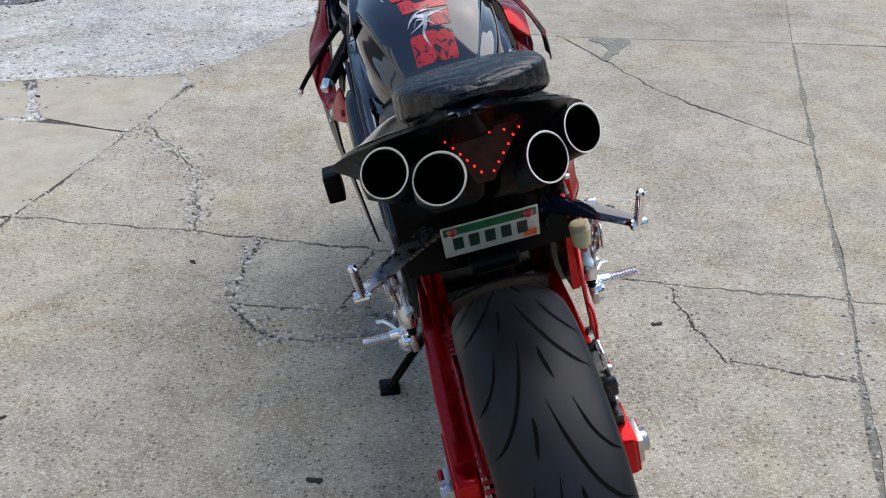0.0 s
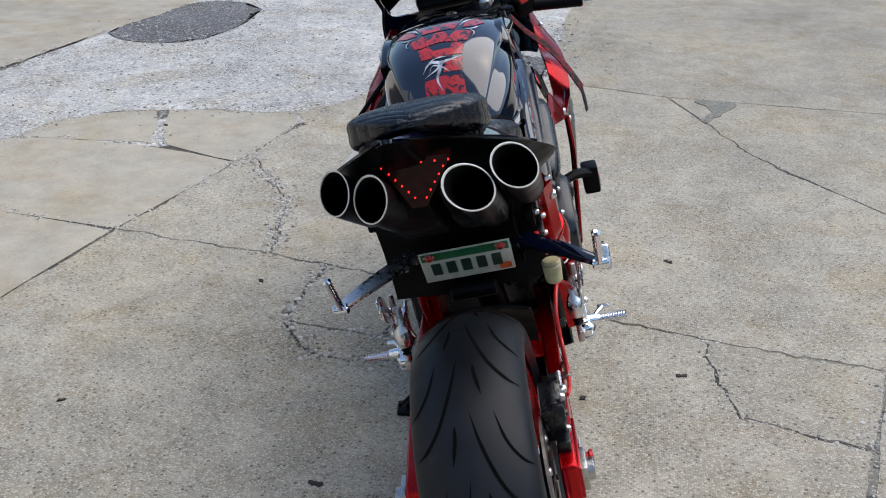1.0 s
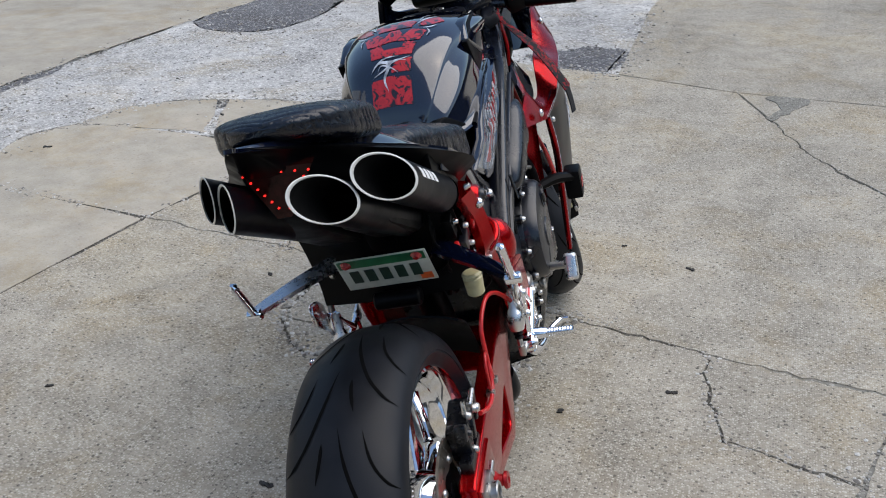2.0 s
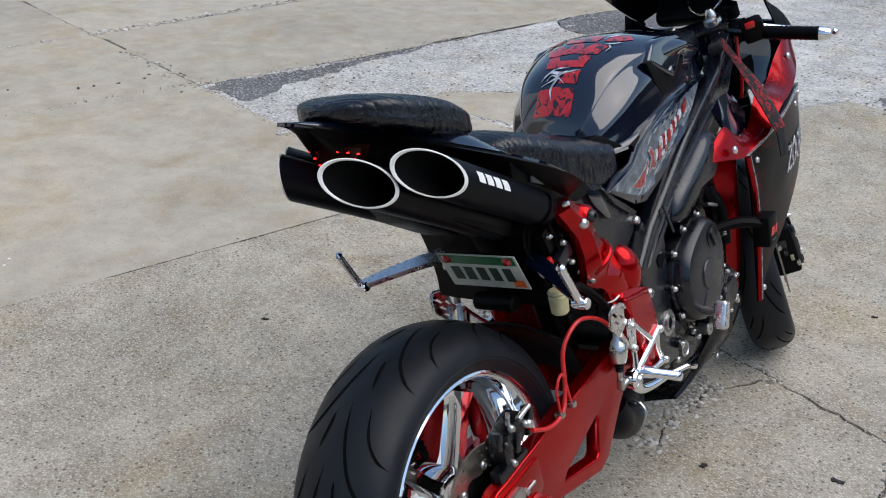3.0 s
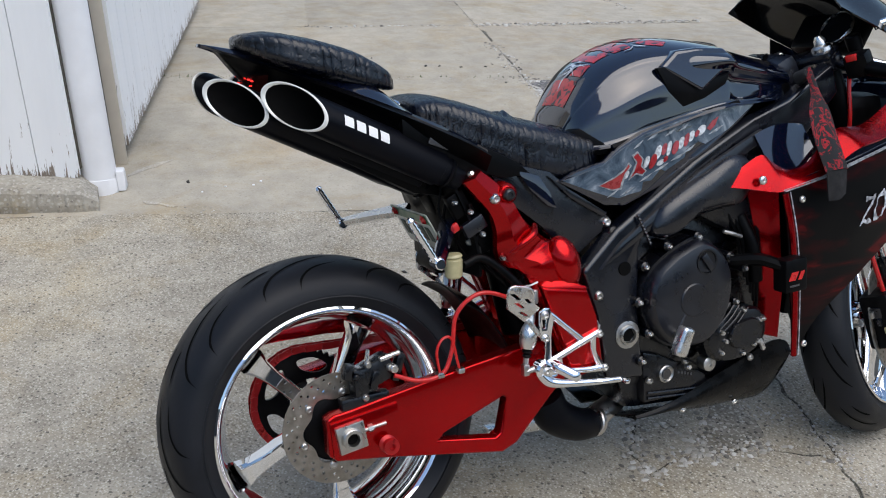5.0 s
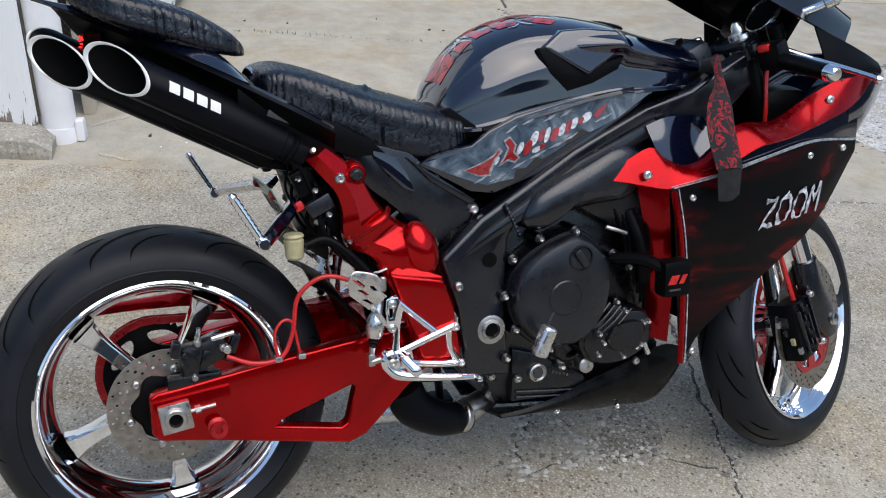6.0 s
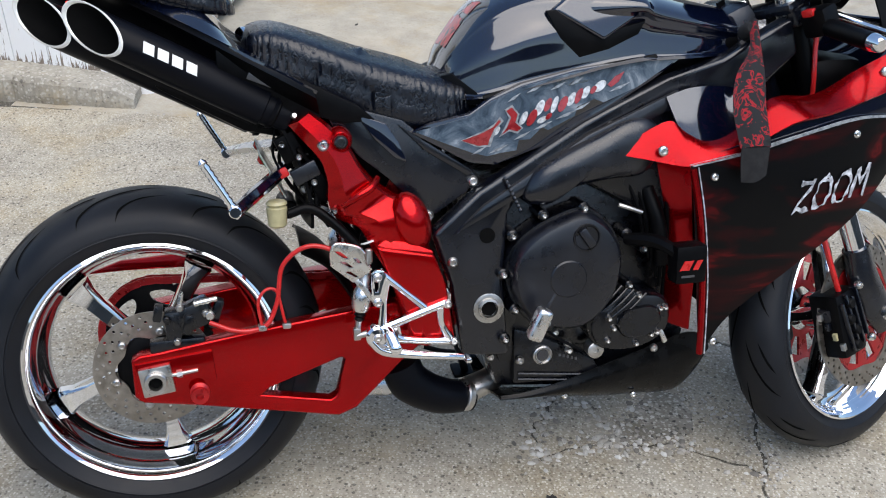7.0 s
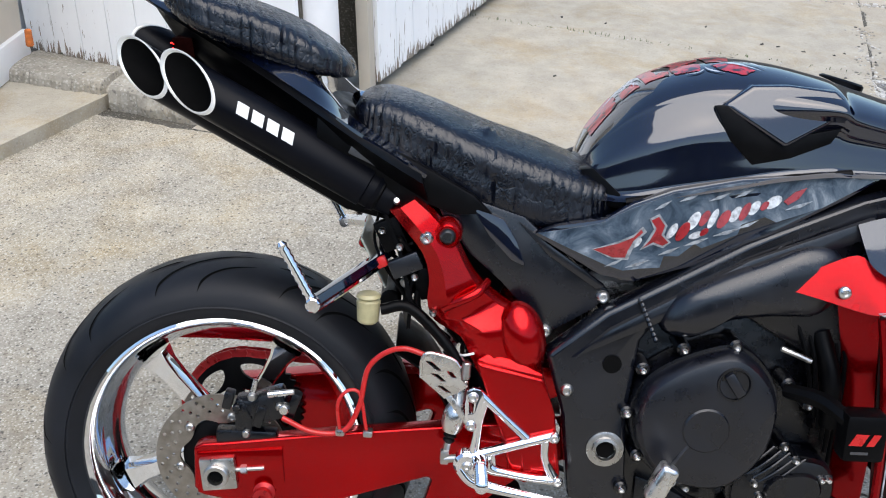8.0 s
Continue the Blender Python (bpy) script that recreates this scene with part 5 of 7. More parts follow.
for s in (1, -1):
    wide = 0.0 if s > 0 else 0.06
    sub = part("rear_frame", frame_casting(s, 0.200 - wide), RED_CAST, bike, "candy red cast rear frame", 40)
    part("boss", dome((0.172 - wide, 0.486, 0.588), 0.037, 0.060, 0.036, s, 0.25), RED_CAST, sub)
    part("band", tube([(s * (0.178 - wide), 0.362, 0.630), (s * (0.192 - wide), 0.385, 0.648), (s * (0.188 - wide), 0.412, 0.662), (s * (0.165 - wide), 0.428, 0.674)], [0.006, 0.007, 0.008, 0.006], 10, 4), RED_CAST, sub)
    part("clamp_lug", drum((s * (0.150 - wide), 0.362, 0.748), (s * (0.186 - wide), 0.362, 0.748), 0.024, 0.021, 20, 0.005), RED_CAST, sub)
    cap_ = part("frame_cap", plate([(0.415, 0.556), (0.455, 0.547), (0.522, 0.533), (0.544, 0.472), (0.562, 0.36), (0.482, 0.352), (0.466, 0.42), (0.444, 0.478)], lambda y, z: 0.206 - wide - 0.10 * max(0.0, 0.47 - z), 0.022, 0.007, side=s, seg=3), RED_CAST, sub)
    part("facet", plate([(0.417, 0.556), (0.434, 0.565), (0.470, 0.560), (0.520, 0.540), (0.520, 0.532), (0.456, 0.545)], lambda y, z: 0.206 - wide - 0.55 * max(0.0, z - 0.540), 0.02, 0.003, side=s), RED_CAST, cap_)
    for y, z, x, r, mt in ((0.331, 0.744, 0.186, 0.011, ALLOY), (0.362, 0.748, 0.188, 0.013, STEEL_DARK), (0.346, 0.622, 0.176, 0.006, STEEL)):
        part("bolt", screw((s * (x - wide), y, z), r, (s, 0, 0), 0.008), mt, sub)
    SPAR = [(0.525, 0.565), (0.612, 0.640), (0.70, 0.690), (0.815, 0.757), (0.985, 0.830), (1.10, 0.86), (1.25, 0.93), (1.27, 0.86), (1.12, 0.745), (0.997, 0.700), (0.871, 0.680), (0.76, 0.665), (0.70, 0.64), (0.669, 0.594), (0.660, 0.470), (0.671, 0.307), (0.578, 0.318), (0.557, 0.466)]
    spar = part("frame_spar", plate(SPAR, lambda y, z: 0.186 - 0.12 * max(0, y - 0.95), 0.045, 0.010, side=s, seg=3), SATIN, bike, "satin black aluminium frame spar")
    part("weld", tube([(s * (0.1945 + 0.0012 * (k % 2)), 0.658 + 0.033 * k / 18, 0.668 - 0.070 * k / 18) for k in range(19)], [0.0040 if k % 2 else 0.0030 for k in range(19)], 8, 1), SATIN, spar, "beaded weld seam")
    part("spar_ridge", plate([(0.56, 0.56), (0.62, 0.615), (0.82, 0.735), (1.0, 0.81), (1.0, 0.78), (0.83, 0.70), (0.66, 0.61)], 0.194, 0.014, 0.007, side=s), SATIN, spar)
    part("pivot_nut", lathe([(-0.004, 0.030), (0.002, 0.030), (0.003, 0.027), (0.003, 0.022), (0.008, 0.021), (0.009, 0.0165), (0.002, 0.015), (0.002, 0.0145)], 30, (s * 0.186, 0.630, 0.410), (s, 0, 0), closed=False), STEEL, spar, "hollow steel swingarm pivot nut")
    # solid near-black discs paint the shade of the pivot's hollow and the opening
    part("pivot_bore", drum((s * 0.180, 0.630, 0.410), (s * 0.189, 0.630, 0.410), 0.0155, 0.0155, 6), SOOT_SHADE, spar)
    part("hole", drum((s * 0.180, 0.628, 0.555), (s * 0.188, 0.628, 0.555), 0.015, 0.015, 20), SOOT_SHADE, spar)
    part("bolt", screw((s * 0.186, 0.561, 0.508), 0.011, (s, 0, 0), 0.007), STEEL, spar)
    COVER = [(0.33, 0.815), (0.398, 0.800), (0.48, 0.775), (0.540, 0.722), (0.622, 0.660), (0.60, 0.632), (0.530, 0.588), (0.500, 0.615), (0.45, 0.668), (0.40, 0.71), (0.36, 0.755)]
    cov = part("side_plate", plate(COVER, 0.150, 0.02, 0.006, side=s), SATIN, bike, "black plastic side plate")
    part("ridge", plate([(0.47, 0.768), (0.53, 0.728), (0.612, 0.672), (0.600, 0.664), (0.52, 0.716)], 0.157, 0.012, 0.004, side=s), SATIN, cov)
    part("fin", plate([(0.395, 0.792), (0.448, 0.772), (0.470, 0.738), (0.486, 0.698), (0.462, 0.708), (0.425, 0.745)], lambda y, z: 0.166 - 0.06 * (z - 0.70), 0.020, 0.006, side=s), BLACK, cov, "gloss black pointed fin")
    for y, z in ((0.610, 0.652), (0.524, 0.592)):
        part("bolt", screw((s * 0.150, y, z), 0.011, (s, 0, 0), 0.008), ALLOY, cov)

# tank
def tank_sections():
    """Half sections: flank b at the foot, f below the shoulder, shoulder s at height zs, crown zt."""
    secs = []
    for y, b, f, s, zs, zt, zb in ((0.570, 0.082, 0.078, 0.058, 0.838, 0.852, 0.80), (0.592, 0.112, 0.106, 0.082, 0.878, 0.900, 0.80), (0.65, 0.140, 0.134, 0.108, 0.930, 0.968, 0.805), (0.72, 0.150, 0.147, 0.126, 0.958, 1.002, 0.82), (0.79, 0.154, 0.151, 0.142, 0.962, 1.017, 0.835), (0.86, 0.152, 0.148, 0.156, 0.960, 1.015, 0.85), (0.935, 0.150, 0.143, 0.166, 0.958, 1.002, 0.86), (0.965, 0.146, 0.140, 0.160, 0.945, 0.994, 0.86), (1.05, 0.136, 0.130, 0.144, 0.925, 0.970, 0.86), (1.16, 0.105, 0.10, 0.105, 0.90, 0.945, 0.86)):
        d, e = zs - zb, zt - zs
        half = [(b * 0.98, zb), (b, zb + d * 0.10), (b * 0.5 + f * 0.5, zb + d * 0.38), (f, zb + d * 0.66), (s * 0.6 + f * 0.4, zb + d * 0.86), (s, zs), (s * 0.95, zs + e * 0.30), (s * 0.74, zs + e * 0.66), (s * 0.40, zs + e * 0.93)]
        secs.append([(x, y, z) for x, z in half] + [(0, y, zt)] + [(-x, y, z) for x, z in half[::-1]])
    return secs


tank = part("fuel_tank", loft(tank_sections(), 7, 5), BLACK, bike, "gloss black fuel tank with red airbrushed art", 60)


def on_tank(x, y, lift=0.0012):
    """A point on the tank's top at a given x and y."""
    hit, p, nrm, _ = tank.ray_cast(Vector((x, y, 1.3)), Vector((0, 0, -1)))
    return p + nrm * lift if hit else Vector((x, y, 0.9))


bpy.context.view_layer.update()


def tank_art(name, outline, mat, label=""):
    bm = bmesh.new()
    ys = [p[1] for p in outline]
    y0, y1 = min(ys), max(ys)
    poly = outline
    def inside(x, y):
        c = False
        for (xa, ya), (xb, yb) in zip(poly, poly[1:] + poly[:1]):
            if (ya > y) != (yb > y) and x < (xb - xa) * (y - ya) / (yb - ya) + xa:
                c = not c
        return c
    xs = [p[0] for p in outline]
    x0, x1 = min(xs), max(xs)
    step_ = 0.0025
    grid = {}
    for i in range(int((x1 - x0) / step_) + 1):
        for j in range(int((y1 - y0) / step_) + 1):
            x, y = x0 + i * step_, y0 + j * step_
            if inside(x + step_ / 2, y + step_ / 2):
                q = []
                for a, b in ((i, j), (i + 1, j), (i + 1, j + 1), (i, j + 1)):
                    if (a, b) not in grid:
                        grid[(a, b)] = bm.verts.new(on_tank(x0 + a * step_, y0 + b * step_))
                    q.append(grid[(a, b)])
                bm.faces.new(q)
    return part(name, bm, mat, tank, label, 80)


def tank_stroke(pts, width, mat, label=""):
    """A brush stroke laid over the tank, pointed at both ends."""
    line = curve_pts([(x, y, 0) for x, y in pts], 6)
    bm = bmesh.new()
    rows = []
    for i, p in enumerate(line):
        d = (line[min(i + 1, len(line) - 1)] - line[max(i - 1, 0)]).normalized()
        w = width * max(0.08, math.sin(math.pi * i / (len(line) - 1))) / 2
        rows.append([bm.verts.new(on_tank(p.x - d.y * w * k, p.y + d.x * w * k, 0.0022)) for k in (-1, 1)])
    for a, b in zip(rows, rows[1:]):
        bm.faces.new((a[0], a[1], b[1], b[0]))
    bmesh.ops.recalc_face_normals(bm, faces=bm.faces)
    return part("art", bm, mat, tank, label, 80)


# five inked red tiles, one above the other, and silver strokes
tank_art("art", [(-0.044, 0.586), (0.044, 0.586), (0.044, 0.622), (-0.006, 0.626), (-0.043, 0.622)], BLOOD, "red airbrushed band")
tank_art("art", [(0.002, 0.632), (0.044, 0.631), (0.046, 0.656), (0.012, 0.654)], BLOOD)
tank_art("art", [(-0.044, 0.664), (0.046, 0.664), (0.054, 0.698), (0.028, 0.702), (0.022, 0.684), (-0.018, 0.684), (-0.026, 0.702), (-0.05, 0.698)], BLOOD, "red airbrushed figure")
tank_art("art", [(-0.058, 0.706), (-0.03, 0.704), (0.0, 0.710), (0.03, 0.704), (0.060, 0.706), (0.072, 0.742), (0.040, 0.748), (0.022, 0.728), (0.010, 0.752), (-0.010, 0.752), (-0.020, 0.728), (-0.040, 0.748), (-0.070, 0.742)], BLOOD)
tank_art("art", [(-0.040, 0.758), (0.036, 0.758), (0.046, 0.79), (0.0, 0.80), (-0.05, 0.79)], BLOOD)
for q in (1, -1):
    tank_art("art", [(q * 0.052, 0.762), (q * 0.080, 0.770), (q * 0.104, 0.802), (q * 0.088, 0.822), (q * 0.062, 0.80)], BLOOD, "red airbrushed horn")
    for pts, w in (([(0.048, 0.772), (0.062, 0.798), (0.09, 0.830)], 0.007), ([(0.050, 0.790), (0.058, 0.822), (0.082, 0.842)], 0.004), ([(0.060, 0.75), (0.078, 0.757), (0.094, 0.776)], 0.004), ([(0.074, 0.720), (0.078, 0.738), (0.070, 0.750)], 0.004)):
        tank_stroke([(q * x, y) for x, y in pts], w, SILVER, "silver airbrushed strokes")
for pts, w in (([(-0.044, 0.636), (-0.026, 0.652), (0.004, 0.650), (0.044, 0.658)], 0.006), ([(-0.040, 0.628), (-0.012, 0.638), (0.010, 0.652), (0.034, 0.650)], 0.004), ([(-0.006, 0.604), (-0.014, 0.622), (-0.004, 0.642), (-0.018, 0.655)], 0.006), ([(-0.038, 0.646), (-0.014, 0.660), (0.020, 0.661)], 0.004), ([(-0.03, 0.634), (-0.020, 0.646), (0.0, 0.640), (0.016, 0.630)], 0.003)):
    tank_stroke(pts, w, SILVER, "silver airbrushed strokes")
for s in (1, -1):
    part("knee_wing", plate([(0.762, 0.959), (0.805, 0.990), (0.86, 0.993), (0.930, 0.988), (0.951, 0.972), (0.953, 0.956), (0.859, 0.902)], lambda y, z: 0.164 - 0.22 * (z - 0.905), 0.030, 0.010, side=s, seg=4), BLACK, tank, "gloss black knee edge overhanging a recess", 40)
    # flat matt black plate: the hollow's shade and dark reflection put into colour
    part("knee_recess", plate([(0.750, 0.958), (0.77, 0.960), (0.86, 0.915), (0.945, 0.935), (0.93, 0.91), (0.872, 0.885), (0.815, 0.872), (0.778, 0.908)], lambda y, z: 0.1545 - 0.05 * max(0, z - 0.9), 0.012, 0.003, side=s), PLASTIC, tank, "matt black plate standing for the dark of the knee recess")
    part("tank_collar", plate([(0.562, 0.842), (0.585, 0.848), (0.625, 0.815), (0.635, 0.792), (0.58, 0.786)], lambda y, z: 0.092 + 0.7 * max(0, y - 0.565), 0.03, 0.005, side=s), PLASTIC, tank, "black tank collar")
for s in (1, -1):
    part("tank_seam", tube([(s * 0.150, 0.632, 0.806), (s * 0.157, 0.72, 0.826), (s * 0.158, 0.80, 0.842), (s * 0.154, 0.88, 0.856), (s * 0.148, 0.97, 0.866)], 0.006, 8, 5), PLASTIC, tank, "dark seam under the tank")
part("filler_cap", lathe([(0, 0.036), (0.006, 0.036), (0.009, 0.032), (0.009, 0.0005)], 32, (0, 0.99, 0.985), (0, 0.25, 1), closed=False), PLASTIC, tank)

# airbrushed side covers below the tank
for s in (1, -1):
    SC = [(0.491, 0.752), (0.53, 0.768), (0.60, 0.782), (0.640, 0.808), (0.699, 0.832), (0.80, 0.853), (0.95, 0.868), (1.02, 0.862), (0.96, 0.825), (0.86, 0.772), (0.74, 0.712), (0.65, 0.682), (0.60, 0.69)]
    side_x = lambda y, z: 0.172 - 0.10 * abs(z - 0.77) - 0.05 * max(0, 0.65 - y) - 0.08 * max(0, y - 0.9)
    sc = part("side_cover", plate(SC, side_x, 0.02, 0.006, side=s), BLACK, bike, "black side cover with grey and red airbrushed art")
    def art(outline, up, mat, label="", smooth=0):
        part("art", plate(outline, lambda y, z: side_x(y, z) + up, 0.002, 0.0, side=s, smooth=smooth), mat, sc, label)

    def oval(y, z, w, h, up, mat, tilt=0.35):
        art([(y + w * math.cos(a) - tilt * h * math.sin(a) * -1, z + h * math.sin(a) + 0.25 * w * math.cos(a)) for a in (2 * math.pi * q / 16 for q in range(16))], up, mat)

    art([(0.500, 0.754), (0.540, 0.762), (0.595, 0.776), (0.640, 0.801), (0.70, 0.826), (0.80, 0.847), (0.95, 0.861), (1.005, 0.858), (0.927, 0.815), (0.858, 0.790), (0.840, 0.797), (0.806, 0.784), (0.801, 0.768), (0.750, 0.744), (0.738, 0.750), (0.716, 0.729), (0.694, 0.728), (0.690, 0.709), (0.66, 0.706), (0.634, 0.701), (0.606, 0.709), (0.55, 0.732)], 0.0010, AIRBRUSH, "grey airbrushed cloud with a ragged edge")
    art([(0.584, 0.733), (0.623, 0.748), (0.645, 0.760), (0.657, 0.774), (0.664, 0.766), (0.650, 0.751), (0.644, 0.733), (0.640, 0.719), (0.616, 0.719)], 0.0016, PRINT_GREY, "pale airbrushed edge")
    art([(0.586, 0.733), (0.623, 0.745), (0.644, 0.756), (0.655, 0.769), (0.658, 0.765), (0.645, 0.751), (0.638, 0.734), (0.635, 0.723), (0.617, 0.722)], 0.0022, PRINT_RED, "red airbrushed flame")
    art([(0.666, 0.786), (0.681, 0.794), (0.694, 0.777), (0.690, 0.763), (0.702, 0.751), (0.691, 0.741), (0.675, 0.746), (0.656, 0.736), (0.666, 0.753), (0.674, 0.771)], 0.0016, PRINT_GREY)
    art([(0.669, 0.784), (0.680, 0.790), (0.690, 0.777), (0.686, 0.762), (0.698, 0.751), (0.690, 0.745), (0.675, 0.750), (0.660, 0.740), (0.670, 0.753), (0.678, 0.772)], 0.0022, PRINT_RED)
    for y, z, w, h in ((0.702, 0.769, 0.007, 0.012), (0.733, 0.786, 0.009, 0.014), (0.762, 0.791, 0.006, 0.015), (0.795, 0.799, 0.008, 0.012), (0.823, 0.810, 0.008, 0.011), (0.851, 0.820, 0.012, 0.010), (0.651, 0.748, 0.006, 0.008), (0.738, 0.764, 0.010, 0.006)):
        oval(y, z, w, h, 0.0016, PRINT_WHITE)
    for y, z, w, h in ((0.718, 0.769, 0.009, 0.015), (0.750, 0.770, 0.006, 0.006), (0.749, 0.791, 0.007, 0.012), (0.778, 0.791, 0.009, 0.014), (0.809, 0.804, 0.007, 0.014), (0.838, 0.814, 0.006, 0.007)):
        oval(y, z, w, h, 0.0022, PRINT_RED)
    art([(0.866, 0.822), (0.882, 0.837), (0.899, 0.844), (0.888, 0.827), (0.873, 0.817)], 0.0022, PRINT_RED)
    for y, z, ln in ((0.700, 0.735, 0.016), (0.740, 0.752, 0.018), (0.785, 0.770, 0.020), (0.815, 0.783, 0.016), (0.685, 0.806, 0.012), (0.725, 0.820, 0.016), (0.770, 0.823, 0.016), (0.806, 0.830, 0.014), (0.655, 0.712, 0.018), (0.62, 0.712, 0.014), (0.89, 0.815, 0.02)):
        art([(y - ln, z - 0.006), (y - ln * 0.2, z + 0.002), (y + ln, z + 0.009), (y + ln * 0.1, z - 0.0015)], 0.0016, PRINT_GREY)

# rearsets
PEG_A, PEG_B = (0.431, 0.391), (0.299, 0.430, 0.391)      # foot peg: root (y, z), tip
for s in (1, -1):
    X = 0.203
    def bar(pts, r, name="bar", parent=None, n=5):
        return part(name, tube([(s * x, y, z) for x, y, z in pts], r, 12, n), CHROME, parent)
    rs = part("rearset", lathe([(-0.012, 0.004), (-0.012, 0.020), (0.008, 0.021), (0.013, 0.017), (0.014, 0.004)], 24, (s * X, 0.410, 0.384), (s, 0, 0)), CHROME, bike, "polished open rearset bracket with two triangular gaps")
    bar([(X, 0.419, 0.508), (X + 0.002, 0.459, 0.471), (X, 0.502, 0.431)], [0.008, 0.0062, 0.0075], parent=rs)
    bar([(X, 0.433, 0.492), (X, 0.426, 0.453), (X, 0.421, 0.405)], [0.008, 0.0065, 0.009], parent=rs)
    bar([(X, 0.402, 0.388), (X + 0.003, 0.421, 0.398), (X + 0.003, 0.487, 0.420), (X, 0.545, 0.437)], [0.010, 0.0085, 0.0080, 0.0085], parent=rs)
    bar([(X, 0.531, 0.428), (X - 0.002, 0.534, 0.394), (X - 0.003, 0.551, 0.360)], [0.008, 0.0065, 0.009], parent=rs)
    bar([(X, 0.440, 0.392), (X, 0.449, 0.376), (X, 0.474, 0.369), (X, 0.516, 0.362), (X - 0.003, 0.557, 0.358)], [0.010, 0.010, 0.007, 0.007, 0.009], parent=rs)
    part("web", plate([(0.402, 0.405), (0.452, 0.412), (0.458, 0.382), (0.438, 0.362), (0.404, 0.366)], X + 0.004, 0.010, 0.004, side=s, seg=3), CHROME, rs)
    part("tab", plate([(0.523, 0.457), (0.546, 0.464), (0.554, 0.450), (0.553, 0.428), (0.536, 0.424)], X - 0.003, 0.006, 0.002, side=s), ALLOY, rs)
    HG = [(0.342, 0.571), (0.378, 0.562), (0.391, 0.549), (0.394, 0.527), (0.406, 0.516), (0.394, 0.507), (0.370, 0.493), (0.330, 0.529), (0.331, 0.558)]
    slots = [[(0.338 + 0.009 * k, 0.557 - 0.0205 * k), (0.348 + 0.009 * k, 0.556 - 0.0205 * k), (0.364 + 0.008 * k, 0.541 - 0.0185 * k), (0.355 + 0.009 * k, 0.542 - 0.0185 * k)] for k in range(3)] + [[(0.371, 0.541), (0.379, 0.540), (0.388, 0.529), (0.380, 0.530)]]
    guard = part("heel_guard", plate(HG, lambda y, z: 0.210 + 0.10 * (z - 0.52), 0.004, 0.001, slots, side=s), ALLOY, rs, "slotted alloy heel guard")
    part("guard_flange", tube([(s * 0.214, 0.332, 0.530), (s * 0.216, 0.332, 0.559), (s * 0.217, 0.343, 0.572), (s * 0.216, 0.378, 0.563), (s * 0.215, 0.392, 0.549)], 0.0026, 8, 5), ALLOY, guard)
    part("guard_arm", plate([(0.404, 0.508), (0.414, 0.516), (0.426, 0.513), (0.432, 0.498), (0.423, 0.448), (0.413, 0.443), (0.403, 0.458), (0.402, 0.485)], 0.213, 0.008, 0.003, ([(0.408, 0.496), (0.416, 0.497), (0.415, 0.474), (0.409, 0.473)],), side=s), CHROME, rs)
    part("guard_link", plate([(0.372, 0.494), (0.380, 0.500), (0.412, 0.455), (0.406, 0.449)], 0.209, 0.005, 0.0015, side=s), ALLOY, rs)
    pa, pb = Vector((s * 0.208, PEG_A[0], PEG_A[1])), Vector((s * PEG_B[0], PEG_B[1], PEG_B[2]))
    part("foot_peg", tube([pa.lerp(pb, 0.32) + (pb - pa) * 0.68 * k / 22 for k in range(23)], [0.0105 if k % 2 else 0.008 for k in range(22)] + [0.006], 12, 1), CHROME, rs, "knurled chrome foot peg")
    part("peg_mount", drum(pa, pa.lerp(pb, 0.36), 0.014, 0.011, 14, 0.003), CHROME, rs)
    part("lever", tube([(s * 0.206, 0.402, 0.376), (s * 0.212, 0.420, 0.358), (s * 0.220, 0.46, 0.349), (s * 0.228, 0.53, 0.340), (s * 0.250, 0.566, 0.344)], [0.012, 0.011, 0.0085, 0.0065, 0.006], 12, 5), CHROME, rs, "polished foot lever")
    part("toe_tip", block((s * 0.254, 0.570, 0.342), (0.030, 0.012, 0.010), 0.004), CHROME, rs)
    part("master_cylinder", lathe([(0.0, 0.002), (0.0, 0.014), (0.012, 0.018), (0.030, 0.019), (0.040, 0.016), (0.052, 0.010), (0.090, 0.009), (0.092, 0.002)], 20, (s * 0.190, 0.383, 0.432), (0, 0.18, 1)), ALLOY, rs, "dull alloy brake master cylinder")
    part("boot", lathe([(0.0, 0.006), (0.004, 0.010), (0.008, 0.007), (0.012, 0.011), (0.016, 0.008), (0.020, 0.011)], 14, (s * 0.190, 0.380, 0.412), (0, 0.18, 1), closed=False), PLASTIC, rs)
    part("push_rod", drum((s * 0.190, 0.374, 0.384), (s * 0.190, 0.380, 0.416), 0.006, 0.006, 8), STEEL, rs)
    part("clevis", block((s * 0.192, 0.375, 0.388), (0.014, 0.014, 0.024), 0.003), STEEL, rs)
    part("link", drum((s * 0.194, 0.374, 0.384), (s * 0.198, 0.404, 0.390), 0.006, 0.007, 10, 0.001), STEEL, rs)
    part("banjo", drum((s * 0.198, 0.401, 0.524), (s * 0.198, 0.402, 0.552), 0.008, 0.007, 10, 0.002), STEEL, rs)
    for y, z, x in ((0.545, 0.435, X + 0.005), (0.556, 0.359, X + 0.004), (0.414, 0.500, 0.213), (0.413, 0.452, 0.213), (0.410, 0.384, X + 0.012)):
        part("bolt", screw((s * x, y, z), 0.009, (s, 0, 0), 0.006), ALLOY, rs)

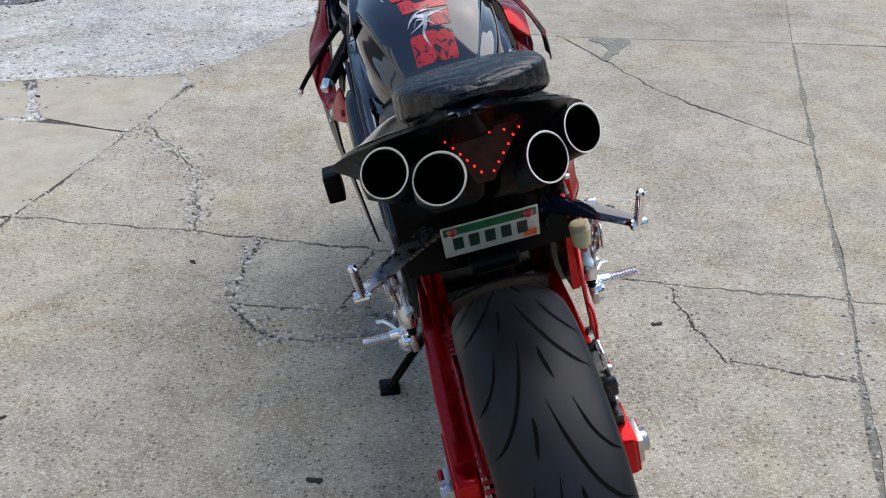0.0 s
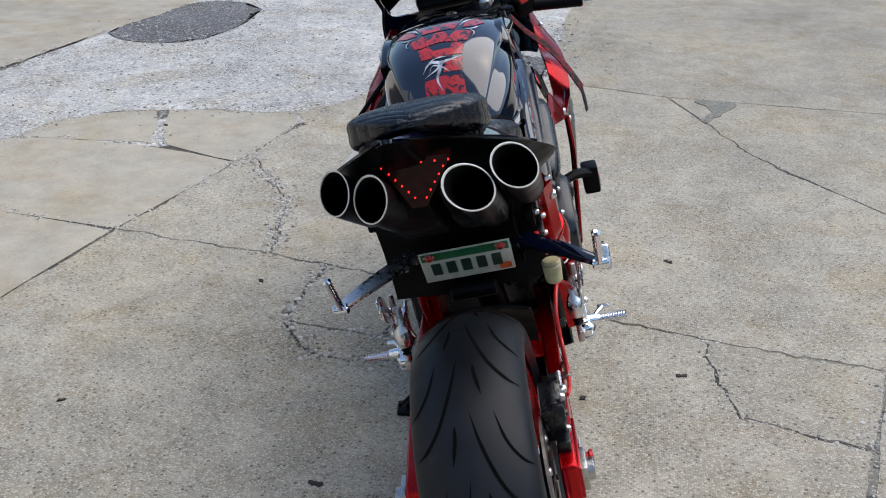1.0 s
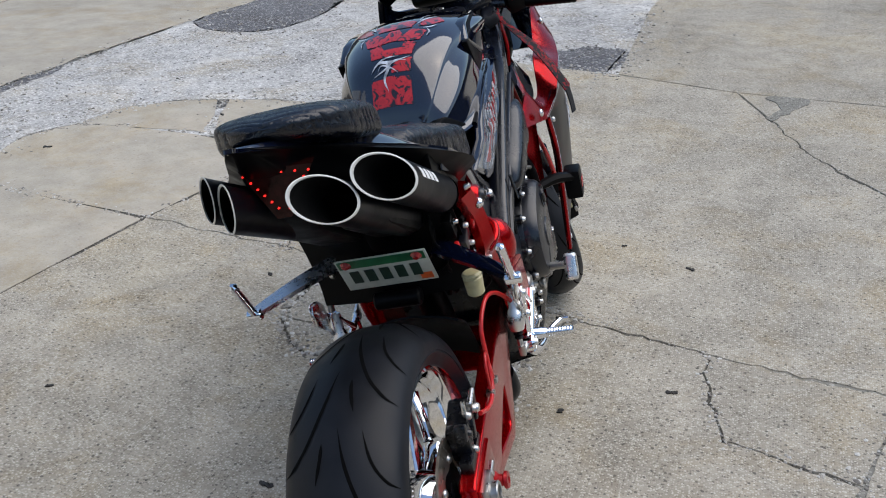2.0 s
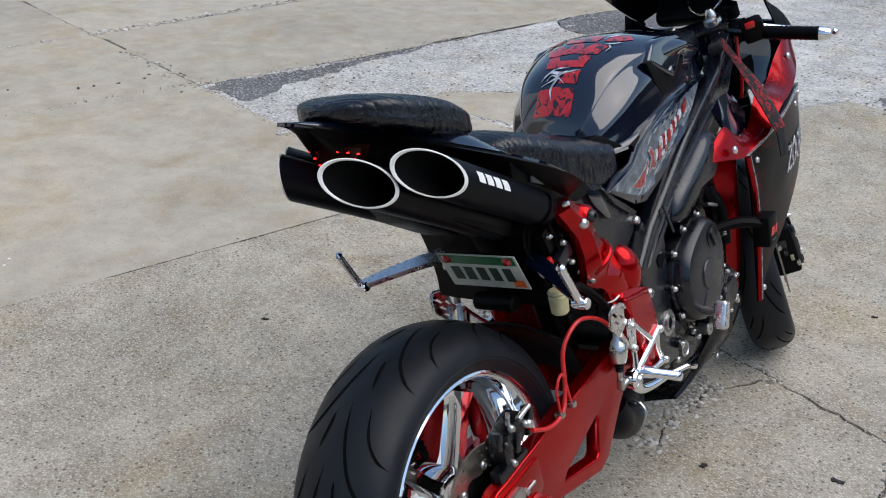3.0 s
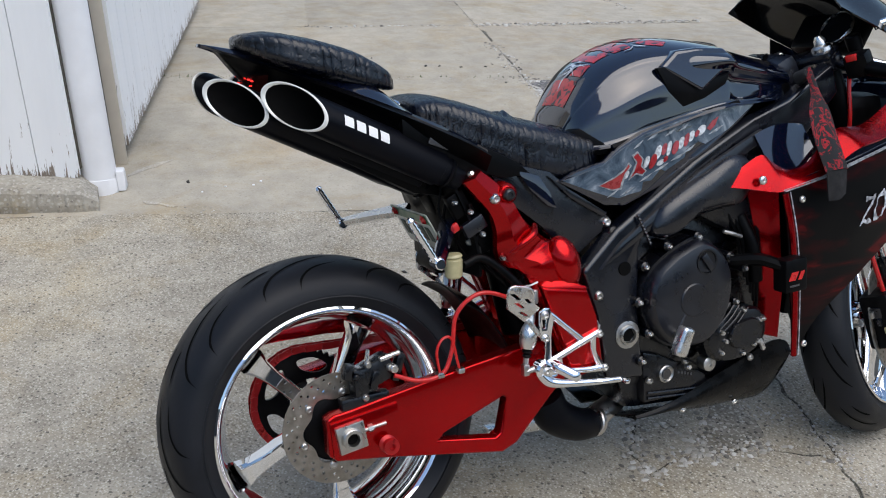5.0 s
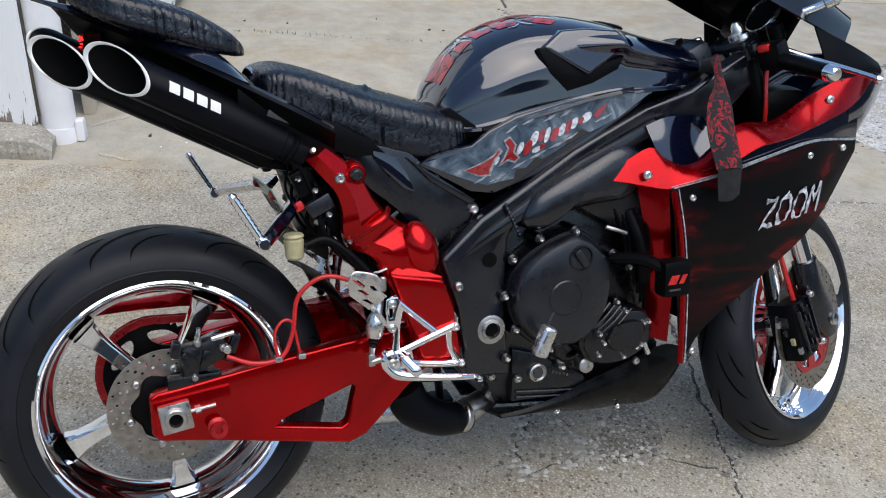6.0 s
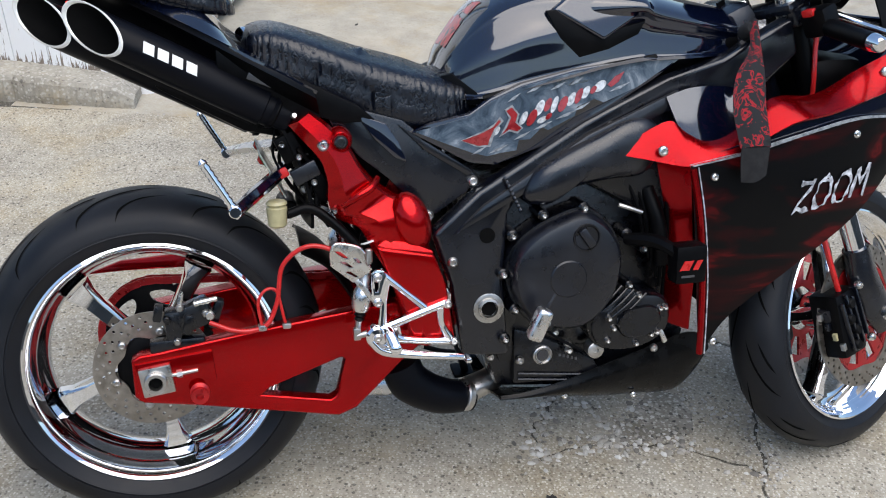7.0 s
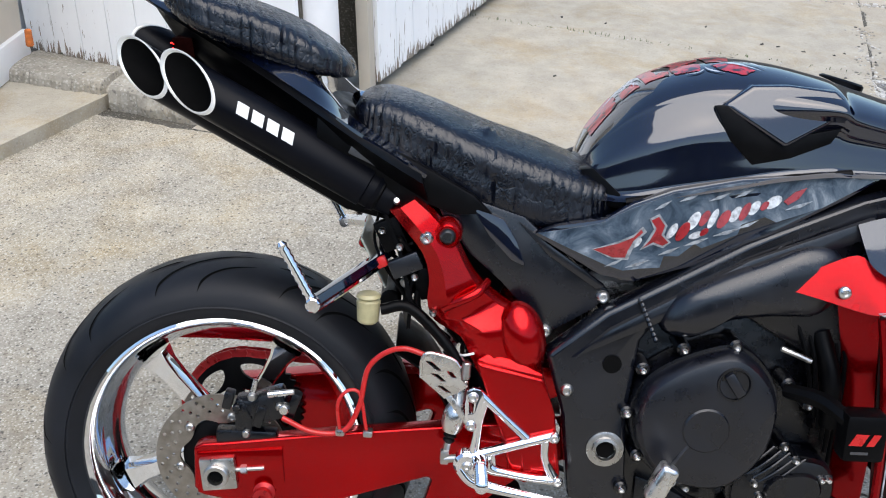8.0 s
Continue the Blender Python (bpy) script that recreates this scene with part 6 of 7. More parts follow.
# engine
engine = part("engine", block((0, 0.83, 0.47), (0.29, 0.40, 0.36), 0.03, Matrix.Rotation(radians(8), 4, "X")), ENGINE, bike, "black painted four-cylinder engine")
part("cylinder_head", block((0, 0.93, 0.66), (0.36, 0.24, 0.14), 0.02, Matrix.Rotation(radians(-30), 4, "X")), ENGINE, engine)
part("sump", block((0, 0.86, 0.27), (0.24, 0.34, 0.10), 0.03), ENGINE, engine)
CC = [(0.667, 0.480), (0.680, 0.526), (0.710, 0.556), (0.757, 0.580), (0.810, 0.593), (0.852, 0.570), (0.882, 0.524), (0.886, 0.473), (0.868, 0.415), (0.826, 0.372), (0.780, 0.362), (0.720, 0.378), (0.680, 0.425)]


def ribbed_cover(outline, centre, steps):
    """A cast cover: one outline drawn in step by step as it rises."""
    ring0 = [(p.x, p.y) for p in curve_pts([(a, b, 0) for a, b in outline], 5, True)]
    rings = [[(x, centre[0] + (y - centre[0]) * k, centre[1] + (z - centre[1]) * k) for y, z in ring0] for x, k in steps]
    bm = bmesh.new()
    skin(bm, rings, True, True)
    return bm


part("cover_flange", ribbed_cover(CC, (0.776, 0.478), [(0.150, 1.06), (0.190, 1.06), (0.194, 1.045), (0.194, 0.9)]), ENGINE, engine, "", 30)
clutch = part("clutch_cover", ribbed_cover(CC, (0.776, 0.478), [(0.180, 1.0), (0.206, 1.0), (0.218, 0.975), (0.226, 0.92), (0.229, 0.82), (0.231, 0.5), (0.231, 0.2)]), COVERPAINT, engine, "dark grey satin clutch cover", 30)
part("cover_boss", lathe([(-0.006, 0.037), (0.002, 0.0365), (0.0045, 0.034), (0.0045, 0.0005)], 40, (0.230, 0.774, 0.470), closed=False), COVERPAINT, clutch)
part("spoke_rib", tube([(0.226, 0.752, 0.446), (0.226, 0.730, 0.410), (0.215, 0.716, 0.388)], 0.006, 8, 4), COVERPAINT, clutch)
for y, z in ((0.735, 0.588), (0.815, 0.596), (0.675, 0.552), (0.657, 0.478), (0.680, 0.405), (0.660, 0.347), (0.904, 0.537), (0.875, 0.442), (0.822, 0.374)):
    part("boss", drum((0.15, y, z), (0.198, y, z), 0.0120, 0.0112, 16, 0.003), ENGINE, clutch)
    part("bolt", screw((0.198, y, z), 0.0068, h=0.007), ALLOY, clutch)
cap = part("filler_plug", lathe([(-0.004, 0.027), (0.002, 0.027), (0.002, 0.024), (-0.001, 0.022), (-0.001, 0.0005)], 28, (0.231, 0.809, 0.548), closed=False), ENGINE, clutch)
part("plug_grip", block((0.233, 0.809, 0.548), (0.010, 0.016, 0.042), 0.004, Matrix.Rotation(radians(35), 4, "X")), COVERPAINT, cap)
PK = [(0.842, 0.385), (0.872, 0.398), (0.905, 0.430), (0.932, 0.415), (0.978, 0.405), (0.997, 0.367), (0.984, 0.328), (0.930, 0.303), (0.863, 0.308), (0.833, 0.345)]
pick = part("pickup_cover", ribbed_cover(PK, (0.918, 0.355), [(0.150, 1.05), (0.194, 1.05), (0.198, 1.0), (0.204, 0.97), (0.206, 0.85)]), ENGINE, engine, "black crank cover with cast ribs", 30)
part("pickup_boss", ribbed_cover([(0.900, 0.385), (0.955, 0.392), (0.975, 0.365), (0.955, 0.335), (0.905, 0.330), (0.885, 0.355)], (0.925, 0.36), [(0.20, 1.0), (0.212, 1.0), (0.216, 0.93), (0.216, 0.3)]), ENGINE, pick)
for k in range(5):
    a, b = Vector((0.204, 0.846 + 0.010 * k, 0.394 - 0.007 * k)), Vector((0.204, 0.893 + 0.013 * k, 0.436 - 0.005 * k))
    part("rib", tube([a, a.lerp(b, 0.5) + Vector((0.004, 0, 0)), b], 0.0028, 8, 4), ENGINE, pick)
for y, z in ((0.935, 0.508), (0.929, 0.414), (0.908, 0.437), (0.868, 0.372), (0.878, 0.350), (0.866, 0.326), (0.936, 0.358), (0.957, 0.330), (0.969, 0.334), (0.974, 0.383), (0.985, 0.384), (0.926, 0.314)):
    part("boss", drum((0.15, y, z), (0.208, y, z), 0.0092, 0.0084, 12, 0.002), ENGINE, pick)
    part("bolt", screw((0.208, y, z), 0.0058, h=0.007), ALLOY, pick)
for y, z in ((0.768, 0.342), (0.798, 0.300), (0.755, 0.364)):
    part("bolt", screw((0.175, y, z), 0.008, h=0.008), ALLOY, engine)
part("drain_cable", tube([(0.190, 0.735, 0.362), (0.186, 0.775, 0.330), (0.184, 0.815, 0.305)], 0.003, 8, 4), PLASTIC, engine)
part("drain_tap", block((0.204, 0.984, 0.322), (0.010, 0.010, 0.030), 0.003, Matrix.Rotation(radians(25), 4, "X")), ALLOY, engine)
part("big_plug", lathe([(-0.02, 0.017), (0.006, 0.017), (0.008, 0.014), (0.008, 0.006), (0.004, 0.005), (0.004, 0.0005)], 20, (0.178, 0.852, 0.297), closed=False), STEEL, engine)
for y, z in ((0.86, 0.30), (0.80, 0.31), (0.70, 0.285), (0.985, 0.28), (0.64, 0.30)):
    part("bolt", screw((0.165, y, z), 0.009, h=0.006), STEEL, engine)
oil = part("oil_window", lathe([(-0.004, 0.020), (0.004, 0.020), (0.006, 0.017), (0.003, 0.014), (0.003, 0.0005)], 28, (0.160, 0.748, 0.29), closed=False), STEEL, engine, "round steel oil window")
part("glass", drum((0.158, 0.748, 0.29), (0.165, 0.748, 0.29), 0.0135, 0.0125, 20, 0.001), BLACK, oil)
part("case_plate", plate([(0.690, 0.350), (0.735, 0.335), (0.86, 0.265), (0.88, 0.225), (0.69, 0.232)], 0.157, 0.05, 0.005), ENGINE, engine)
for z0 in (0.250, 0.238):
    part("case_rib", tube([(0.158, 0.698, z0 + 0.004), (0.159, 0.78, z0 - 0.006), (0.158, 0.86, z0 - 0.016)], 0.0035, 8, 3), ENGINE, engine)
for k in range(5):
    part("stamp", block((0.1575, 0.786 + 0.0085 * k, 0.284 - 0.0028 * k), (0.001, 0.005, 0.006), 0.0), BADGE, engine)
part("lower_case", plate([(0.62, 0.34), (0.75, 0.36), (1.02, 0.36), (1.07, 0.30), (1.05, 0.20), (0.90, 0.19), (0.66, 0.215)], 0.132, 0.264, 0.02), ENGINE, engine)
part("water_pipe", tube([(0.17, 0.95, 0.62), (0.19, 0.97, 0.55), (0.19, 0.98, 0.47)], 0.016, 12, 6), PLASTIC, engine)
part("lever_arm", tube([(0.195, 0.885, 0.597), (0.198, 0.905, 0.590), (0.198, 0.932, 0.579)], 0.0045, 8, 4), STEEL, engine)
for k in range(6):
    part("cable", tube([(0.17 - 0.01 * k, 0.90 + 0.015 * k, 0.66), (0.185, 0.93 + 0.012 * k, 0.58), (0.18, 0.95 + 0.008 * k, 0.50 - 0.02 * k)], 0.004, 6, 5), PLASTIC, engine)
part("slider", drum((0.19, 0.735, 0.398), (0.275, 0.715, 0.405), 0.010, 0.010, 14), STEEL, bike)
part("frame_slider", block((0.280, 0.701, 0.405), (0.030, 0.030, 0.064), 0.010, Matrix.Rotation(radians(-24), 4, "X"), seg=4), ALLOY, bike, "bright alloy frame slider")

# mid pipe
part("mid_pipe", tube([(0.10, 0.47, 0.28), (0.10, 0.49, 0.235), (0.09, 0.55, 0.195), (0.07, 0.62, 0.175)], [0.040, 0.042, 0.038, 0.032], 20, 6), MATT, bike, "black exhaust collector")
part("header_pipe", tube([(0.075, 0.60, 0.185), (0.06, 0.66, 0.20), (0.04, 0.72, 0.22)], [0.030, 0.026, 0.024], 20, 6), STEEL, bike, "heat-tinted steel header pipe")
part("pipe_clamp", drum((0.083, 0.60, 0.186), (0.078, 0.615, 0.182), 0.034, 0.034, 24, 0.003), STEEL, bike)

# side stand on the left
part("stand_bracket", block((-0.12, 0.53, 0.122), (0.03, 0.20, 0.028), 0.006, Matrix.Rotation(radians(-6), 4, "X")), ALLOY, bike, "dull alloy bar under the swingarm")
stand = part("side_stand", tube([(-0.12, 0.62, 0.30), (-0.20, 0.66, 0.19), (-0.285, 0.70, 0.075)], [0.014, 0.011, 0.010], 10, 4), PLASTIC, bike, "black side stand, folded down")
part("foot", block((-0.292, 0.70, 0.070), (0.05, 0.06, 0.010), 0.004, Matrix.Rotation(radians(12.5), 4, "Y")), PLASTIC, stand)
part("tang", tube([(-0.24, 0.68, 0.14), (-0.27, 0.64, 0.135), (-0.285, 0.60, 0.145)], 0.006, 8, 4), PLASTIC, stand)
for s in (1, -1):
    duct = ribbed_cover([(0.694, 0.622), (0.712, 0.668), (0.760, 0.700), (0.830, 0.732), (0.905, 0.762), (0.955, 0.750), (0.965, 0.700), (0.935, 0.655), (0.86, 0.648), (0.79, 0.636), (0.735, 0.606)], (0.835, 0.685), [(0.150, 1.0), (0.190, 1.0), (0.203, 0.94), (0.211, 0.82), (0.216, 0.64), (0.219, 0.40), (0.220, 0.15)])
    bmesh.ops.scale(duct, vec=(s, 1, 1), verts=duct.verts)
    part("frame_cover", duct, SATIN, bike, "satin black moulded air duct", 40)
part("airbox", block((0, 1.06, 0.86), (0.22, 0.22, 0.10), 0.03), PLASTIC, bike)
part("steering_head", block((0, 1.20, 0.82), (0.17, 0.12, 0.26), 0.03, Matrix.Rotation(radians(24), 4, "X")), SATIN, bike)
part("radiator", block((0, 1.13, 0.52), (0.34, 0.03, 0.32), 0.008, Matrix.Rotation(radians(-12), 4, "X")), PLASTIC, bike)
part("fork_shroud", block((0, 1.36, 0.80), (0.30, 0.12, 0.10), 0.03), PLASTIC, bike)

# fairings
def fairing_x(y, z):
    u = (y - 0.86) / 0.75
    return 0.205 + 0.33 * u - 0.36 * u * u - 0.10 * max(0, 0.6 - z) ** 1.0 - 0.12 * max(0, z - 0.78)


def fair_sheet(top, bottom, s, lift=0.0, nrow=5, thick=0.005):
    rows = []
    for (ya, za), (yb, zb) in zip(top, bottom):
        rows.append([(fairing_x(ya + (yb - ya) * t, za + (zb - za) * t) + lift, ya + (yb - ya) * t, za + (zb - za) * t) for t in [k / (nrow - 1) for k in range(nrow)]])
    return sheet(rows, 6, 5, thick, side=s)


for s in (1, -1):
    f = part("side_fairing", fair_sheet([(1.000, 0.678), (1.10, 0.702), (1.22, 0.731), (1.34, 0.751), (1.49, 0.740)], [(1.050, 0.285), (1.10, 0.370), (1.22, 0.465), (1.36, 0.568), (1.488, 0.712)], s), FLAMES, bike, "black side fairing with red airbrushed flames", 50)
    part("stripe", fair_sheet([(0.995, 0.680), (1.10, 0.704), (1.22, 0.733), (1.34, 0.753), (1.49, 0.742)], [(1.005, 0.676), (1.11, 0.699), (1.22, 0.728), (1.34, 0.748), (1.48, 0.737)], s, 0.004, 3), PRINT_GREY, f, "thin silver stripe")
    part("upper_fairing", fair_sheet([(1.02, 0.692), (1.10, 0.716), (1.20, 0.757), (1.30, 0.775), (1.40, 0.799), (1.50, 0.830)], [(1.02, 0.676), (1.10, 0.698), (1.20, 0.722), (1.30, 0.742), (1.40, 0.745), (1.50, 0.735)], s, -0.007, 3), BLACK, f, "gloss black strip above the stripe", 50)
    rows = []
    for ya, za, xa, yb, zb_ in ((0.852, 0.7025, 0.200, 0.853, 0.7015), (0.91, 0.730, 0.212, 0.92, 0.690), (0.968, 0.757, 0.220, 0.985, 0.677), (1.0, 0.735, 0.226, 1.01, 0.681), (1.04, 0.717, 0.231, 1.05, 0.690), (1.09, 0.730, 0.234, 1.10, 0.706), (1.17, 0.790, 0.228, 1.185, 0.750), (1.263, 0.792, 0.222, 1.268, 0.766), (1.36, 0.836, 0.216, 1.363, 0.788), (1.465, 0.876, 0.212, 1.462, 0.812), (1.545, 0.888, 0.205, 1.556, 0.862)):
        xb = fairing_x(yb, zb_) + 0.004
        rows.append([(xa + (xb - xa) * t ** 0.9, ya + (yb - ya) * t, za + (zb_ - za) * t ** 1.15) for t in (0.0, 0.25, 0.5, 0.75, 1.0)])
    red = part("red_panel", sheet(rows, 4, 5, 0.005, side=s), RED, bike, "candy red upper fairing panel", 50)
    part("duct_face", plate([(0.938, 0.675), (1.015, 0.675), (1.030, 0.56), (1.045, 0.45), (1.050, 0.320), (1.012, 0.330), (1.0, 0.44), (0.972, 0.535)], lambda y, z: fairing_x(1.0, 0.5) - 0.072 + 0.9 * (y - 0.96 - 0.22 * (0.66 - z)), 0.006, 0.002, side=s), RED, bike, "candy red duct wall behind the fairing edge")
    if s < 0:
        part("strap_pad", block((-0.300, 1.00, 0.505), (0.045, 0.075, 0.075), 0.008), PLASTIC, bike, "black pad strapped to the duct")
    if s > 0:
        part("duct_edge", tube([(s * (fairing_x(y, z) + 0.001), y, z) for y, z in ((1.004, 0.672), (1.022, 0.58), (1.038, 0.47), (1.046, 0.37), (1.050, 0.29))], 0.007, 8, 5), RED, bike, "red edge of the fairing")
        part("edge_line", tube([(s * (fairing_x(y, z) + 0.005), y, z) for y, z in ((1.012, 0.675), (1.030, 0.58), (1.046, 0.47), (1.054, 0.37), (1.058, 0.29))], 0.0014, 6, 5), SILVER, bike, "thin silver line")
    for y, z, x in ((0.945, 0.708, 0.248), (1.400, 0.830, 0.236)):
        part("bolt", screw((s * (x + 0.004), y, z), 0.010, (s, 0, 0), 0.004), ALLOY, red)
    for y, z in ((1.045, 0.655), (1.075, 0.315), (1.33, 0.72), (1.44, 0.725)):
        part("bolt", screw((s * (fairing_x(y, z)), y, z), 0.008, (s, 0, 0), 0.004), ALLOY, f)
    cowl = sheet([[(0.196, 0.972, 0.798), (0.206, 0.982, 0.768), (0.214, 0.994, 0.738)], [(0.194, 1.022, 0.812), (0.208, 1.03, 0.765), (0.222, 1.037, 0.714)], [(0.190, 1.080, 0.812), (0.205, 1.088, 0.765), (0.222, 1.092, 0.722)], [(0.184, 1.120, 0.806), (0.200, 1.124, 0.778), (0.214, 1.128, 0.752)]], 6, 6, 0.006, side=s)
    part("inner_cowl", cowl, BLACK, bike, "gloss black inner cowl")
    part("nose_side", sheet([[(s * 0.192, 1.42, 0.963), (s * 0.208, 1.44, 0.90), (s * 0.232, 1.46, 0.80), (s * 0.215, 1.47, 0.735)], [(s * 0.186, 1.53, 0.914), (s * 0.194, 1.55, 0.880), (s * 0.198, 1.555, 0.81), (s * 0.180, 1.53, 0.73)], [(s * 0.12, 1.63, 0.895), (s * 0.13, 1.65, 0.86), (s * 0.12, 1.63, 0.79), (s * 0.10, 1.58, 0.72)], [(s * 0.0, 1.66, 0.905), (s * 0.0, 1.70, 0.85), (s * 0.0, 1.67, 0.78), (s * 0.0, 1.61, 0.71)]], 5, 5, 0.005), BLACK, bike, "gloss black nose cowl", 50)
    part("nose_liner", sheet([[(0.197, 1.385, 0.980), (0.212, 1.40, 0.92), (0.216, 1.41, 0.868)], [(0.200, 1.46, 0.949), (0.213, 1.47, 0.905), (0.216, 1.475, 0.872)], [(0.196, 1.53, 0.918), (0.206, 1.535, 0.895), (0.206, 1.54, 0.878)], [(0.188, 1.575, 0.896), (0.196, 1.575, 0.884), (0.197, 1.575, 0.872)]], 5, 4, 0.004, side=s), PLASTIC, bike, "dull black inner nose panel", 50)
    bel = part("belly_pan", sheet([[(s * x, y, z) for x, z in ((0.165, zt), (0.168, (zt + zb) / 2), (0.13, zb), (0.05, zb - 0.02))] for y, zt, zb in ((0.66, 0.212, 0.197), (0.72, 0.216, 0.190), (0.80, 0.232, 0.180), (0.88, 0.256, 0.170), (0.97, 0.282, 0.166), (1.05, 0.306, 0.165), (1.09, 0.300, 0.20), (1.105, 0.285, 0.245))], 5, 5, 0.004), BELLY, bike, "scuffed gloss black belly pan", 50)
    for y, z in ((0.80, 0.19), (0.95, 0.175)):
        part("bolt", screw((s * 0.152, y, z), 0.007, (s, 0, 0), 0.004), ALLOY, bel)

text = bpy.data.curves.new("lettering", "FONT")
text.body, text.size, text.extrude, text.shear, text.offset = "ZOOM", 0.080, 0.0008, 0.28, 0.0
tmp = new("lettering_source", text)
bpy.context.view_layer.update()
tm = bpy.data.meshes.new_from_object(tmp.evaluated_get(bpy.context.evaluated_depsgraph_get()))
bpy.data.objects.remove(tmp)
zb = bmesh.new()
zb.from_mesh(tm)
bmesh.ops.subdivide_edges(zb, edges=[e for e in zb.edges if e.calc_length() > 0.02], cuts=2)
for v in zb.verts:
    j = 0.004 * noise.noise(v.co * 70)
    tip_ = max(0.0, noise.noise(v.co * 95)) * 0.016 * (1 if v.co.y > 0.043 else -1 if v.co.y < 0.013 else 0)
    y, z = 1.198 + v.co.x * 0.66 + v.co.y * 0.10 + j + tip_ * 0.3, 0.578 + v.co.y * 1.02 + v.co.x * 0.10 - j * 2 + tip_
    v.co = Vector((fairing_x(y, z) + 0.0035 + v.co.z, y, z))
part("lettering", zb, SILVER, bike, "silver painted word on the fairing", 60)

# strap box on the duct
sbox = part("strap_pad", block((0.290, 0.985, 0.503), (0.042, 0.062, 0.074), 0.008), PLASTIC, bike, "black pad strapped to the duct")
part("strap", tube([(0.20, 0.90, 0.53), (0.25, 0.94, 0.535), (0.30, 0.97, 0.52)], [0.012, 0.014, 0.012], 8, 4), PLASTIC, sbox)
for mark in ([(0.960, 0.494), (0.969, 0.512), (0.988, 0.512), (0.979, 0.494)], [(0.986, 0.494), (0.995, 0.512), (1.006, 0.512), (0.997, 0.494)]):
    part("mark", plate(mark, 0.3125, 0.001, 0.0), HOSE, sbox, "red printed mark")
part("mark", plate([(0.964, 0.484), (0.990, 0.484), (0.990, 0.480), (0.964, 0.480)], 0.3125, 0.001, 0.0), BADGE, sbox)

# front wheel and fork, steered to the left lock
STEER = Matrix.Rotation(radians(25.5), 4, Vector((0, -math.sin(radians(24)), math.cos(radians(24)))))
FW = Matrix.Translation((0.065, 1.452, 0.275)) @ STEER
front_wheel = holder("front_wheel", FW)
tagged(front_wheel, "chrome front wheel with road tyre, steered aside")
FR, FH, FRIM = 0.302, 0.062, 0.222
part("rim", rim_mesh(0.058, FRIM), CHROME, front_wheel, "polished chrome rim", 25)
ftyre = part("tyre", tyre_mesh(FR, FH, FRIM), RUBBER, front_wheel, "black road tyre with swept grooves", 50)
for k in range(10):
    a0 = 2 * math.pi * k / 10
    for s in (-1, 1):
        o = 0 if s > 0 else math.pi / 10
        part("groove", groove(FR, FH, FRIM, a0 + o, [(0.006 * s, 0.0), (0.016 * s, 0.16), (0.034 * s, 0.34), (0.05 * s, 0.46)], 0.0045), GROOVE_SHADE, ftyre)
        part("groove", groove(FR, FH, FRIM, a0 + o, [(0.032 * s, 0.02), (0.042 * s, 0.14), (0.053 * s, 0.26)], 0.004), GROOVE_SHADE, ftyre)
for k in range(5):
    part("spoke", spoke(2 * math.pi * k / 5 + 0.5, FRIM, 0.04, 0.0, 0.026, 0.030), CHROME, front_wheel, "", 30)
part("hub", lathe([(-0.07, 0.014), (-0.07, 0.03), (-0.04, 0.045), (0.04, 0.045), (0.07, 0.03), (0.07, 0.014)], 32), CHROME, front_wheel)
for s in (-1, 1):
    part("brake_disc", disc_mesh(0.118, 0.155, 0.005, 0.078 * s, 3, 30), DISC, front_wheel, "drilled front brake disc", 30)
    star = bmesh.new()
    edges = []
    for pts in ([(0.121 + 0.004 * math.cos(10 * a), a) for a in (2 * math.pi * k / 80 for k in range(80))], [(0.05, 2 * math.pi * k / 30) for k in range(30)]):
        vs = [star.verts.new((0.077 * s, r * math.cos(a), r * math.sin(a))) for r, a in pts]
        edges += [star.edges.new((a, b)) for a, b in zip(vs, vs[1:] + vs[:1])]
    for k in range(10):
        a0 = 2 * math.pi * k / 10
        pts = [(0.108, a0 - 0.16), (0.108, a0 + 0.16), (0.066, a0 + 0.12), (0.066, a0 - 0.12)]
        vs = [star.verts.new((0.077 * s, r * math.cos(a), r * math.sin(a))) for r, a in pts]
        edges += [star.edges.new((a, b)) for a, b in zip(vs, vs[1:] + vs[:1])]
    bmesh.ops.triangle_fill(star, use_beauty=True, use_dissolve=False, edges=edges)
    ex = bmesh.ops.extrude_face_region(star, geom=list(star.faces))
    for g in ex["geom"]:
        if isinstance(g, bmesh.types.BMVert):
            g.co.x -= 0.006 * s
    part("disc_carrier", star, RED_DULL, front_wheel, "red disc carrier", 30)

